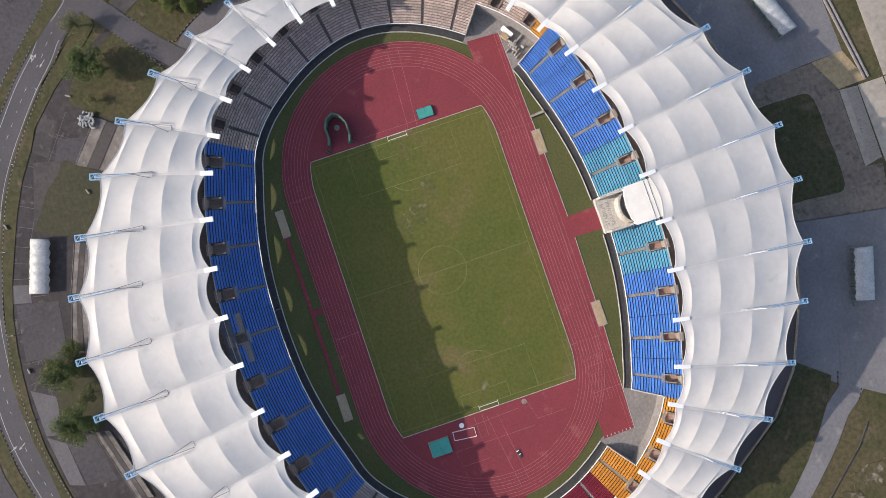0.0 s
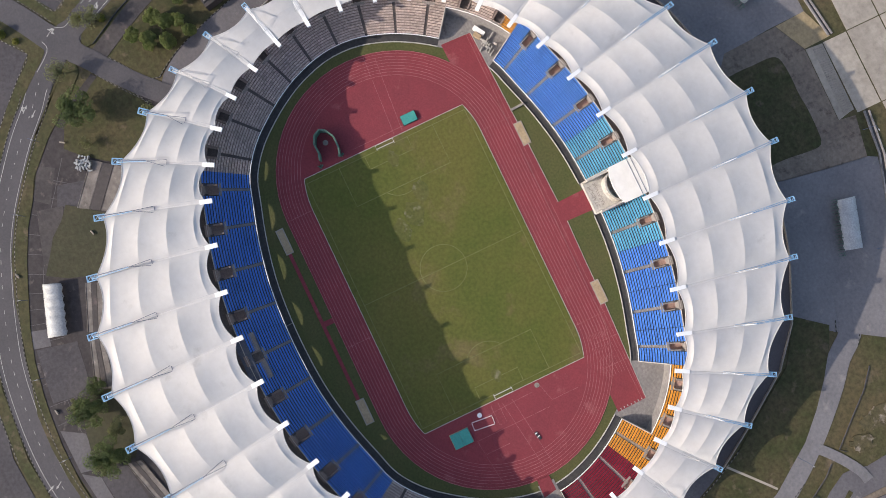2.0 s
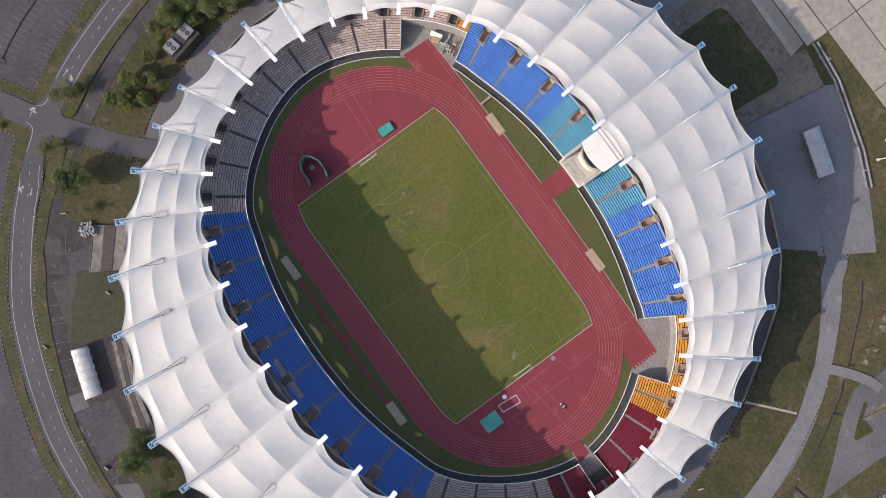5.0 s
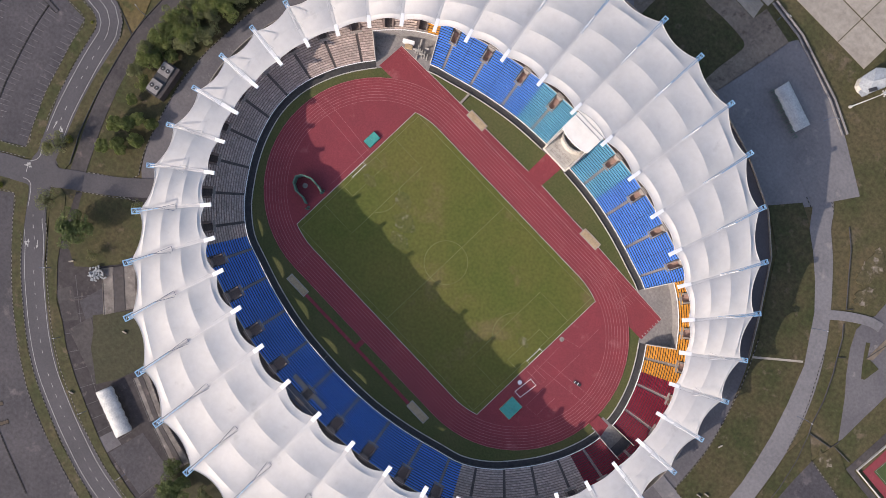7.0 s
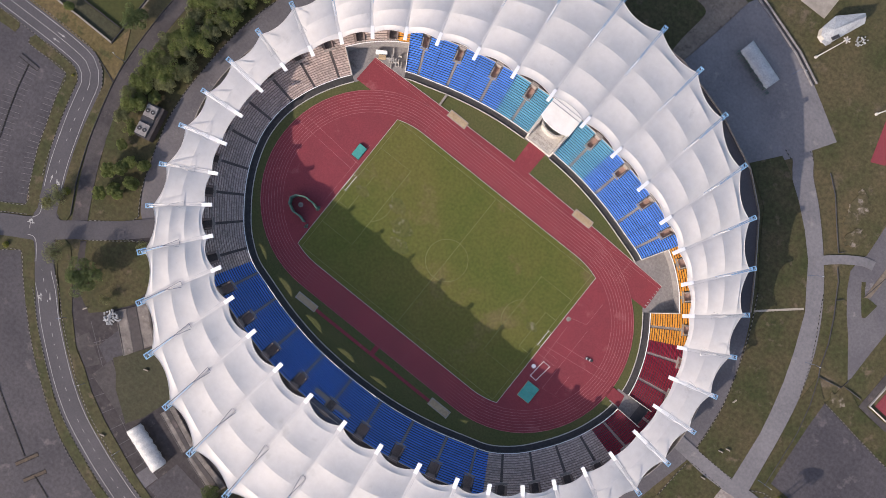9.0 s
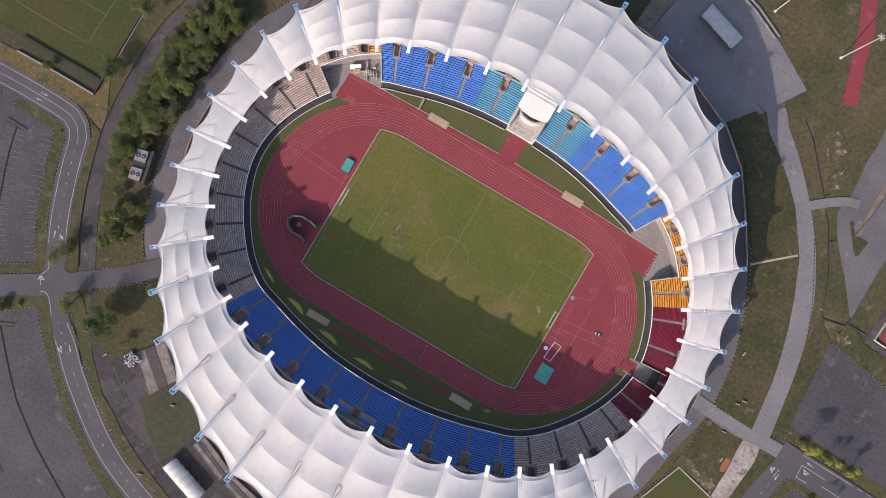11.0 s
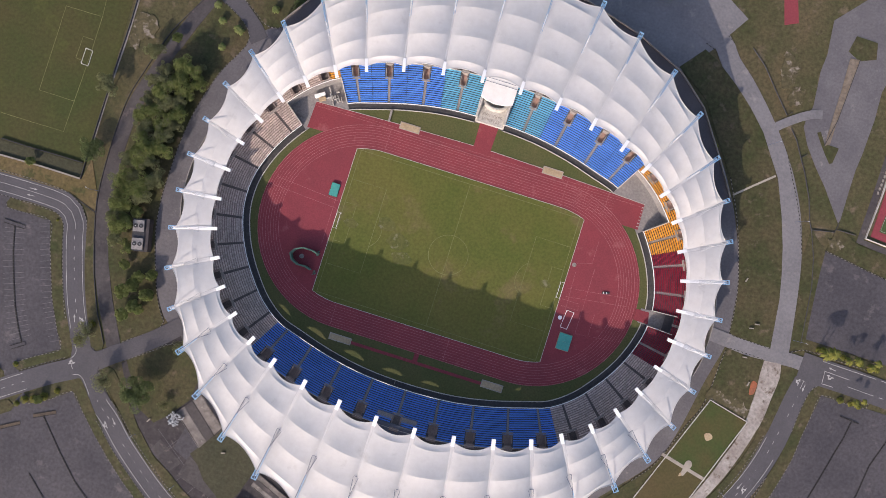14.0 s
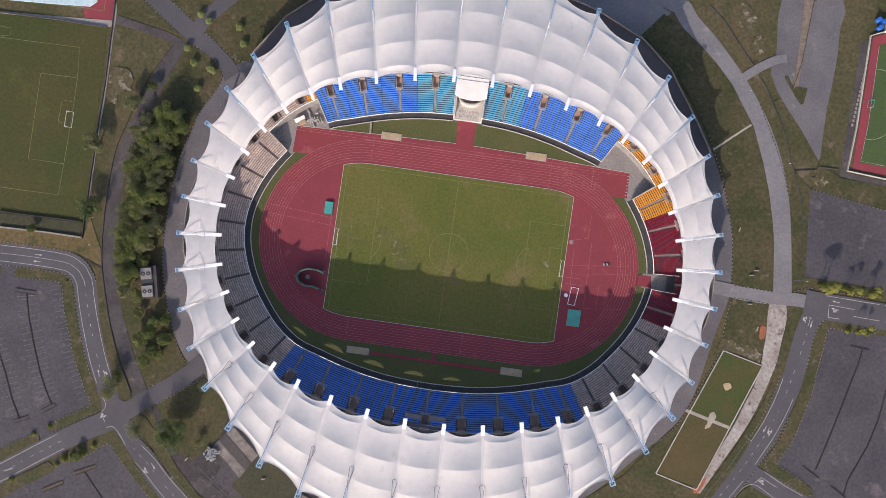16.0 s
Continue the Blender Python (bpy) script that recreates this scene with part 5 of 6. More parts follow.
def bench(k, f0, f1, s, z, mat, block, pitch=0.53, gap=0.09):
    """One row of moulded seats side by side: each a pan with its backrest."""
    def place(f):
        i = min(7, max(0, int(f * 8)))
        g = f * 8 - i
        (a, v), (b, w) = NODES[k][i], NODES[k][i + 1]
        return [p + (q - p) * g for p, q in zip(a[:2], b[:2])], [p + (q - p) * g for p, q in zip(v[:2], w[:2])]
    p, w = place(f0)
    q, v = place(f1)
    long = math.hypot(q[0] + v[0] * s - p[0] - w[0] * s, q[1] + v[1] * s - p[1] - w[1] * s)
    n = max(1, round(long / pitch))
    verts, faces, low = [], [], [(a, min(b, 0.30)) for a, b in SEAT]
    trim = gap / long * (f1 - f0) / 2
    for i in range(n):
        fa, fb = f0 + (f1 - f0) * i / n, f0 + (f1 - f0) * (i + 1) / n
        for f, shape in ((fa + trim, SEAT), (fb - trim, SEAT), (fb, low)):
            (x, y), (dx, dy) = place(f)
            verts += [(x + dx * (s + a), y + dy * (s + a), z + b) for a, b in shape]
    for c in range(3 * n - 1):
        faces += [tuple(6 * c + j for j in (m, m + 6, (m + 1) % 6 + 6, (m + 1) % 6)) for m in range(6)]
    faces += [tuple(range(6)), tuple(range(18 * n - 1, 18 * n - 7, -1))]
    me = bpy.data.meshes.new("bench")
    me.from_pydata(verts, [], faces)
    me.materials.append(M[mat])
    ob = new("bench", me)
    ob.parent = block
    return ob


def add_wall(bm, k, f0, f1, s0, s1, z0, z1, n=3):
    """A wall along the bay between two depths."""
    cols = [[bm.verts.new(spot(k, f0 + (f1 - f0) * i / n, s, z)) for s, z in ((s0, z0), (s0, z1), (s1, z1), (s1, z0))] for i in range(n + 1)]
    for a, b in zip(cols, cols[1:]):
        for j in range(4):
            bm.faces.new((a[j], b[j], b[(j + 1) % 4], a[(j + 1) % 4]))
    bm.faces.new(cols[0])
    bm.faces.new(cols[-1][::-1])


SEAT_LABEL = {"turquoise": "block of turquoise plastic seats on concrete steps", "blue": "block of blue plastic seats on concrete steps", "orange": "block of orange plastic seats on concrete steps", "maroon": "block of maroon plastic seats on concrete steps", "grey": "block of pale grey bench seats on concrete steps"}


def ease(k):
    """1 at the long sides, 0 at the ends."""
    y = abs((posts[k][1] + posts[(k + 1) % 40][1]) / 2)
    return min(1.0, max(0.0, (y - 20) / 85))


def seating(k):
    first = CUT if k in NOTCH else 0
    block = thing("seating_block", SEAT_LABEL[colour_of(k, 0)], "seating", "seating blocks round the arena", )
    wide = (at(k + 1, 12) - at(k, 12)).length
    sides, aisles = [bmesh.new(), bmesh.new()], [bmesh.new(), bmesh.new()]
    grey = colour_of(k, 0) == "grey"
    north = k < 4 or k > 34
    red = colour_of(k, 0) in ("orange", "maroon")
    way_row = 13 if grey else 14 if red else 12      # the row where the stair opening begins
    half_way, frame_wide = (1.15, 0.42) if north else (1.5, 0.6)
    for r in range(first, LAST):
        s, z = r * ROW, BASE + r * RISE
        vom = r >= way_row and k != 39
        hole = half_way if vom else 0.52 if grey else 0.55
        if k == 9 and r < 10:
            hole = 4.0
        if k == 39 and r < 16:
            hole = 6.9
        a = hole / wide
        for bm, (f0, f1) in zip(sides, ((0.0, 0.5 - a), (1.0, 0.5 + a))):
            add_step(bm, k, f0, f1, s, s + ROW, z - RISE, z)
        if hole < 1 and not vom:
            add_step(aisles[r > 15], k, 0.5 - a, 0.5 + a, s, s + ROW, z - RISE + 0.03, z + 0.03, 1)
        pad = (half_way + frame_wide + 0.3 if vom else hole + 0.1) / wide
        for half, (f0, f1) in enumerate(((0.0, 0.5 - pad), (0.5 + pad, 1.0))):
            if k == 34 and half == 1:
                f0 = 0.62
            if f1 - f0 < 0.05:
                continue
            bench(k, f0, f1, s, z, "seat_" + colour_of(k, half), block, 4.0 if grey else 0.53, 0.10)
            if k == 34 and half == 1 and 0.62 - 0.5 - pad > 0.03:
                bench(k, 0.5 + pad, 0.61, s, z, "seat_grey", block, 4.0, 0.10)
    # level slab behind the seats, in the dark lining colour
    bm = bmesh.new()
    add_wall(bm, k, 0, 1, LAST * ROW, ROWS * ROW, BASE + (LAST - 2) * RISE, BASE + (LAST - 1) * RISE + 0.04)
    part("rear_walk", bm, "lining", block, "level slab in a dark colour behind the last row")
    bm = bmesh.new()
    add_wall(bm, k, 0, 1, LAST * ROW, LAST * ROW + 0.18, BASE + (LAST - 1) * RISE, BASE + LAST * RISE + 0.7)
    part("rear_rail", bm, "aisle" if grey else "wall", block, "pale parapet behind the last row")
    for bm in sides:
        bmesh.ops.remove_doubles(bm, verts=bm.verts[:], dist=0.001)
        part("stepped_slab", bm, "tread_dark" if grey else "tread", block)
    for bm in aisles:
        bmesh.ops.remove_doubles(bm, verts=bm.verts[:], dist=0.001)
        if bm.verts:
            part("aisle", bm, "lining" if grey else "aisle", block)
    bm = bmesh.new()
    s0 = first * ROW
    if k == 9:
        for f in ((0, 0.2), (0.8, 1)):
            add_wall(bm, k, *f, s0 - 0.35, s0, -0.1, BASE + first * RISE + 0.5)
    elif k == 39:
        for f in ((0, 0.06), (0.94, 1)):
            add_wall(bm, k, *f, s0 - 0.35, s0, -0.1, BASE + first * RISE + 0.5)
    else:
        add_wall(bm, k, 0, 1, s0 - 0.35, s0, -0.1, BASE + first * RISE + 0.5)
    part("front_wall", bm, "apron" if k in NOTCH else "moat", block, "parapet wall at the front of the block")
    bm = bmesh.new()
    gaps = ((0, 0.2), (0.8, 1)) if k == 9 else ((0, 0.06), (0.94, 1)) if k == 39 else ((0, 1),)
    for f in gaps:
        add_wall(bm, k, *f, s0 - 0.42, s0 - 0.08, BASE + first * RISE + 0.45, BASE + first * RISE + 0.6)
    part("rail", bm, "cap", block, "thin white rail")
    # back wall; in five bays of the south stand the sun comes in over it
    flat_y = abs(posts[k][1] + posts[(k + 1) % 40][1]) / 2
    south = posts[k][1] + posts[(k + 1) % 40][1] < 0
    roof = 99.0
    for j in (k, (k + 1) % 40):
        f = (leads[j] * -1 + ROWS * ROW + 0.4) / ((posts[j] - tips[j]) * Vector((1, 1, 0))).length
        roof = min(roof, tips[j][2] + (posts[j][2] - tips[j][2]) * f - 0.75)
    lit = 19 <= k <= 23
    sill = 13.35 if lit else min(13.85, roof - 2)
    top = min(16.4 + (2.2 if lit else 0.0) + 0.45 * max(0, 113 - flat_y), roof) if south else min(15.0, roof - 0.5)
    lift = (0.75 + 1.85 * ease(k)) * 0.62 * min(1.0, max(0.0, (104 - flat_y) / 12)) * south
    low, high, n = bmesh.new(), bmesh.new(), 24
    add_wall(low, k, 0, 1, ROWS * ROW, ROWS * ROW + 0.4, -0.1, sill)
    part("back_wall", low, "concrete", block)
    # unseen wall added to block the sun; its arched gaps shape the light spots
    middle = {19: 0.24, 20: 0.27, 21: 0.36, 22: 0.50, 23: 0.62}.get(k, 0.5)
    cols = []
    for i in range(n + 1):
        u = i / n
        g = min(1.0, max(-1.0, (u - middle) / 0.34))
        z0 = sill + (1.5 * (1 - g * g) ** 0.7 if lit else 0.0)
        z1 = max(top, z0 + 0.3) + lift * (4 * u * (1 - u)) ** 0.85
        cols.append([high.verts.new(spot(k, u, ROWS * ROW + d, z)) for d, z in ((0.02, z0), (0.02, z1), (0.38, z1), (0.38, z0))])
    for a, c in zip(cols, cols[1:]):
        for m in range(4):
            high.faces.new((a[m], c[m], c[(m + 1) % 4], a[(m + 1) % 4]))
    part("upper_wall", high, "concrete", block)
    if k == 39:
        return
    # the way in, with its lining and surround
    s0, s1, h = way_row * ROW, 18 * ROW, half_way / wide
    z0 = BASE + way_row * RISE
    bm = bmesh.new()
    floor_z = z0 - (1.0 if north else 0.5)
    add_wall(bm, k, 0.5 - h, 0.5 + h, s0, s1, floor_z - 0.2, floor_z, 1)
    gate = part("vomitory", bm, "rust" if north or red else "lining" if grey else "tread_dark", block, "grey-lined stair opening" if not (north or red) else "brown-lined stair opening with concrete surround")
    frame_mat = "aisle" if north or red else "tread_dark"
    t = frame_wide / wide
    for name, f0, f1, sa, sb, top, m in (("surround", 0.5 - h - t, 0.5 - h, s0, s1, z0 + 1.3, frame_mat), ("surround", 0.5 + h, 0.5 + h + t, s0, s1, z0 + 1.3, frame_mat), ("lintel", 0.5 - h - t, 0.5 + h + t, s1 - 0.5, s1 + 0.95, z0 + 3.0, frame_mat)):
        bm = bmesh.new()
        add_wall(bm, k, f0, f1, sa, sb, z0 - 1.4, top, 1)
        part(name, bm, m, gate)
    bm = bmesh.new()
    add_wall(bm, k, 0.5 - h - 1.7 * t, 0.5 + h + 1.7 * t, s0 - 1.1, s0 - 0.05, z0 - 0.9, z0 + 0.12, 1)
    part("landing", bm, "aisle", gate)


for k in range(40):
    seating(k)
    if k in (1, 2, 3, 36, 37, 38):      # rails between the blocks of the main stand
        bm = bmesh.new()
        for h in (0.45, 0.95):
            add_tube(bm, spot(k, 0, 0.2, BASE + h), spot(k, 0, LAST * ROW, BASE + LAST * RISE + h), 0.055, None, 5)
        for r in range(0, LAST + 1, 3):
            add_tube(bm, spot(k, 0, r * ROW + 0.2, BASE + r * RISE - 0.3), spot(k, 0, r * ROW + 0.2, BASE + r * RISE + 1.0), 0.05, None, 5)
        tagged(linked("block_rail", bm, "dark"), "dark tube rail running up between two seating blocks", "railing", "rails between seating blocks")
# end walls at the corner gaps and the passages
for u, s0, s1 in ((4, -0.2, CUT * ROW), (6, -0.2, CUT * ROW), (33, -0.2, CUT * ROW), (35, -0.2, CUT * ROW), (39.06, -0.2, 14), (39.94, -0.2, 14), (9.2, -0.2, 10), (9.8, -0.2, 10)):
    bm = bmesh.new()
    w = along(ways, u).normalized()
    side = Vector((-w[1], w[0], 0)) * 0.16
    a, b = at(u, s0), at(u, s1)
    za, zb = BASE + 0.9, BASE + s1 / ROW * RISE + 0.9
    lo = [bm.verts.new(p + q) for p, q in ((a, side), (a, -side), (b, -side), (b, side))]
    hi = [bm.verts.new(p + q + Vector((0, 0, h))) for p, q, h in ((a, side, za), (a, -side, za), (b, -side, zb), (b, side, zb))]
    bm.faces.new(hi)
    for i in range(4):
        bm.faces.new((lo[i], lo[(i + 1) % 4], hi[(i + 1) % 4], hi[i]))
    tagged(linked("stand_end_wall", bm, "wall"), "pale raking wall closing the end of a stand", "wall", "", "structure")
# drain along the stands, and its kerb
for a, b in ((0.0, 4.0), (6.0, 9.2), (9.8, 33.0), (35.0, 39.06)):
    n = int((b - a) * 5)
    line = [tuple(at(a + (b - a) * i / n, 0)[:2]) for i in range(n + 1)]
    if a == 0.0:
        line = [tuple(at(39.94, 0)[:2])] + line
    bm = bmesh.new()
    add_ribbon(bm, line, -0.3, -2.7, -0.1, level(0.09))
    tagged(linked("drain", bm, "moat"), "wide dark drain along the foot of the stand", "drain", "", "structure")
    bm = bmesh.new()
    add_ribbon(bm, line, -2.62, -2.92, -0.1, 0.5)
    tagged(linked("drain_kerb", bm, "wall"), "thin pale kerb wall beside the drain", "kerb", "", "structure")
for us in ((4, 5, 6), (33, 34, 35)):
    pts = [at(us[0] + 2 * i / 8, -2.9) for i in range(9)] + [at(us[2] - 2 * i / 8, CUT * ROW) for i in range(9)]
    sheet("corner_apron", [tuple(p[:2]) for p in pts], "apron", 0.07, "grey concrete corner apron between the stands", "pavement")
bm = bmesh.new()
add_box(bm, (-5.9, -63.0, 0.35), (0.3, 2.6, 0.3), 0.03)
tagged(linked("drain_crossing", bm, "concrete"), "narrow concrete plank across the drain", "plank")
sheet("runway_link", [(-1.2, -47.2), (1.0, -47.2), (1.0, -51.2), (-1.2, -51.2)], "track", 0.09, "short red link between track and runway", "path")
sheet("tunnel_floor", [(91.5, 3.2), (103, 3.6), (103, -3.6), (91.5, -3.4)], "apron", 0.14, "grey worn passage floor through the east stand", "pavement")
sheet("tunnel_mat", [(88.5, 2.2), (95.5, 2.4), (96.5, -3.0), (88.5, -2.8)], "track", 0.20, "red rubber strip leading into the passage", "path")

# ---- roof ----
def roof_panel(k):
    """White fabric between two girders: arched ribs, with the cloth sagging between them and scalloped edges."""
    j = (k + 1) % 40
    e = ease(k)
    north = tips[k][1] > 0
    lift, sag = 0.75 + 1.85 * e, 0.13 + 0.36 * e
    inner = [tips[i] + (posts[i] - tips[i]).normalized() * (2.6 - 0.2 * e) for i in (k, j)]
    outer = [posts[i] + (tips[i] - posts[i]).normalized() * 1.5 for i in (k, j)]
    if north:       # the main stand's panels end in a narrow drooping lip
        ribs = (0.0, 0.08, 0.32, 0.59, 0.87, 1.0) if e > 0.45 else (0.0, 0.10, 0.5, 0.90, 1.0)
        share = {0.0: 0.36, ribs[1]: 0.70, ribs[2]: 0.95, ribs[-2]: 0.90, 1.0: 0.62}
    else:
        ribs = (0.0, 0.09, 0.36, 0.62, 0.88, 1.0) if e > 0.45 else (0.0, 0.5, 0.90, 1.0)
        share = {0.0: 0.26, 0.09: 0.50, 0.36: 0.95, 0.5: 0.95, ribs[-2]: 0.90, 1.0: 0.62}
    nu, rows = 14, []
    for a, b in zip(ribs, ribs[1:]):
        n = 6 if b - a > 0.15 else 3
        rows += [(a + (b - a) * i / n, i / n, a, b) for i in range(n)]
    rows.append((1.0, 0.0, 1.0, 1.0))
    mouth_in, mouth_out = 0.7 + (0.9 if north else 2.1) * e, 2.2 + 1.0 * e
    bm = bmesh.new()
    grid = []
    for v, local, a, b in rows:
        left, right = inner[0].lerp(outer[0], v), inner[1].lerp(outer[1], v)
        if v in ribs:
            height = lift * share.get(v, 1.0)
        else:
            ha, hb = (lift * share.get(w, 1.0) for w in (a, b))
            height = ha + (hb - ha) * local - 4 * local * (1 - local) * sag * min(1.0, (b - a) / 0.25)
        line = []
        for i in range(nu + 1):
            u = i / nu
            arch = 4 * u * (1 - u)
            p = left.lerp(right, u)
            w = (outer[0].lerp(outer[1], u) - inner[0].lerp(inner[1], u)).normalized()
            p = p + w * (mouth_in * arch * max(0, 1 - v / 0.16) - mouth_out * arch * max(0, 1 - (1 - v) / 0.16))
            p = p + Vector((0, 0, height * arch ** 0.85))
            line.append(bm.verts.new(p))
        grid.append(line)
    for r0, r1 in zip(grid, grid[1:]):
        for i in range(nu):
            bm.faces.new((r0[i], r0[i + 1], r1[i + 1], r1[i]))
    for v in (f for f in bm.faces):
        v.smooth = True
    edges = [(grid[0], "inner_edge"), (grid[-1], "outer_edge")]
    cables = []
    for line, name in edges:
        pts = [v.co.copy() for v in line]
        b2 = bmesh.new()
        for a, b in zip(pts, pts[1:]):
            add_tube(b2, a, b, 0.16, None, 5)
        cables.append((name, b2))
    ribline = []
    for (v, *_), line in zip(rows, grid):
        if v in ribs[1:-1]:
            b2 = bmesh.new()
            pts = [q.co - Vector((0, 0, 0.26)) for q in line]
            for a, b in zip(pts, pts[1:]):
                add_tube(b2, a, b, 0.16, None, 5)
            ribline.append(b2)
    # creases along the ribs stay sharp
    for r, (v, *_) in zip(grid, rows):
        if v in ribs[1:-1]:
            for a, b in zip(r, r[1:]):
                ed = bm.edges.get((a, b))
                if ed:
                    ed.smooth = False
    panel = linked("roof_panel", bm, "fabric")
    tagged(panel, "white tensioned fabric roof panel with arched ribs", "roof panel", "roof panels")
    for name, b2 in cables:
        part(name, b2, "fabric", panel)
    for b2 in ribline:
        part("rib", b2, "white", panel)


def roof_girder(k):
    """A radial roof girder with its end plate, outer column, blue bracket, raking mast and ties."""
    t, p = tips[k], posts[k]
    e = ease(k)
    g = thing("roof_girder", "white radial roof girder with light blue outer bracket and raking mast", "roof girder", "roof girders")
    way = (p - t).normalized()
    flat = ways[k]
    side = Vector((-flat[1], flat[0], 0))
    bm = bmesh.new()
    drop = Vector((0, 0, -0.25 - 0.75 * min(1.0, e * 2)))
    add_beam(bm, t + way * 1.0 + drop, p - way * 0.5 + drop, 1.5 - 0.7 * e, 0.9)
    part("girder", bm, "white" if e < 0.4 else "girder", g)
    bm = bmesh.new()
    add_beam(bm, t + way * 4.3 + Vector((0, 0, 0.1)), p - way * 2.0 + Vector((0, 0, 0.1)), 1.9 + 0.5 * e * (p[1] > 0), 0.16)
    part("cover_strip", bm, "fabric", g, "white fabric strip over the seam")
    for d in (-0.95, 0.95):
        bm = bmesh.new()
        add_tube(bm, t + way * 4.3 + side * d + Vector((0, 0, 0.2)), p - way * 2.0 + side * d + Vector((0, 0, 0.2)), 0.07, None, 5)
        part("seam_cable", bm, "girder", g)
    bm = bmesh.new()
    reach, wide = (4.4 + 1.2 * e, 1.7 - 0.3 * e) if p[1] > 0 and e > 0.3 else (4.0 + 0.4 * e, 1.45 + 0.25 * e)
    add_beam(bm, t + Vector((0, 0, 0.1)), t + way * reach + Vector((0, 0, 0.15)), wide, 0.7, wide - 0.1, 0.7)
    part("end_plate", bm, "cap", g, "bright white end plate")
    # open blue bracket at the outer end
    bracket = bmesh.new()
    big = 1.0 if p[1] < 0 and e > 0.45 else 0.8
    for d in (-big, big):
        add_beam(bracket, p + side * d - flat * 2.0 * big, p + side * d + flat * 1.8 * big, 0.34 * big, 0.6)
    for d in (-2.0, -0.2, 1.7):
        add_beam(bracket, p + flat * d * big - side * 1.05 * big, p + flat * d * big + side * 1.05 * big, 0.32 * big, 0.5)
    b = part("bracket", bracket, "blue", g, "light blue open steel bracket")
    for i in range(2):
        bm = bmesh.new()
        add_beam(bm, p + flat * (-1.4 + 1.4 * i) - side * 0.8 + Vector((0, 0, 0.3)), p + flat * (0.0 + 1.4 * i) + side * 0.8 + Vector((0, 0, 0.3)), 0.16, 0.16)
        part("brace", bm, "blue", b)
    bm = bmesh.new()
    add_tube(bm, (p[0], p[1], -0.1), (p[0], p[1], p[2] - 0.3), 0.55, 0.42, 10)
    part("column", bm, "white", g)
    bm = bmesh.new()
    q = at(k, ROWS * ROW + 0.9)
    foot = Vector((q[0], q[1], -0.1))
    f = ((q - t) * Vector((1, 1, 0))).length / ((p - t) * Vector((1, 1, 0))).length
    add_tube(bm, foot, (foot[0], foot[1], t[2] + (p[2] - t[2]) * f - 0.7), 0.5, 0.4, 8)
    part("inner_column", bm, "white", g)
    # mast and ties
    grip = t.lerp(p, 0.40 + 0.12 * e) + Vector((0, 0, 0.35))
    top = t.lerp(p, 0.61 + 0.06 * e) + Vector((0, 0, 4.0))
    north = p[1] > 0 and e > 0.4
    bm = bmesh.new()
    for d, m in ((-0.35, "tie"), (0.35, "blue")):
        bm = bmesh.new()
        add_tube(bm, p + side * d * 1.2 + Vector((0, 0, 0.4)), top + side * d * 0.3, 0.09 if north else 0.10 + 0.04 * e, 0.08 if north else 0.09 + 0.03 * e)
        part("mast", bm, "girder" if e < 0.45 else "blue" if north else m, g, "slim raking tube mast")
    bm = bmesh.new()
    half = 0.25 if north else 1.1 + 0.6 * (1 - e)
    thin = 0.055 if north else 0.075
    add_tube(bm, top, grip + side * half, thin)
    add_tube(bm, top, grip - side * half, thin)
    add_tube(bm, grip + side * half, grip - side * half, thin)
    part("tie_frame", bm, "cap" if north else "tie" if e > 0.45 else "girder", g, "small triangular tie frame")
    bm = bmesh.new()
    for d in (-0.3, 0.3):
        add_tube(bm, p - flat * 1.2 + side * d + Vector((0, 0, 0.45)), grip + side * d, 0.06)
    part("lower_tie", bm, "blue" if north else "girder", g)
    bm = bmesh.new()
    add_tube(bm, grip, t.lerp(p, 0.12) + Vector((0, 0, 0.3)), 0.04)
    part("long_tie", bm, "white", g)


for k in range(40):
    roof_panel(k)
for k in range(40):
    roof_girder(k)

# terrace behind the main stand
bm = bmesh.new()
outer_line = [(-102, 78), (-89, 97), (-75, 109), (-52, 119.5), (-26, 127), (0, 128.5), (26, 127), (52, 119.5), (75, 109), (89, 97), (102, 78), (112, 62)]
inner_line = [tuple(at(u, ROWS * ROW + 0.8)[:2]) for u in (6.5, 5, 4, 3, 2, 1, 0, 39, 38, 37, 36, 35, 34)]
add_prism(bm, outer_line[::-1] + inner_line[::-1], 7.6, 8.4)
bm.normal_update()
bmesh.ops.triangulate(bm, faces=[f for f in bm.faces if len(f.verts) > 4], ngon_method="EAR_CLIP")
terrace = tagged(linked("terrace", bm, "road"), "dark raised terrace behind the main stand", "terrace", "", "structure")
for a, b in zip(outer_line, outer_line[1:]):
    bm = bmesh.new()
    add_ribbon(bm, [a, b], 0.16, -0.16, 8.2, 9.5)
    part("parapet", bm, "concrete", terrace)
for x, y in outer_line:
    bm = bmesh.new()
    add_tube(bm, (x, y, -0.1), (x, y, 7.7), 0.45, None, 8)
    part("pillar", bm, "concrete", terrace)

# royal box in the middle of the main stand
box = thing("vip_box", "white-roofed balcony box in the middle of the main stand", "balcony box")
bm = bmesh.new()
front = [(7.2, 70.5), (4.5, 69.3), (0, 68.8), (-4.5, 69.3), (-7.2, 70.5)]
add_prism(bm, [(-7.2, 82), (7.2, 82)] + front, 15.2, 15.8)
part("box_roof", bm, "white", box, "flat bright white roof")
bm = bmesh.new()
for y in (77.6, 79.2):
    add_box(bm, (0, y, 15.86), (14.2, 0.12, 0.14))
part("roof_joint", bm, "tie", box)
bm = bmesh.new()
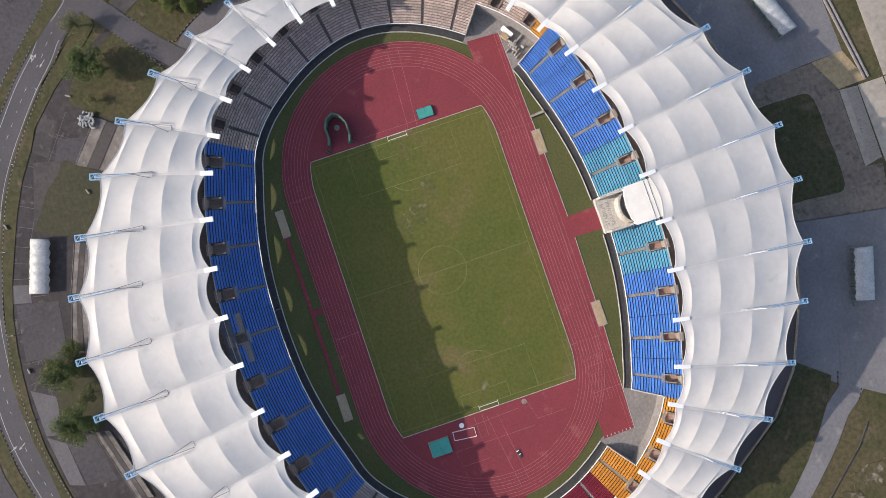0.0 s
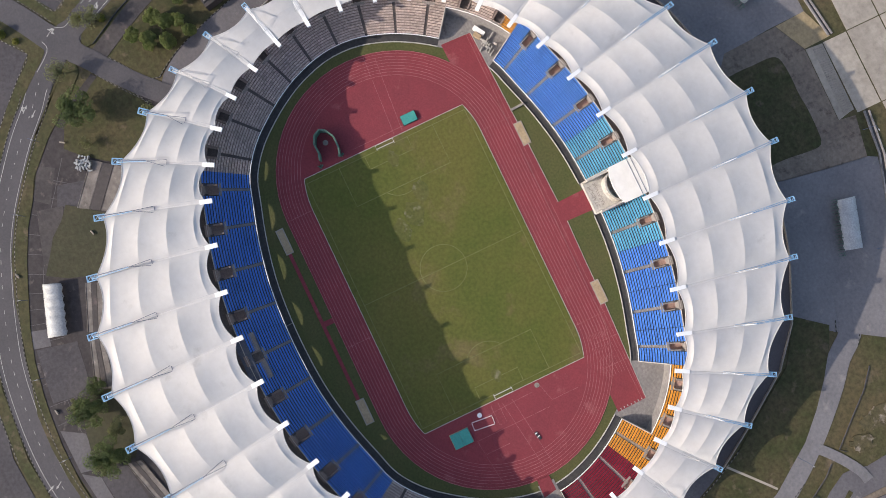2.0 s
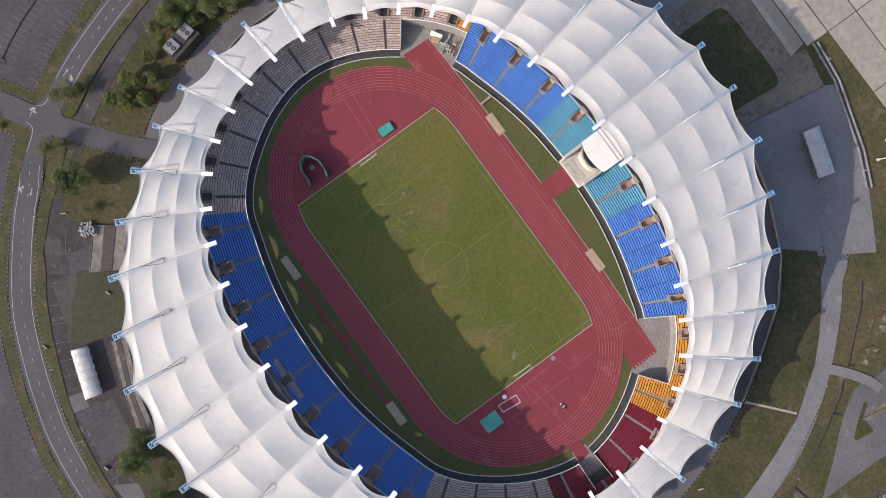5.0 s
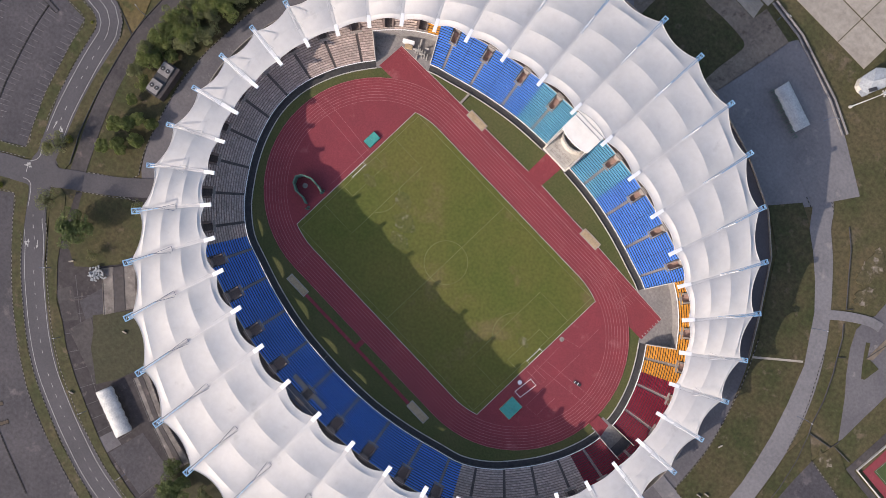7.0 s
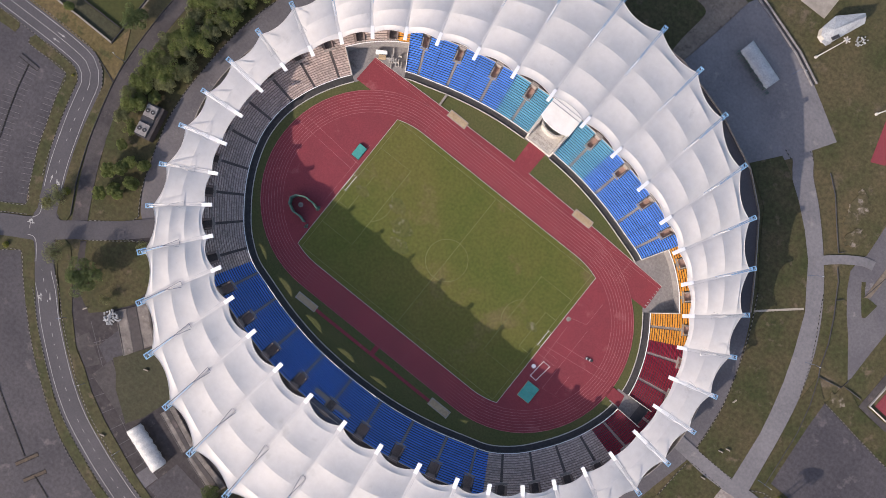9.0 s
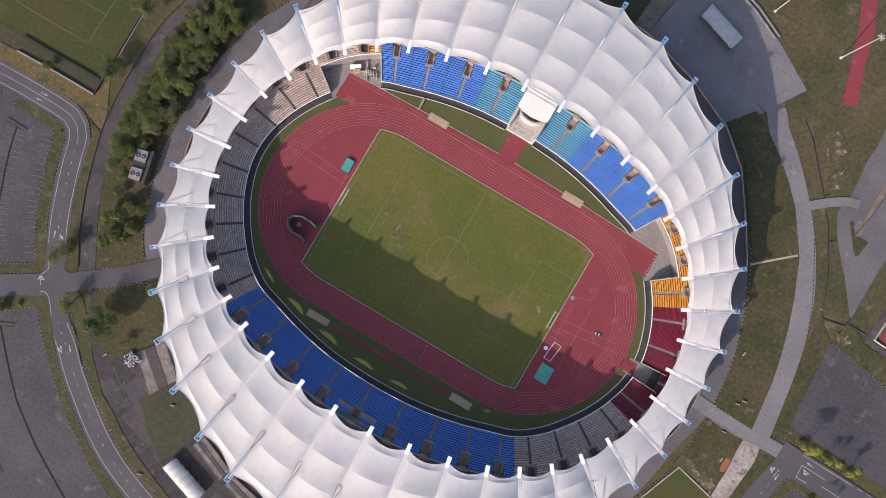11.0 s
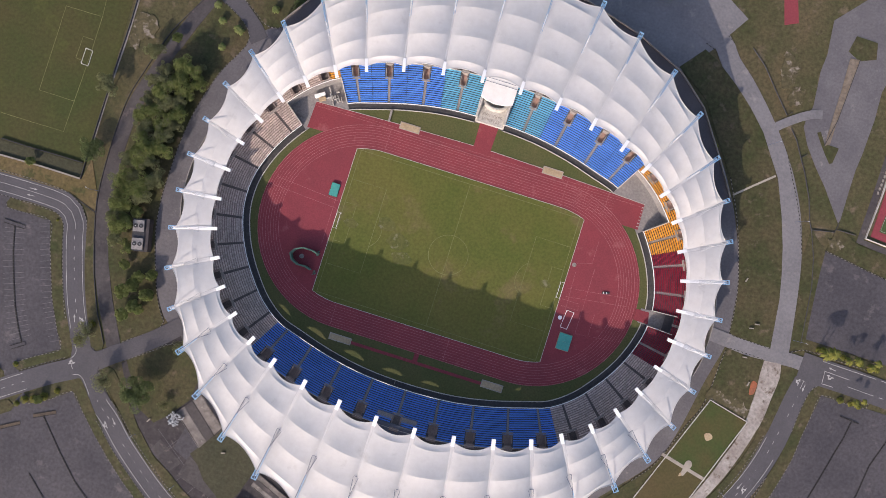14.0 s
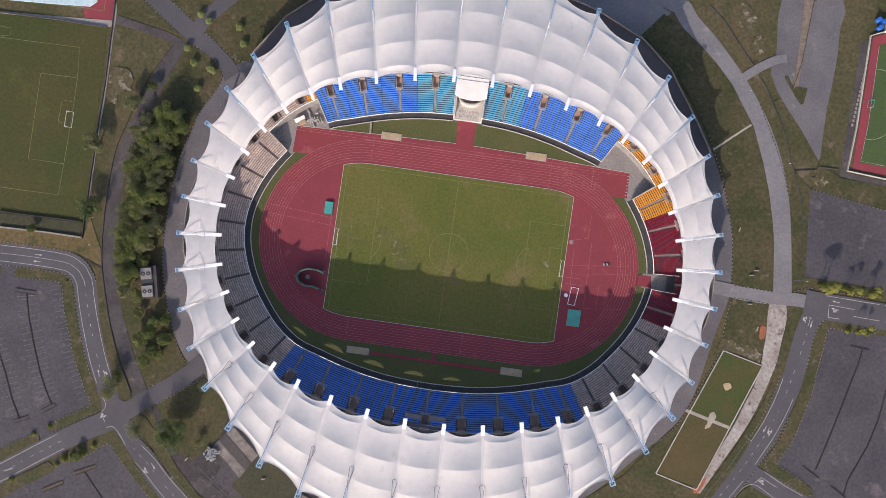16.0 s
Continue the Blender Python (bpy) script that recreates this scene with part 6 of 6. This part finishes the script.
add_prism(bm, [(-6.8, 84), (-6.8, 62.6), (6.8, 62.6), (6.8, 84)], 0.0, 3.0)
part("plinth", bm, "wall", box)
bm = bmesh.new()
arc = [(5.6 * math.sin(a), 72.5 - 3.8 * math.cos(a)) for a in (-1.35 + 2.7 * i / 12 for i in range(13))]
add_ribbon(bm, arc, 0.35, -0.35, 3.0, 8.2)
part("balcony_front", bm, "wall", box, "curved white balcony front")
for i in range(4):
    bm = bmesh.new()
    add_box(bm, (0, 73.5 + i * 1.2, 5.4 + i * 0.5), (9 - 0.4 * i, 0.9, 1.2))
    part("balcony_step", bm, "wall", box)
for x in (-6.4, 6.4):
    bm = bmesh.new()
    add_box(bm, (x, 73, 5.0), (0.8, 20.5, 10.0))
    part("side_wall", bm, "wall", box)
    bm = bmesh.new()
    add_tube(bm, (x, 71.5, 2.9), (x, 71.5, 15.3), 0.25, None, 8)
    part("box_column", bm, "cap", box)
bm = bmesh.new()
add_box(bm, (0, 62.45, 1.5), (13.0, 0.35, 3.0))
part("front_panel", bm, "wall", box)
# large letters lying on the sloping plinth
for text, y in (("STADIUM", 64.0), ("SARAWAK", 66.2)):
    cu = bpy.data.curves.new("lettering", "FONT")
    cu.body, cu.size, cu.extrude, cu.align_x = text, 2.0, 0.04, "CENTER"
    tmp = new("lettering", cu)
    me = bpy.data.meshes.new_from_object(tmp.evaluated_get(bpy.context.evaluated_depsgraph_get()))
    bpy.data.objects.remove(tmp)
    me.materials.clear()
    me.materials.append(M["aisle"])
    ob = new("lettering", me)
    ob.location, ob.rotation_euler = (0, y + 0.8, 3.05), (0, 0, math.pi)
    ob.parent = box

# press box in the south stand
press = thing("press_box", "grey flat-roofed press box among the blue seats", "booth")
for x in (-5.6, 5.6):
    bm = bmesh.new()
    add_prism(bm, [(x - 3.6, -75.3), (x - 3.6, -78.8), (x + 3.6, -78.8), (x + 3.6, -75.3)][::-1], 6.2, 7.4)
    wing = part("wing_roof", bm, "aisle", press)
    bm = bmesh.new()
    add_ribbon(bm, [(x - 3.7, -75.1), (x + 3.7, -75.1)], 0.1, -0.1, 5.6, 7.6)
    part("rail", bm, "tie", wing)
bm = bmesh.new()
add_box(bm, (0, -77.6, 6.4), (3.4, 4.6, 1.8))
part("porch", bm, "lining", press)
bm = bmesh.new()
add_prism(bm, [(-9.6, -79.0), (-9.6, -83), (9.6, -83), (9.6, -79.0)][::-1], 8.0, 9.2)
part("rear_roof", bm, "glass_roof", press, "dark blue-grey sheet roof")
for i in range(9):
    bm = bmesh.new()
    add_box(bm, (-8.4 + 2.1 * i, -81.0, 9.25), (0.12, 3.9, 0.14))
    part("roof_seam", bm, "tie", press)

# ---- outbuildings ----
def shed(a, b, c, d, h, curved=True):
    """A long canopy on posts with a rippled sheet roof; a to d are its corners."""
    s = thing("canopy_shed", "long open shed with a rippled pale metal roof", "shed", "canopy sheds")
    bm = bmesh.new()
    n, m = 24, 5
    a, b, c, d = (Vector(p) for p in (a, b, c, d))
    grid = []
    for i in range(n + 1):
        p, q = a.lerp(d, i / n), b.lerp(c, i / n)
        out = (p - q).normalized() * 0.35 * math.sin(i * math.pi * 6 / n) ** 2
        row = []
        for j in range(m + 1):
            v = (p + out).lerp(q - out, j / m)
            row.append(bm.verts.new((v[0], v[1], h + 1.0 * math.sin(math.pi * j / m) + 0.18 * math.cos(i * math.pi * 12 / n))))
        grid.append(row)
    for r0, r1 in zip(grid, grid[1:]):
        for j in range(m):
            bm.faces.new((r0[j], r0[j + 1], r1[j + 1], r1[j]))
    g = bmesh.ops.extrude_face_region(bm, geom=bm.faces[:])
    bmesh.ops.translate(bm, vec=(0, 0, -0.15), verts=[v for v in g["geom"] if isinstance(v, bmesh.types.BMVert)])
    part("roof_sheet", bm, "shed", s, smooth=True)
    for i in range(5):
        for p, q in ((a, d), (b, c)):
            v = p.lerp(q, (i + 0.1) / 4.2)
            bm = bmesh.new()
            add_tube(bm, (v[0], v[1], 0), (v[0], v[1], h + 0.1), 0.13)
            part("post", bm, "dark", s)


shed((-60.5, -141.5), (-58.0, -135.0), (-38.9, -141.2), (-40.9, -148.0), 2.5)
shed((42.0, 148.8), (43.4, 155.5), (62.6, 149.3), (60.7, 142.7), 3.0)
shed((-42.5, 150.5), (-44.0, 156.8), (-63.5, 149.6), (-61.5, 143.5), 3.0)
for x, y in ((42.0, 148.3), (-42.0, 149.6)):
    lattice = thing("lattice_rack", "row of dark green lattice racks beside the shed", "rack")
    for i in range(10):
        f = i / 9
        px, py = (x + 20 * f * (1 if x > 0 else -1), y - 6.4 * f)
        bm = bmesh.new()
        for d in (-0.5, 0.5):
            add_beam(bm, (px + d, py - 0.7, 0.1), (px + d, py + 0.7, 3.0), 0.12, 0.12)
            add_beam(bm, (px + d, py + 0.7, 0.1), (px + d, py - 0.7, 3.0), 0.12, 0.12)
        add_beam(bm, (px - 0.9, py, 3.0), (px + 0.9, py, 3.0), 0.14, 0.14)
        part("frame", bm, "net", lattice)


def ramp(pts, label, base=0.30):
    ob = sheet("stair_ramp", pts, "weathered", base, label, "ramp")
    a, b, c, d = (Vector(p) for p in pts)
    for f0, f1, m in ((0.03, 0.32, "weathered"), (0.34, 0.64, "pave"), (0.67, 0.97, "weathered")):
        bm = bmesh.new()
        add_prism(bm, [tuple(u.lerp(v, f)) for u, v, f in ((a, b, f0), (a, b, f1), (d, c, f1), (d, c, f0))][::-1], 0.2, 0.45 + 0.1 * f0)
        part("band", bm, m, ob)
    for u, v in ((a, d), (b, c)):
        bm = bmesh.new()
        add_ribbon(bm, [tuple(u), tuple(v)], 0.1, -0.1, 0.0, 0.6)
        part("side_kerb", bm, "weathered", ob)


for pts in ([(-97.1, -105.8), (-88.5, -94.5), (-74.9, -106.2), (-82.2, -118.3)], [(-54.5, -127.5), (-52, -121.5), (-35, -128.5), (-36.5, -134.5)], [(-33.5, -135), (-32, -130), (-13, -134), (-15, -141)], [(15.5, -142), (16.5, -136.5), (45, -128.5), (43.5, -134.5)]):
    ramp(pts, "weathered concrete stepped ramp under the roof edge")


def chiller():
    c = thing("cooling_unit", "grey rooftop cooling unit with four round fans", "cooling unit")
    t = 0.22

    def place(u, v):
        cs, sn = math.cos(t), math.sin(t)
        return (-136.0 + u * cs - v * sn, -33.2 + u * sn + v * cs)
    bm = bmesh.new()
    add_box(bm, (*place(0.9, 0), 2.1), (6.0, 15.0, 4.2), t, 0.1)
    part("housing", bm, "pave", c)
    bm = bmesh.new()
    add_box(bm, (*place(-0.6, 0), 4.35), (5.6, 14.6, 0.3), t, 0.1)
    part("deck", bm, "dark", c)
    for v in (4.1, -4.1):
        bm = bmesh.new()
        add_box(bm, (*place(-0.6, v), 4.7), (5.0, 5.2, 0.9), t, 0.2)
        unit = part("fan_case", bm, "apron", c)
        for u in (-1.8, 0.6):
            x, y = place(u, v)
            bm = bmesh.new()
            add_tube(bm, (x, y, 5.0), (x, y, 5.35), 1.0, 0.95, 14)
            part("fan_ring", bm, "dark", unit)
            bm = bmesh.new()
            add_tube(bm, (x, y, 5.2), (x, y, 5.42), 0.28, 0.2, 8)
            part("fan_hub", bm, "shed", unit)


chiller()
# white building north-east
hall = thing("white_hall", "white metal-roofed low building on the grass by the terrace", "building")
plan_pts = [(63.0, 178.3), (64.3, 185.5), (73.4, 194.4), (76.0, 190.6), (71.8, 180.2), (69.8, 175.3), (67.2, 174.2), (64.4, 175.2)]
bm = bmesh.new()
add_prism(bm, [(68.6 + (x - 68.6) * 0.94, 183 + (y - 183) * 0.94) for x, y in plan_pts[::-1]], 0.0, 3.9)
part("wall", bm, "wall", hall)
bm = bmesh.new()
low = [bm.verts.new((x, y, 3.9)) for x, y in plan_pts]
ridge = [bm.verts.new(v) for v in ((67.2, 179.6, 5.6), (74.2, 192.2, 5.6))]
for a, b, c in ((0, 1, 0), (1, 2, 0), (4, 5, 0), (5, 6, 0), (6, 7, 0), (7, 0, 0), (2, 3, 1), (3, 4, 1)):
    bm.faces.new((low[a], low[b], ridge[c]))
bm.faces.new((low[2], ridge[1], ridge[0]))
bm.faces.new((low[4], ridge[0], ridge[1]))
part("main_roof", bm, "shed", hall, "white metal sheet roof with dirt specks")
bm = bmesh.new()
add_prism(bm, [(68.2, 176.4), (69.6, 176.0), (71.2, 178.8), (69.9, 179.6)], 4.0, 4.75)
part("skylight", bm, "dark", hall, "dark rectangular skylight")
bm = bmesh.new()
add_prism(bm, [(66.4, 173.4), (69.0, 173.0), (70.2, 175.4), (67.0, 176.0)], 3.0, 3.4)
part("porch_roof", bm, "shed", hall)


def light_mast(x, y, h):
    """A tall tapered lighting mast with a ring of lamps on its head."""
    m = thing("light_mast", "tall slim pale lighting mast on the grass", "light mast", "light masts")
    for name, a, b, r, q, n, mat in (("base", (0, 0, 0), (0, 0, 0.9), 0.7, 0.55, 8, "wall"), ("pole", (0, 0, 0.8), (0, 0, h), 0.30, 0.14, 8, "shed"), ("head", (0, 0, h), (0, 0, h + 0.5), 0.7, 0.5, 10, "shed")):
        bm = bmesh.new()
        add_tube(bm, a, b, r, q, n)
        part(name, bm, mat, m)
    for i in range(6):
        c, d = math.cos(i * math.pi / 3), math.sin(i * math.pi / 3)
        bm = bmesh.new()
        add_box(bm, (1.1 * c, 1.1 * d, h + 0.1), (0.8, 0.5, 0.35), i * math.pi / 3, 0.1)
        part("lamp", bm, "wall", m)
    m.matrix_basis = pose(x, y, 0)


light_mast(105.1, 165.2, 27)
light_mast(69.5, 168.4, 22)
bm = bmesh.new()
for i in range(26):
    add_box(bm, (80.5 + random.gauss(0, 1.3), 185.8 + random.gauss(0, 1.6), 0.35), (random.uniform(0.3, 0.9), 0.35, 0.6), random.uniform(0, 3.1))
tagged(linked("rubbish_heap", bm, "shed"), "scatter of white rubbish on the grass", "rubbish", "", "stuff")
tarp = thing("blue_tanks", "blue water tanks by the pale building", "tank")
for i, (x, y) in enumerate(((185.5, 133.0), (186.5, 135.6), (184.4, 136.6))):
    bm = bmesh.new()
    add_tube(bm, (x, y, 0), (x, y, 2.2), 1.2, 1.1, 12)
    part("tank", bm, "bright", tarp)
store = thing("store_building", "pale low store building with pink tiled terrace", "building")
for name, pts, z0, z1, m in (("wall", [(188, 131.5), (215, 128), (218, 150), (190, 152)], 0, 3.5, "wall"), ("roof", [(187.5, 131), (215.5, 127.4), (218.5, 150.6), (189.6, 152.6)], 3.5, 3.9, "slab")):
    bm = bmesh.new()
    add_prism(bm, pts, z0, z1)
    part(name, bm, m, store)
bm = bmesh.new()
for i in range(40):
    x, y = -97 + random.gauss(0, 1.6), -109 + random.gauss(0, 1.6)
    add_box(bm, (x, y, 0.6 + random.random()), (random.uniform(0.6, 1.6), 0.5, 0.4 + random.random() * 0.8), random.uniform(0, 3.1))
tagged(linked("junk_heap", bm, "shed"), "heap of white plastic chairs and scrap on the paving", "junk heap", "", "stuff")
bm = bmesh.new()
for i in range(18):
    add_box(bm, (-72.5 + random.gauss(0, 1.8), 53.5 + random.gauss(0, 1.5), 0.8), (random.uniform(1.0, 3.4), 0.4, 0.5 + random.random()), random.choice((0.6, 2.2)))
tagged(linked("barrier_stack", bm, "wall"), "stacked barriers and frames on the corner apron", "barriers", "", "stuff")
for x, y, l, m in ((-78.0, 52.4, 5.0, "cap"), (-76.5, 51.0, 3.2, "sand")):
    bm = bmesh.new()
    add_box(bm, (x, y, 0.9), (l, 1.6, 1.6), 0.55, 0.2)
    tagged(linked("trolley", bm, m), "long low trolley parked on the corner apron", "trolley")
for x, y, t in ((113, 0, 1.5), (144, 12, 0.1), (142, 9.5, 0.2), (133.5, 30, 1.3), (143, -4, 0.1), (-71, -117, 0.3), (-108, -113, 1.0), (-68, -150, 0.3), (-14, -158, 0.2), (148, -15, 1.4), (110, -12, 0.4)):
    bm = bmesh.new()
    add_box(bm, (x, y, 0.5), (2.0, 0.5, 0.7), t, 0.1)
    tagged(linked("concrete_bench", bm, "slab"), "small pale concrete bench on the grass", "bench", "concrete benches")


# ---- lamp posts ----
def street_lamp():
    s = thing("street_lamp", "slim grey street lamp with one arm", "street lamp", "street lamps")
    bm = bmesh.new()
    add_tube(bm, (0, 0, 0), (0, 0, 8.0), 0.11, 0.07)
    part("pole", bm, "tie", s)
    bm = bmesh.new()
    add_tube(bm, (0, 0, 7.9), (1.6, 0, 8.3), 0.06)
    arm = part("arm", bm, "tie", s)
    bm = bmesh.new()
    add_box(bm, (1.9, 0, 8.3), (0.8, 0.3, 0.15), 0, 0.08)
    part("lamp_head", bm, "shed", arm)
    return s


lamp = street_lamp()
lamp.matrix_basis = pose(-112, -121, 0, 0, 0, 45)
for x, y, r in ((-88, -138, 60), (-58, -150.5, 70), (-28, -157, 80), (4, -160, 90), (36, -156, 100), (125, 92, 30), (147, 62, 10), (162, 10, 0), (150, -66, 160), (-162, -20, 170), (66, 156, 20), (22, 172, 0)):
    copy_thing(lamp, pose(x, y, 0, 0, 0, r))


# ---- trees ----
def broad_tree(seed, radius, height, leaf, label, leaves=4000):
    """Trunk, limbs and a crown of many leaf clumps in uneven lobes."""
    rnd = random.Random(seed)
    t = thing("tree", label, "tree", "trees round the stadium")
    bm = bmesh.new()
    add_tube(bm, (0, 0, -0.1), (0.1, 0.1, height * 0.45), radius * 0.07, radius * 0.045, 7)
    lobes = []
    for i in range(24):
        a, d = rnd.uniform(0, 6.28), radius * rnd.uniform(0.08, 0.84)
        c = Vector((d * math.cos(a), d * math.sin(a), height * rnd.uniform(0.5, 0.85)))
        lobes.append((c, radius * rnd.uniform(0.17, 0.36)))
        add_tube(bm, (0.1, 0.1, height * rnd.uniform(0.3, 0.44)), c, radius * 0.03, radius * 0.012, 5)
    part("trunk", bm, "bark", t)
    bm = bmesh.new()
    for i in range(leaves):
        c, r = rnd.choice(lobes)
        d = Vector((rnd.gauss(0, 1), rnd.gauss(0, 1), rnd.gauss(0, 0.8))).normalized() * r * rnd.uniform(0.55, 1.08) ** 0.7
        p = c + d
        n = (d.normalized() + Vector((rnd.uniform(-0.8, 0.8), rnd.uniform(-0.8, 0.8), rnd.uniform(-0.2, 0.9)))).normalized()
        q = n.to_track_quat("Z", "Y")
        s = rnd.uniform(0.18, 0.42)
        turn = rnd.uniform(0, 6.28)
        pts = [(s, 0, 0), (0.25 * s, 0.5 * s, 0.1), (-0.9 * s, 0.15 * s, -0.05), (-0.2 * s, -0.55 * s, 0.08)]
        bm.faces.new([bm.verts.new(p + q @ (Matrix.Rotation(turn, 3, "Z") @ Vector(v))) for v in pts])
    part("crown", bm, leaf, t)
    return t


def palm(seed, height, spread, leaf):
    rnd = random.Random(seed)
    t = thing("palm", "feathery palm with arching fronds", "palm tree", "palms")
    bm = bmesh.new()
    add_tube(bm, (0, 0, -0.1), (0.3, 0.1, height), 0.22, 0.15, 7)
    part("trunk", bm, "bark", t)
    for i in range(13):
        a, rise = 6.283 * i / 13 + rnd.uniform(-0.2, 0.2), rnd.uniform(0.2, 1.0)
        bm = bmesh.new()
        last = None
        for k in range(6):
            f = k / 5
            d, z = spread * f, height + rise * spread * 0.6 * f - spread * 0.8 * f * f
            w = 0.55 * math.sin(0.35 + 2.6 * f) + 0.04
            c = Vector((0.3 + d * math.cos(a), 0.1 + d * math.sin(a), z))
            sd = Vector((-math.sin(a), math.cos(a), 0)) * w
            now = [bm.verts.new(c - sd + Vector((0, 0, -0.25 * w))), bm.verts.new(c), bm.verts.new(c + sd + Vector((0, 0, -0.25 * w)))]
            if last:
                bm.faces.new((last[0], last[1], now[1], now[0]))
                bm.faces.new((last[1], last[2], now[2], now[1]))
            last = now
        part("frond", bm, leaf, t)
    return t


kinds = [broad_tree(11, 6.2, 10, "leaf", "broad olive-green street tree with an uneven crown"), broad_tree(12, 5.6, 9, "leaf_grey", "grey-green leafy tree with an open crown"), broad_tree(13, 6.2, 9, "leaf_dark", "dark green dense round-crowned tree"), broad_tree(14, 3.4, 6, "leaf", "young olive-green tree with a small crown"), broad_tree(15, 5.0, 8, "leaf_grey", "sparse grey-green tree with an open see-through crown", 1100)]
kinds[2].scale = (1.42, 1.42, 1.2)
first_at = {0: (-137, 44), 1: (-145, 36), 3: (-131, -52), 4: (-132.5, -101.5)}
for i, (x, y) in first_at.items():
    kinds[i].matrix_basis = pose(x, y, 0)
kinds[2].location = (-114.5, -101, 0)
for kind, x, y, s in ((0, -141, 38, 1.0), (0, -147, 23, 0.9), (1, -138, 30, 0.9), (1, -148, 13, 0.95), (0, -144, 7, 1.05), (1, -137, 19, 0.9), (0, -136, 33, 0.8), (0, -144, -1, 0.9), (1, -137, -7, 1.0), (1, -147, -8, 0.8), (0, -149, -17, 0.75), (1, -140, -17, 0.95), (0, -142, 15, 0.8), (0, -132, 40, 0.8), (1, -151, 27, 0.7), (3, -136, -60, 1.1), (3, -125, -58, 1.05), (3, -130, -65, 1.0), (3, -127, -66, 0.9), (3, -133, -70, 1.0), (3, -126, -49, 0.9), (3, -139, -48, 0.8), (1, -155, 49, 0.9), (1, -170, 28, 1.0), (2, -168.5, -2.5, 0.72), (2, -9.5, -143.5, 0.88), (2, 9.5, -143.5, 0.97), (1, -12, -147.5, 0.7), (1, 12, -148, 0.7), (1, 1, -138, 0.8), (2, -96, 86, 0.35), (2, -99, 89, 0.4), (3, -195, -16, 0.7), (2, -16, -139, 0.5), (3, -158, -118.5, 0.7), (0, -151, 18, 0.8), (1, -151, -2, 0.85), (0, -150, -11, 0.9), (1, -142, 26, 1.0), (0, -140, -12, 1.0), (0, -138, 6, 0.95), (1, -142, 1, 1.0), (1, -139, 12, 1.0), (0, -146, 30, 0.9), (1, -134, 46, 0.7), (0, -145, -14, 0.9), (0, -141, 44, 0.9), (1, -148, 42, 0.7), (1, -152, 36, 0.7), (0, -137, 24, 0.9), (3, -141, -24, 1.0), (3, -147, -23, 1.1), (3, -145, -28, 0.9), (3, -133, -56, 1.1), (3, 100, -130, 1.0), (3, -148, 58, 0.8), (0, -150, 3, 0.7), (0, -144.9, -32.3, 0.9), (1, -146.9, -37.8, 0.8), (0, -139.9, -39.4, 0.6), (1, -150.5, -27.8, 0.8), (0, -148.1, -23.0, 0.9), (4, -145.7, -81.9, 1.0), (4, -104.3, -76.5, 0.7), (4, -102.9, -104.1, 0.55), (4, -148.3, -87.5, 0.7)):
    copy_thing(kinds[kind], pose(x, y, 0, 0, 0, (x * 37 + y * 11) % 360) @ Matrix.Diagonal((s, s, s, 1)))
tall = palm(5, 9.5, 3.2, "leaf_gold")
tall.matrix_basis = pose(173.6, 7.9, 0)
for x, y, s in ((176.3, 9.3, 1.0), (186.4, 8.0, 0.62), (189.6, 9.5, 0.66), (196.9, 8.4, 0.6), (198.8, 10.8, 0.66), (194.4, -8.7, 0.62), (198.5, -7.2, 0.5)):
    copy_thing(tall, pose(x, y, 0, 0, 0, x * 53 % 360) @ Matrix.Diagonal((s, s, s, 1)))
small = palm(9, 2.4, 2.0, "leaf")
small.matrix_basis = pose(-135.5, 78, 0)
for x, y in ((-131, 72), (-123, 70), (-121.5, 69.5), (-112, 91), (-127, 92), (-131, 95), (-128, 60), (-109, 84)):
    copy_thing(small, pose(x, y, 0, 0, 0, x * 31 % 360))


def shrub(seed, r, leaf):
    rnd = random.Random(seed)
    bm = bmesh.new()
    for i in range(260):
        d = Vector((rnd.gauss(0, 1), rnd.gauss(0, 1), abs(rnd.gauss(0, 0.7)))).normalized() * r * rnd.uniform(0.4, 1.0)
        q = (d.normalized() + Vector((0, 0, 0.6))).to_track_quat("Z", "Y")
        s = rnd.uniform(0.15, 0.35)
        bm.faces.new([bm.verts.new(d + Vector((0, 0, 0.2)) + q @ Vector(v)) for v in ((s, 0, 0), (0, 0.5 * s, 0.05), (-s, 0, 0), (0, -0.5 * s, 0.05))])
    return tagged(linked("shrub", bm, leaf), "low yellow-green garden shrub on the verge", "shrub", "shrubs")


bush = shrub(3, 1.5, "leaf_gold")
bush.matrix_basis = pose(186, 9.3, 0.2)
for x, y, s in ((188, 8.8, 0.9), (194, 9.0, 1.1), (199, 8.2, 1.3), (202, 8.4, 1.0), (176, 9.6, 1.2), (174, 9.3, 0.9), (190, -9.8, 1.1), (195, -10, 0.9), (199, -10.2, 0.8), (-161, -119.5, 1.3), (-165, -121, 1.3), (-157, -117, 1.4), (-168, -124, 1.0), (-152, -113, 1.0), (-181, -111.5, 0.8), (-174, -107, 0.9), (-188, -134, 1.0), (-150, -88, 1.4), (-146, -79, 1.2), (-176, -35.5 - 3, 0.5), (101.5, 84, 1.2)):
    copy_thing(bush, pose(x, y, 0.2, 0, 0, x * 17 % 360) @ Matrix.Diagonal((s, s, s, 1)))
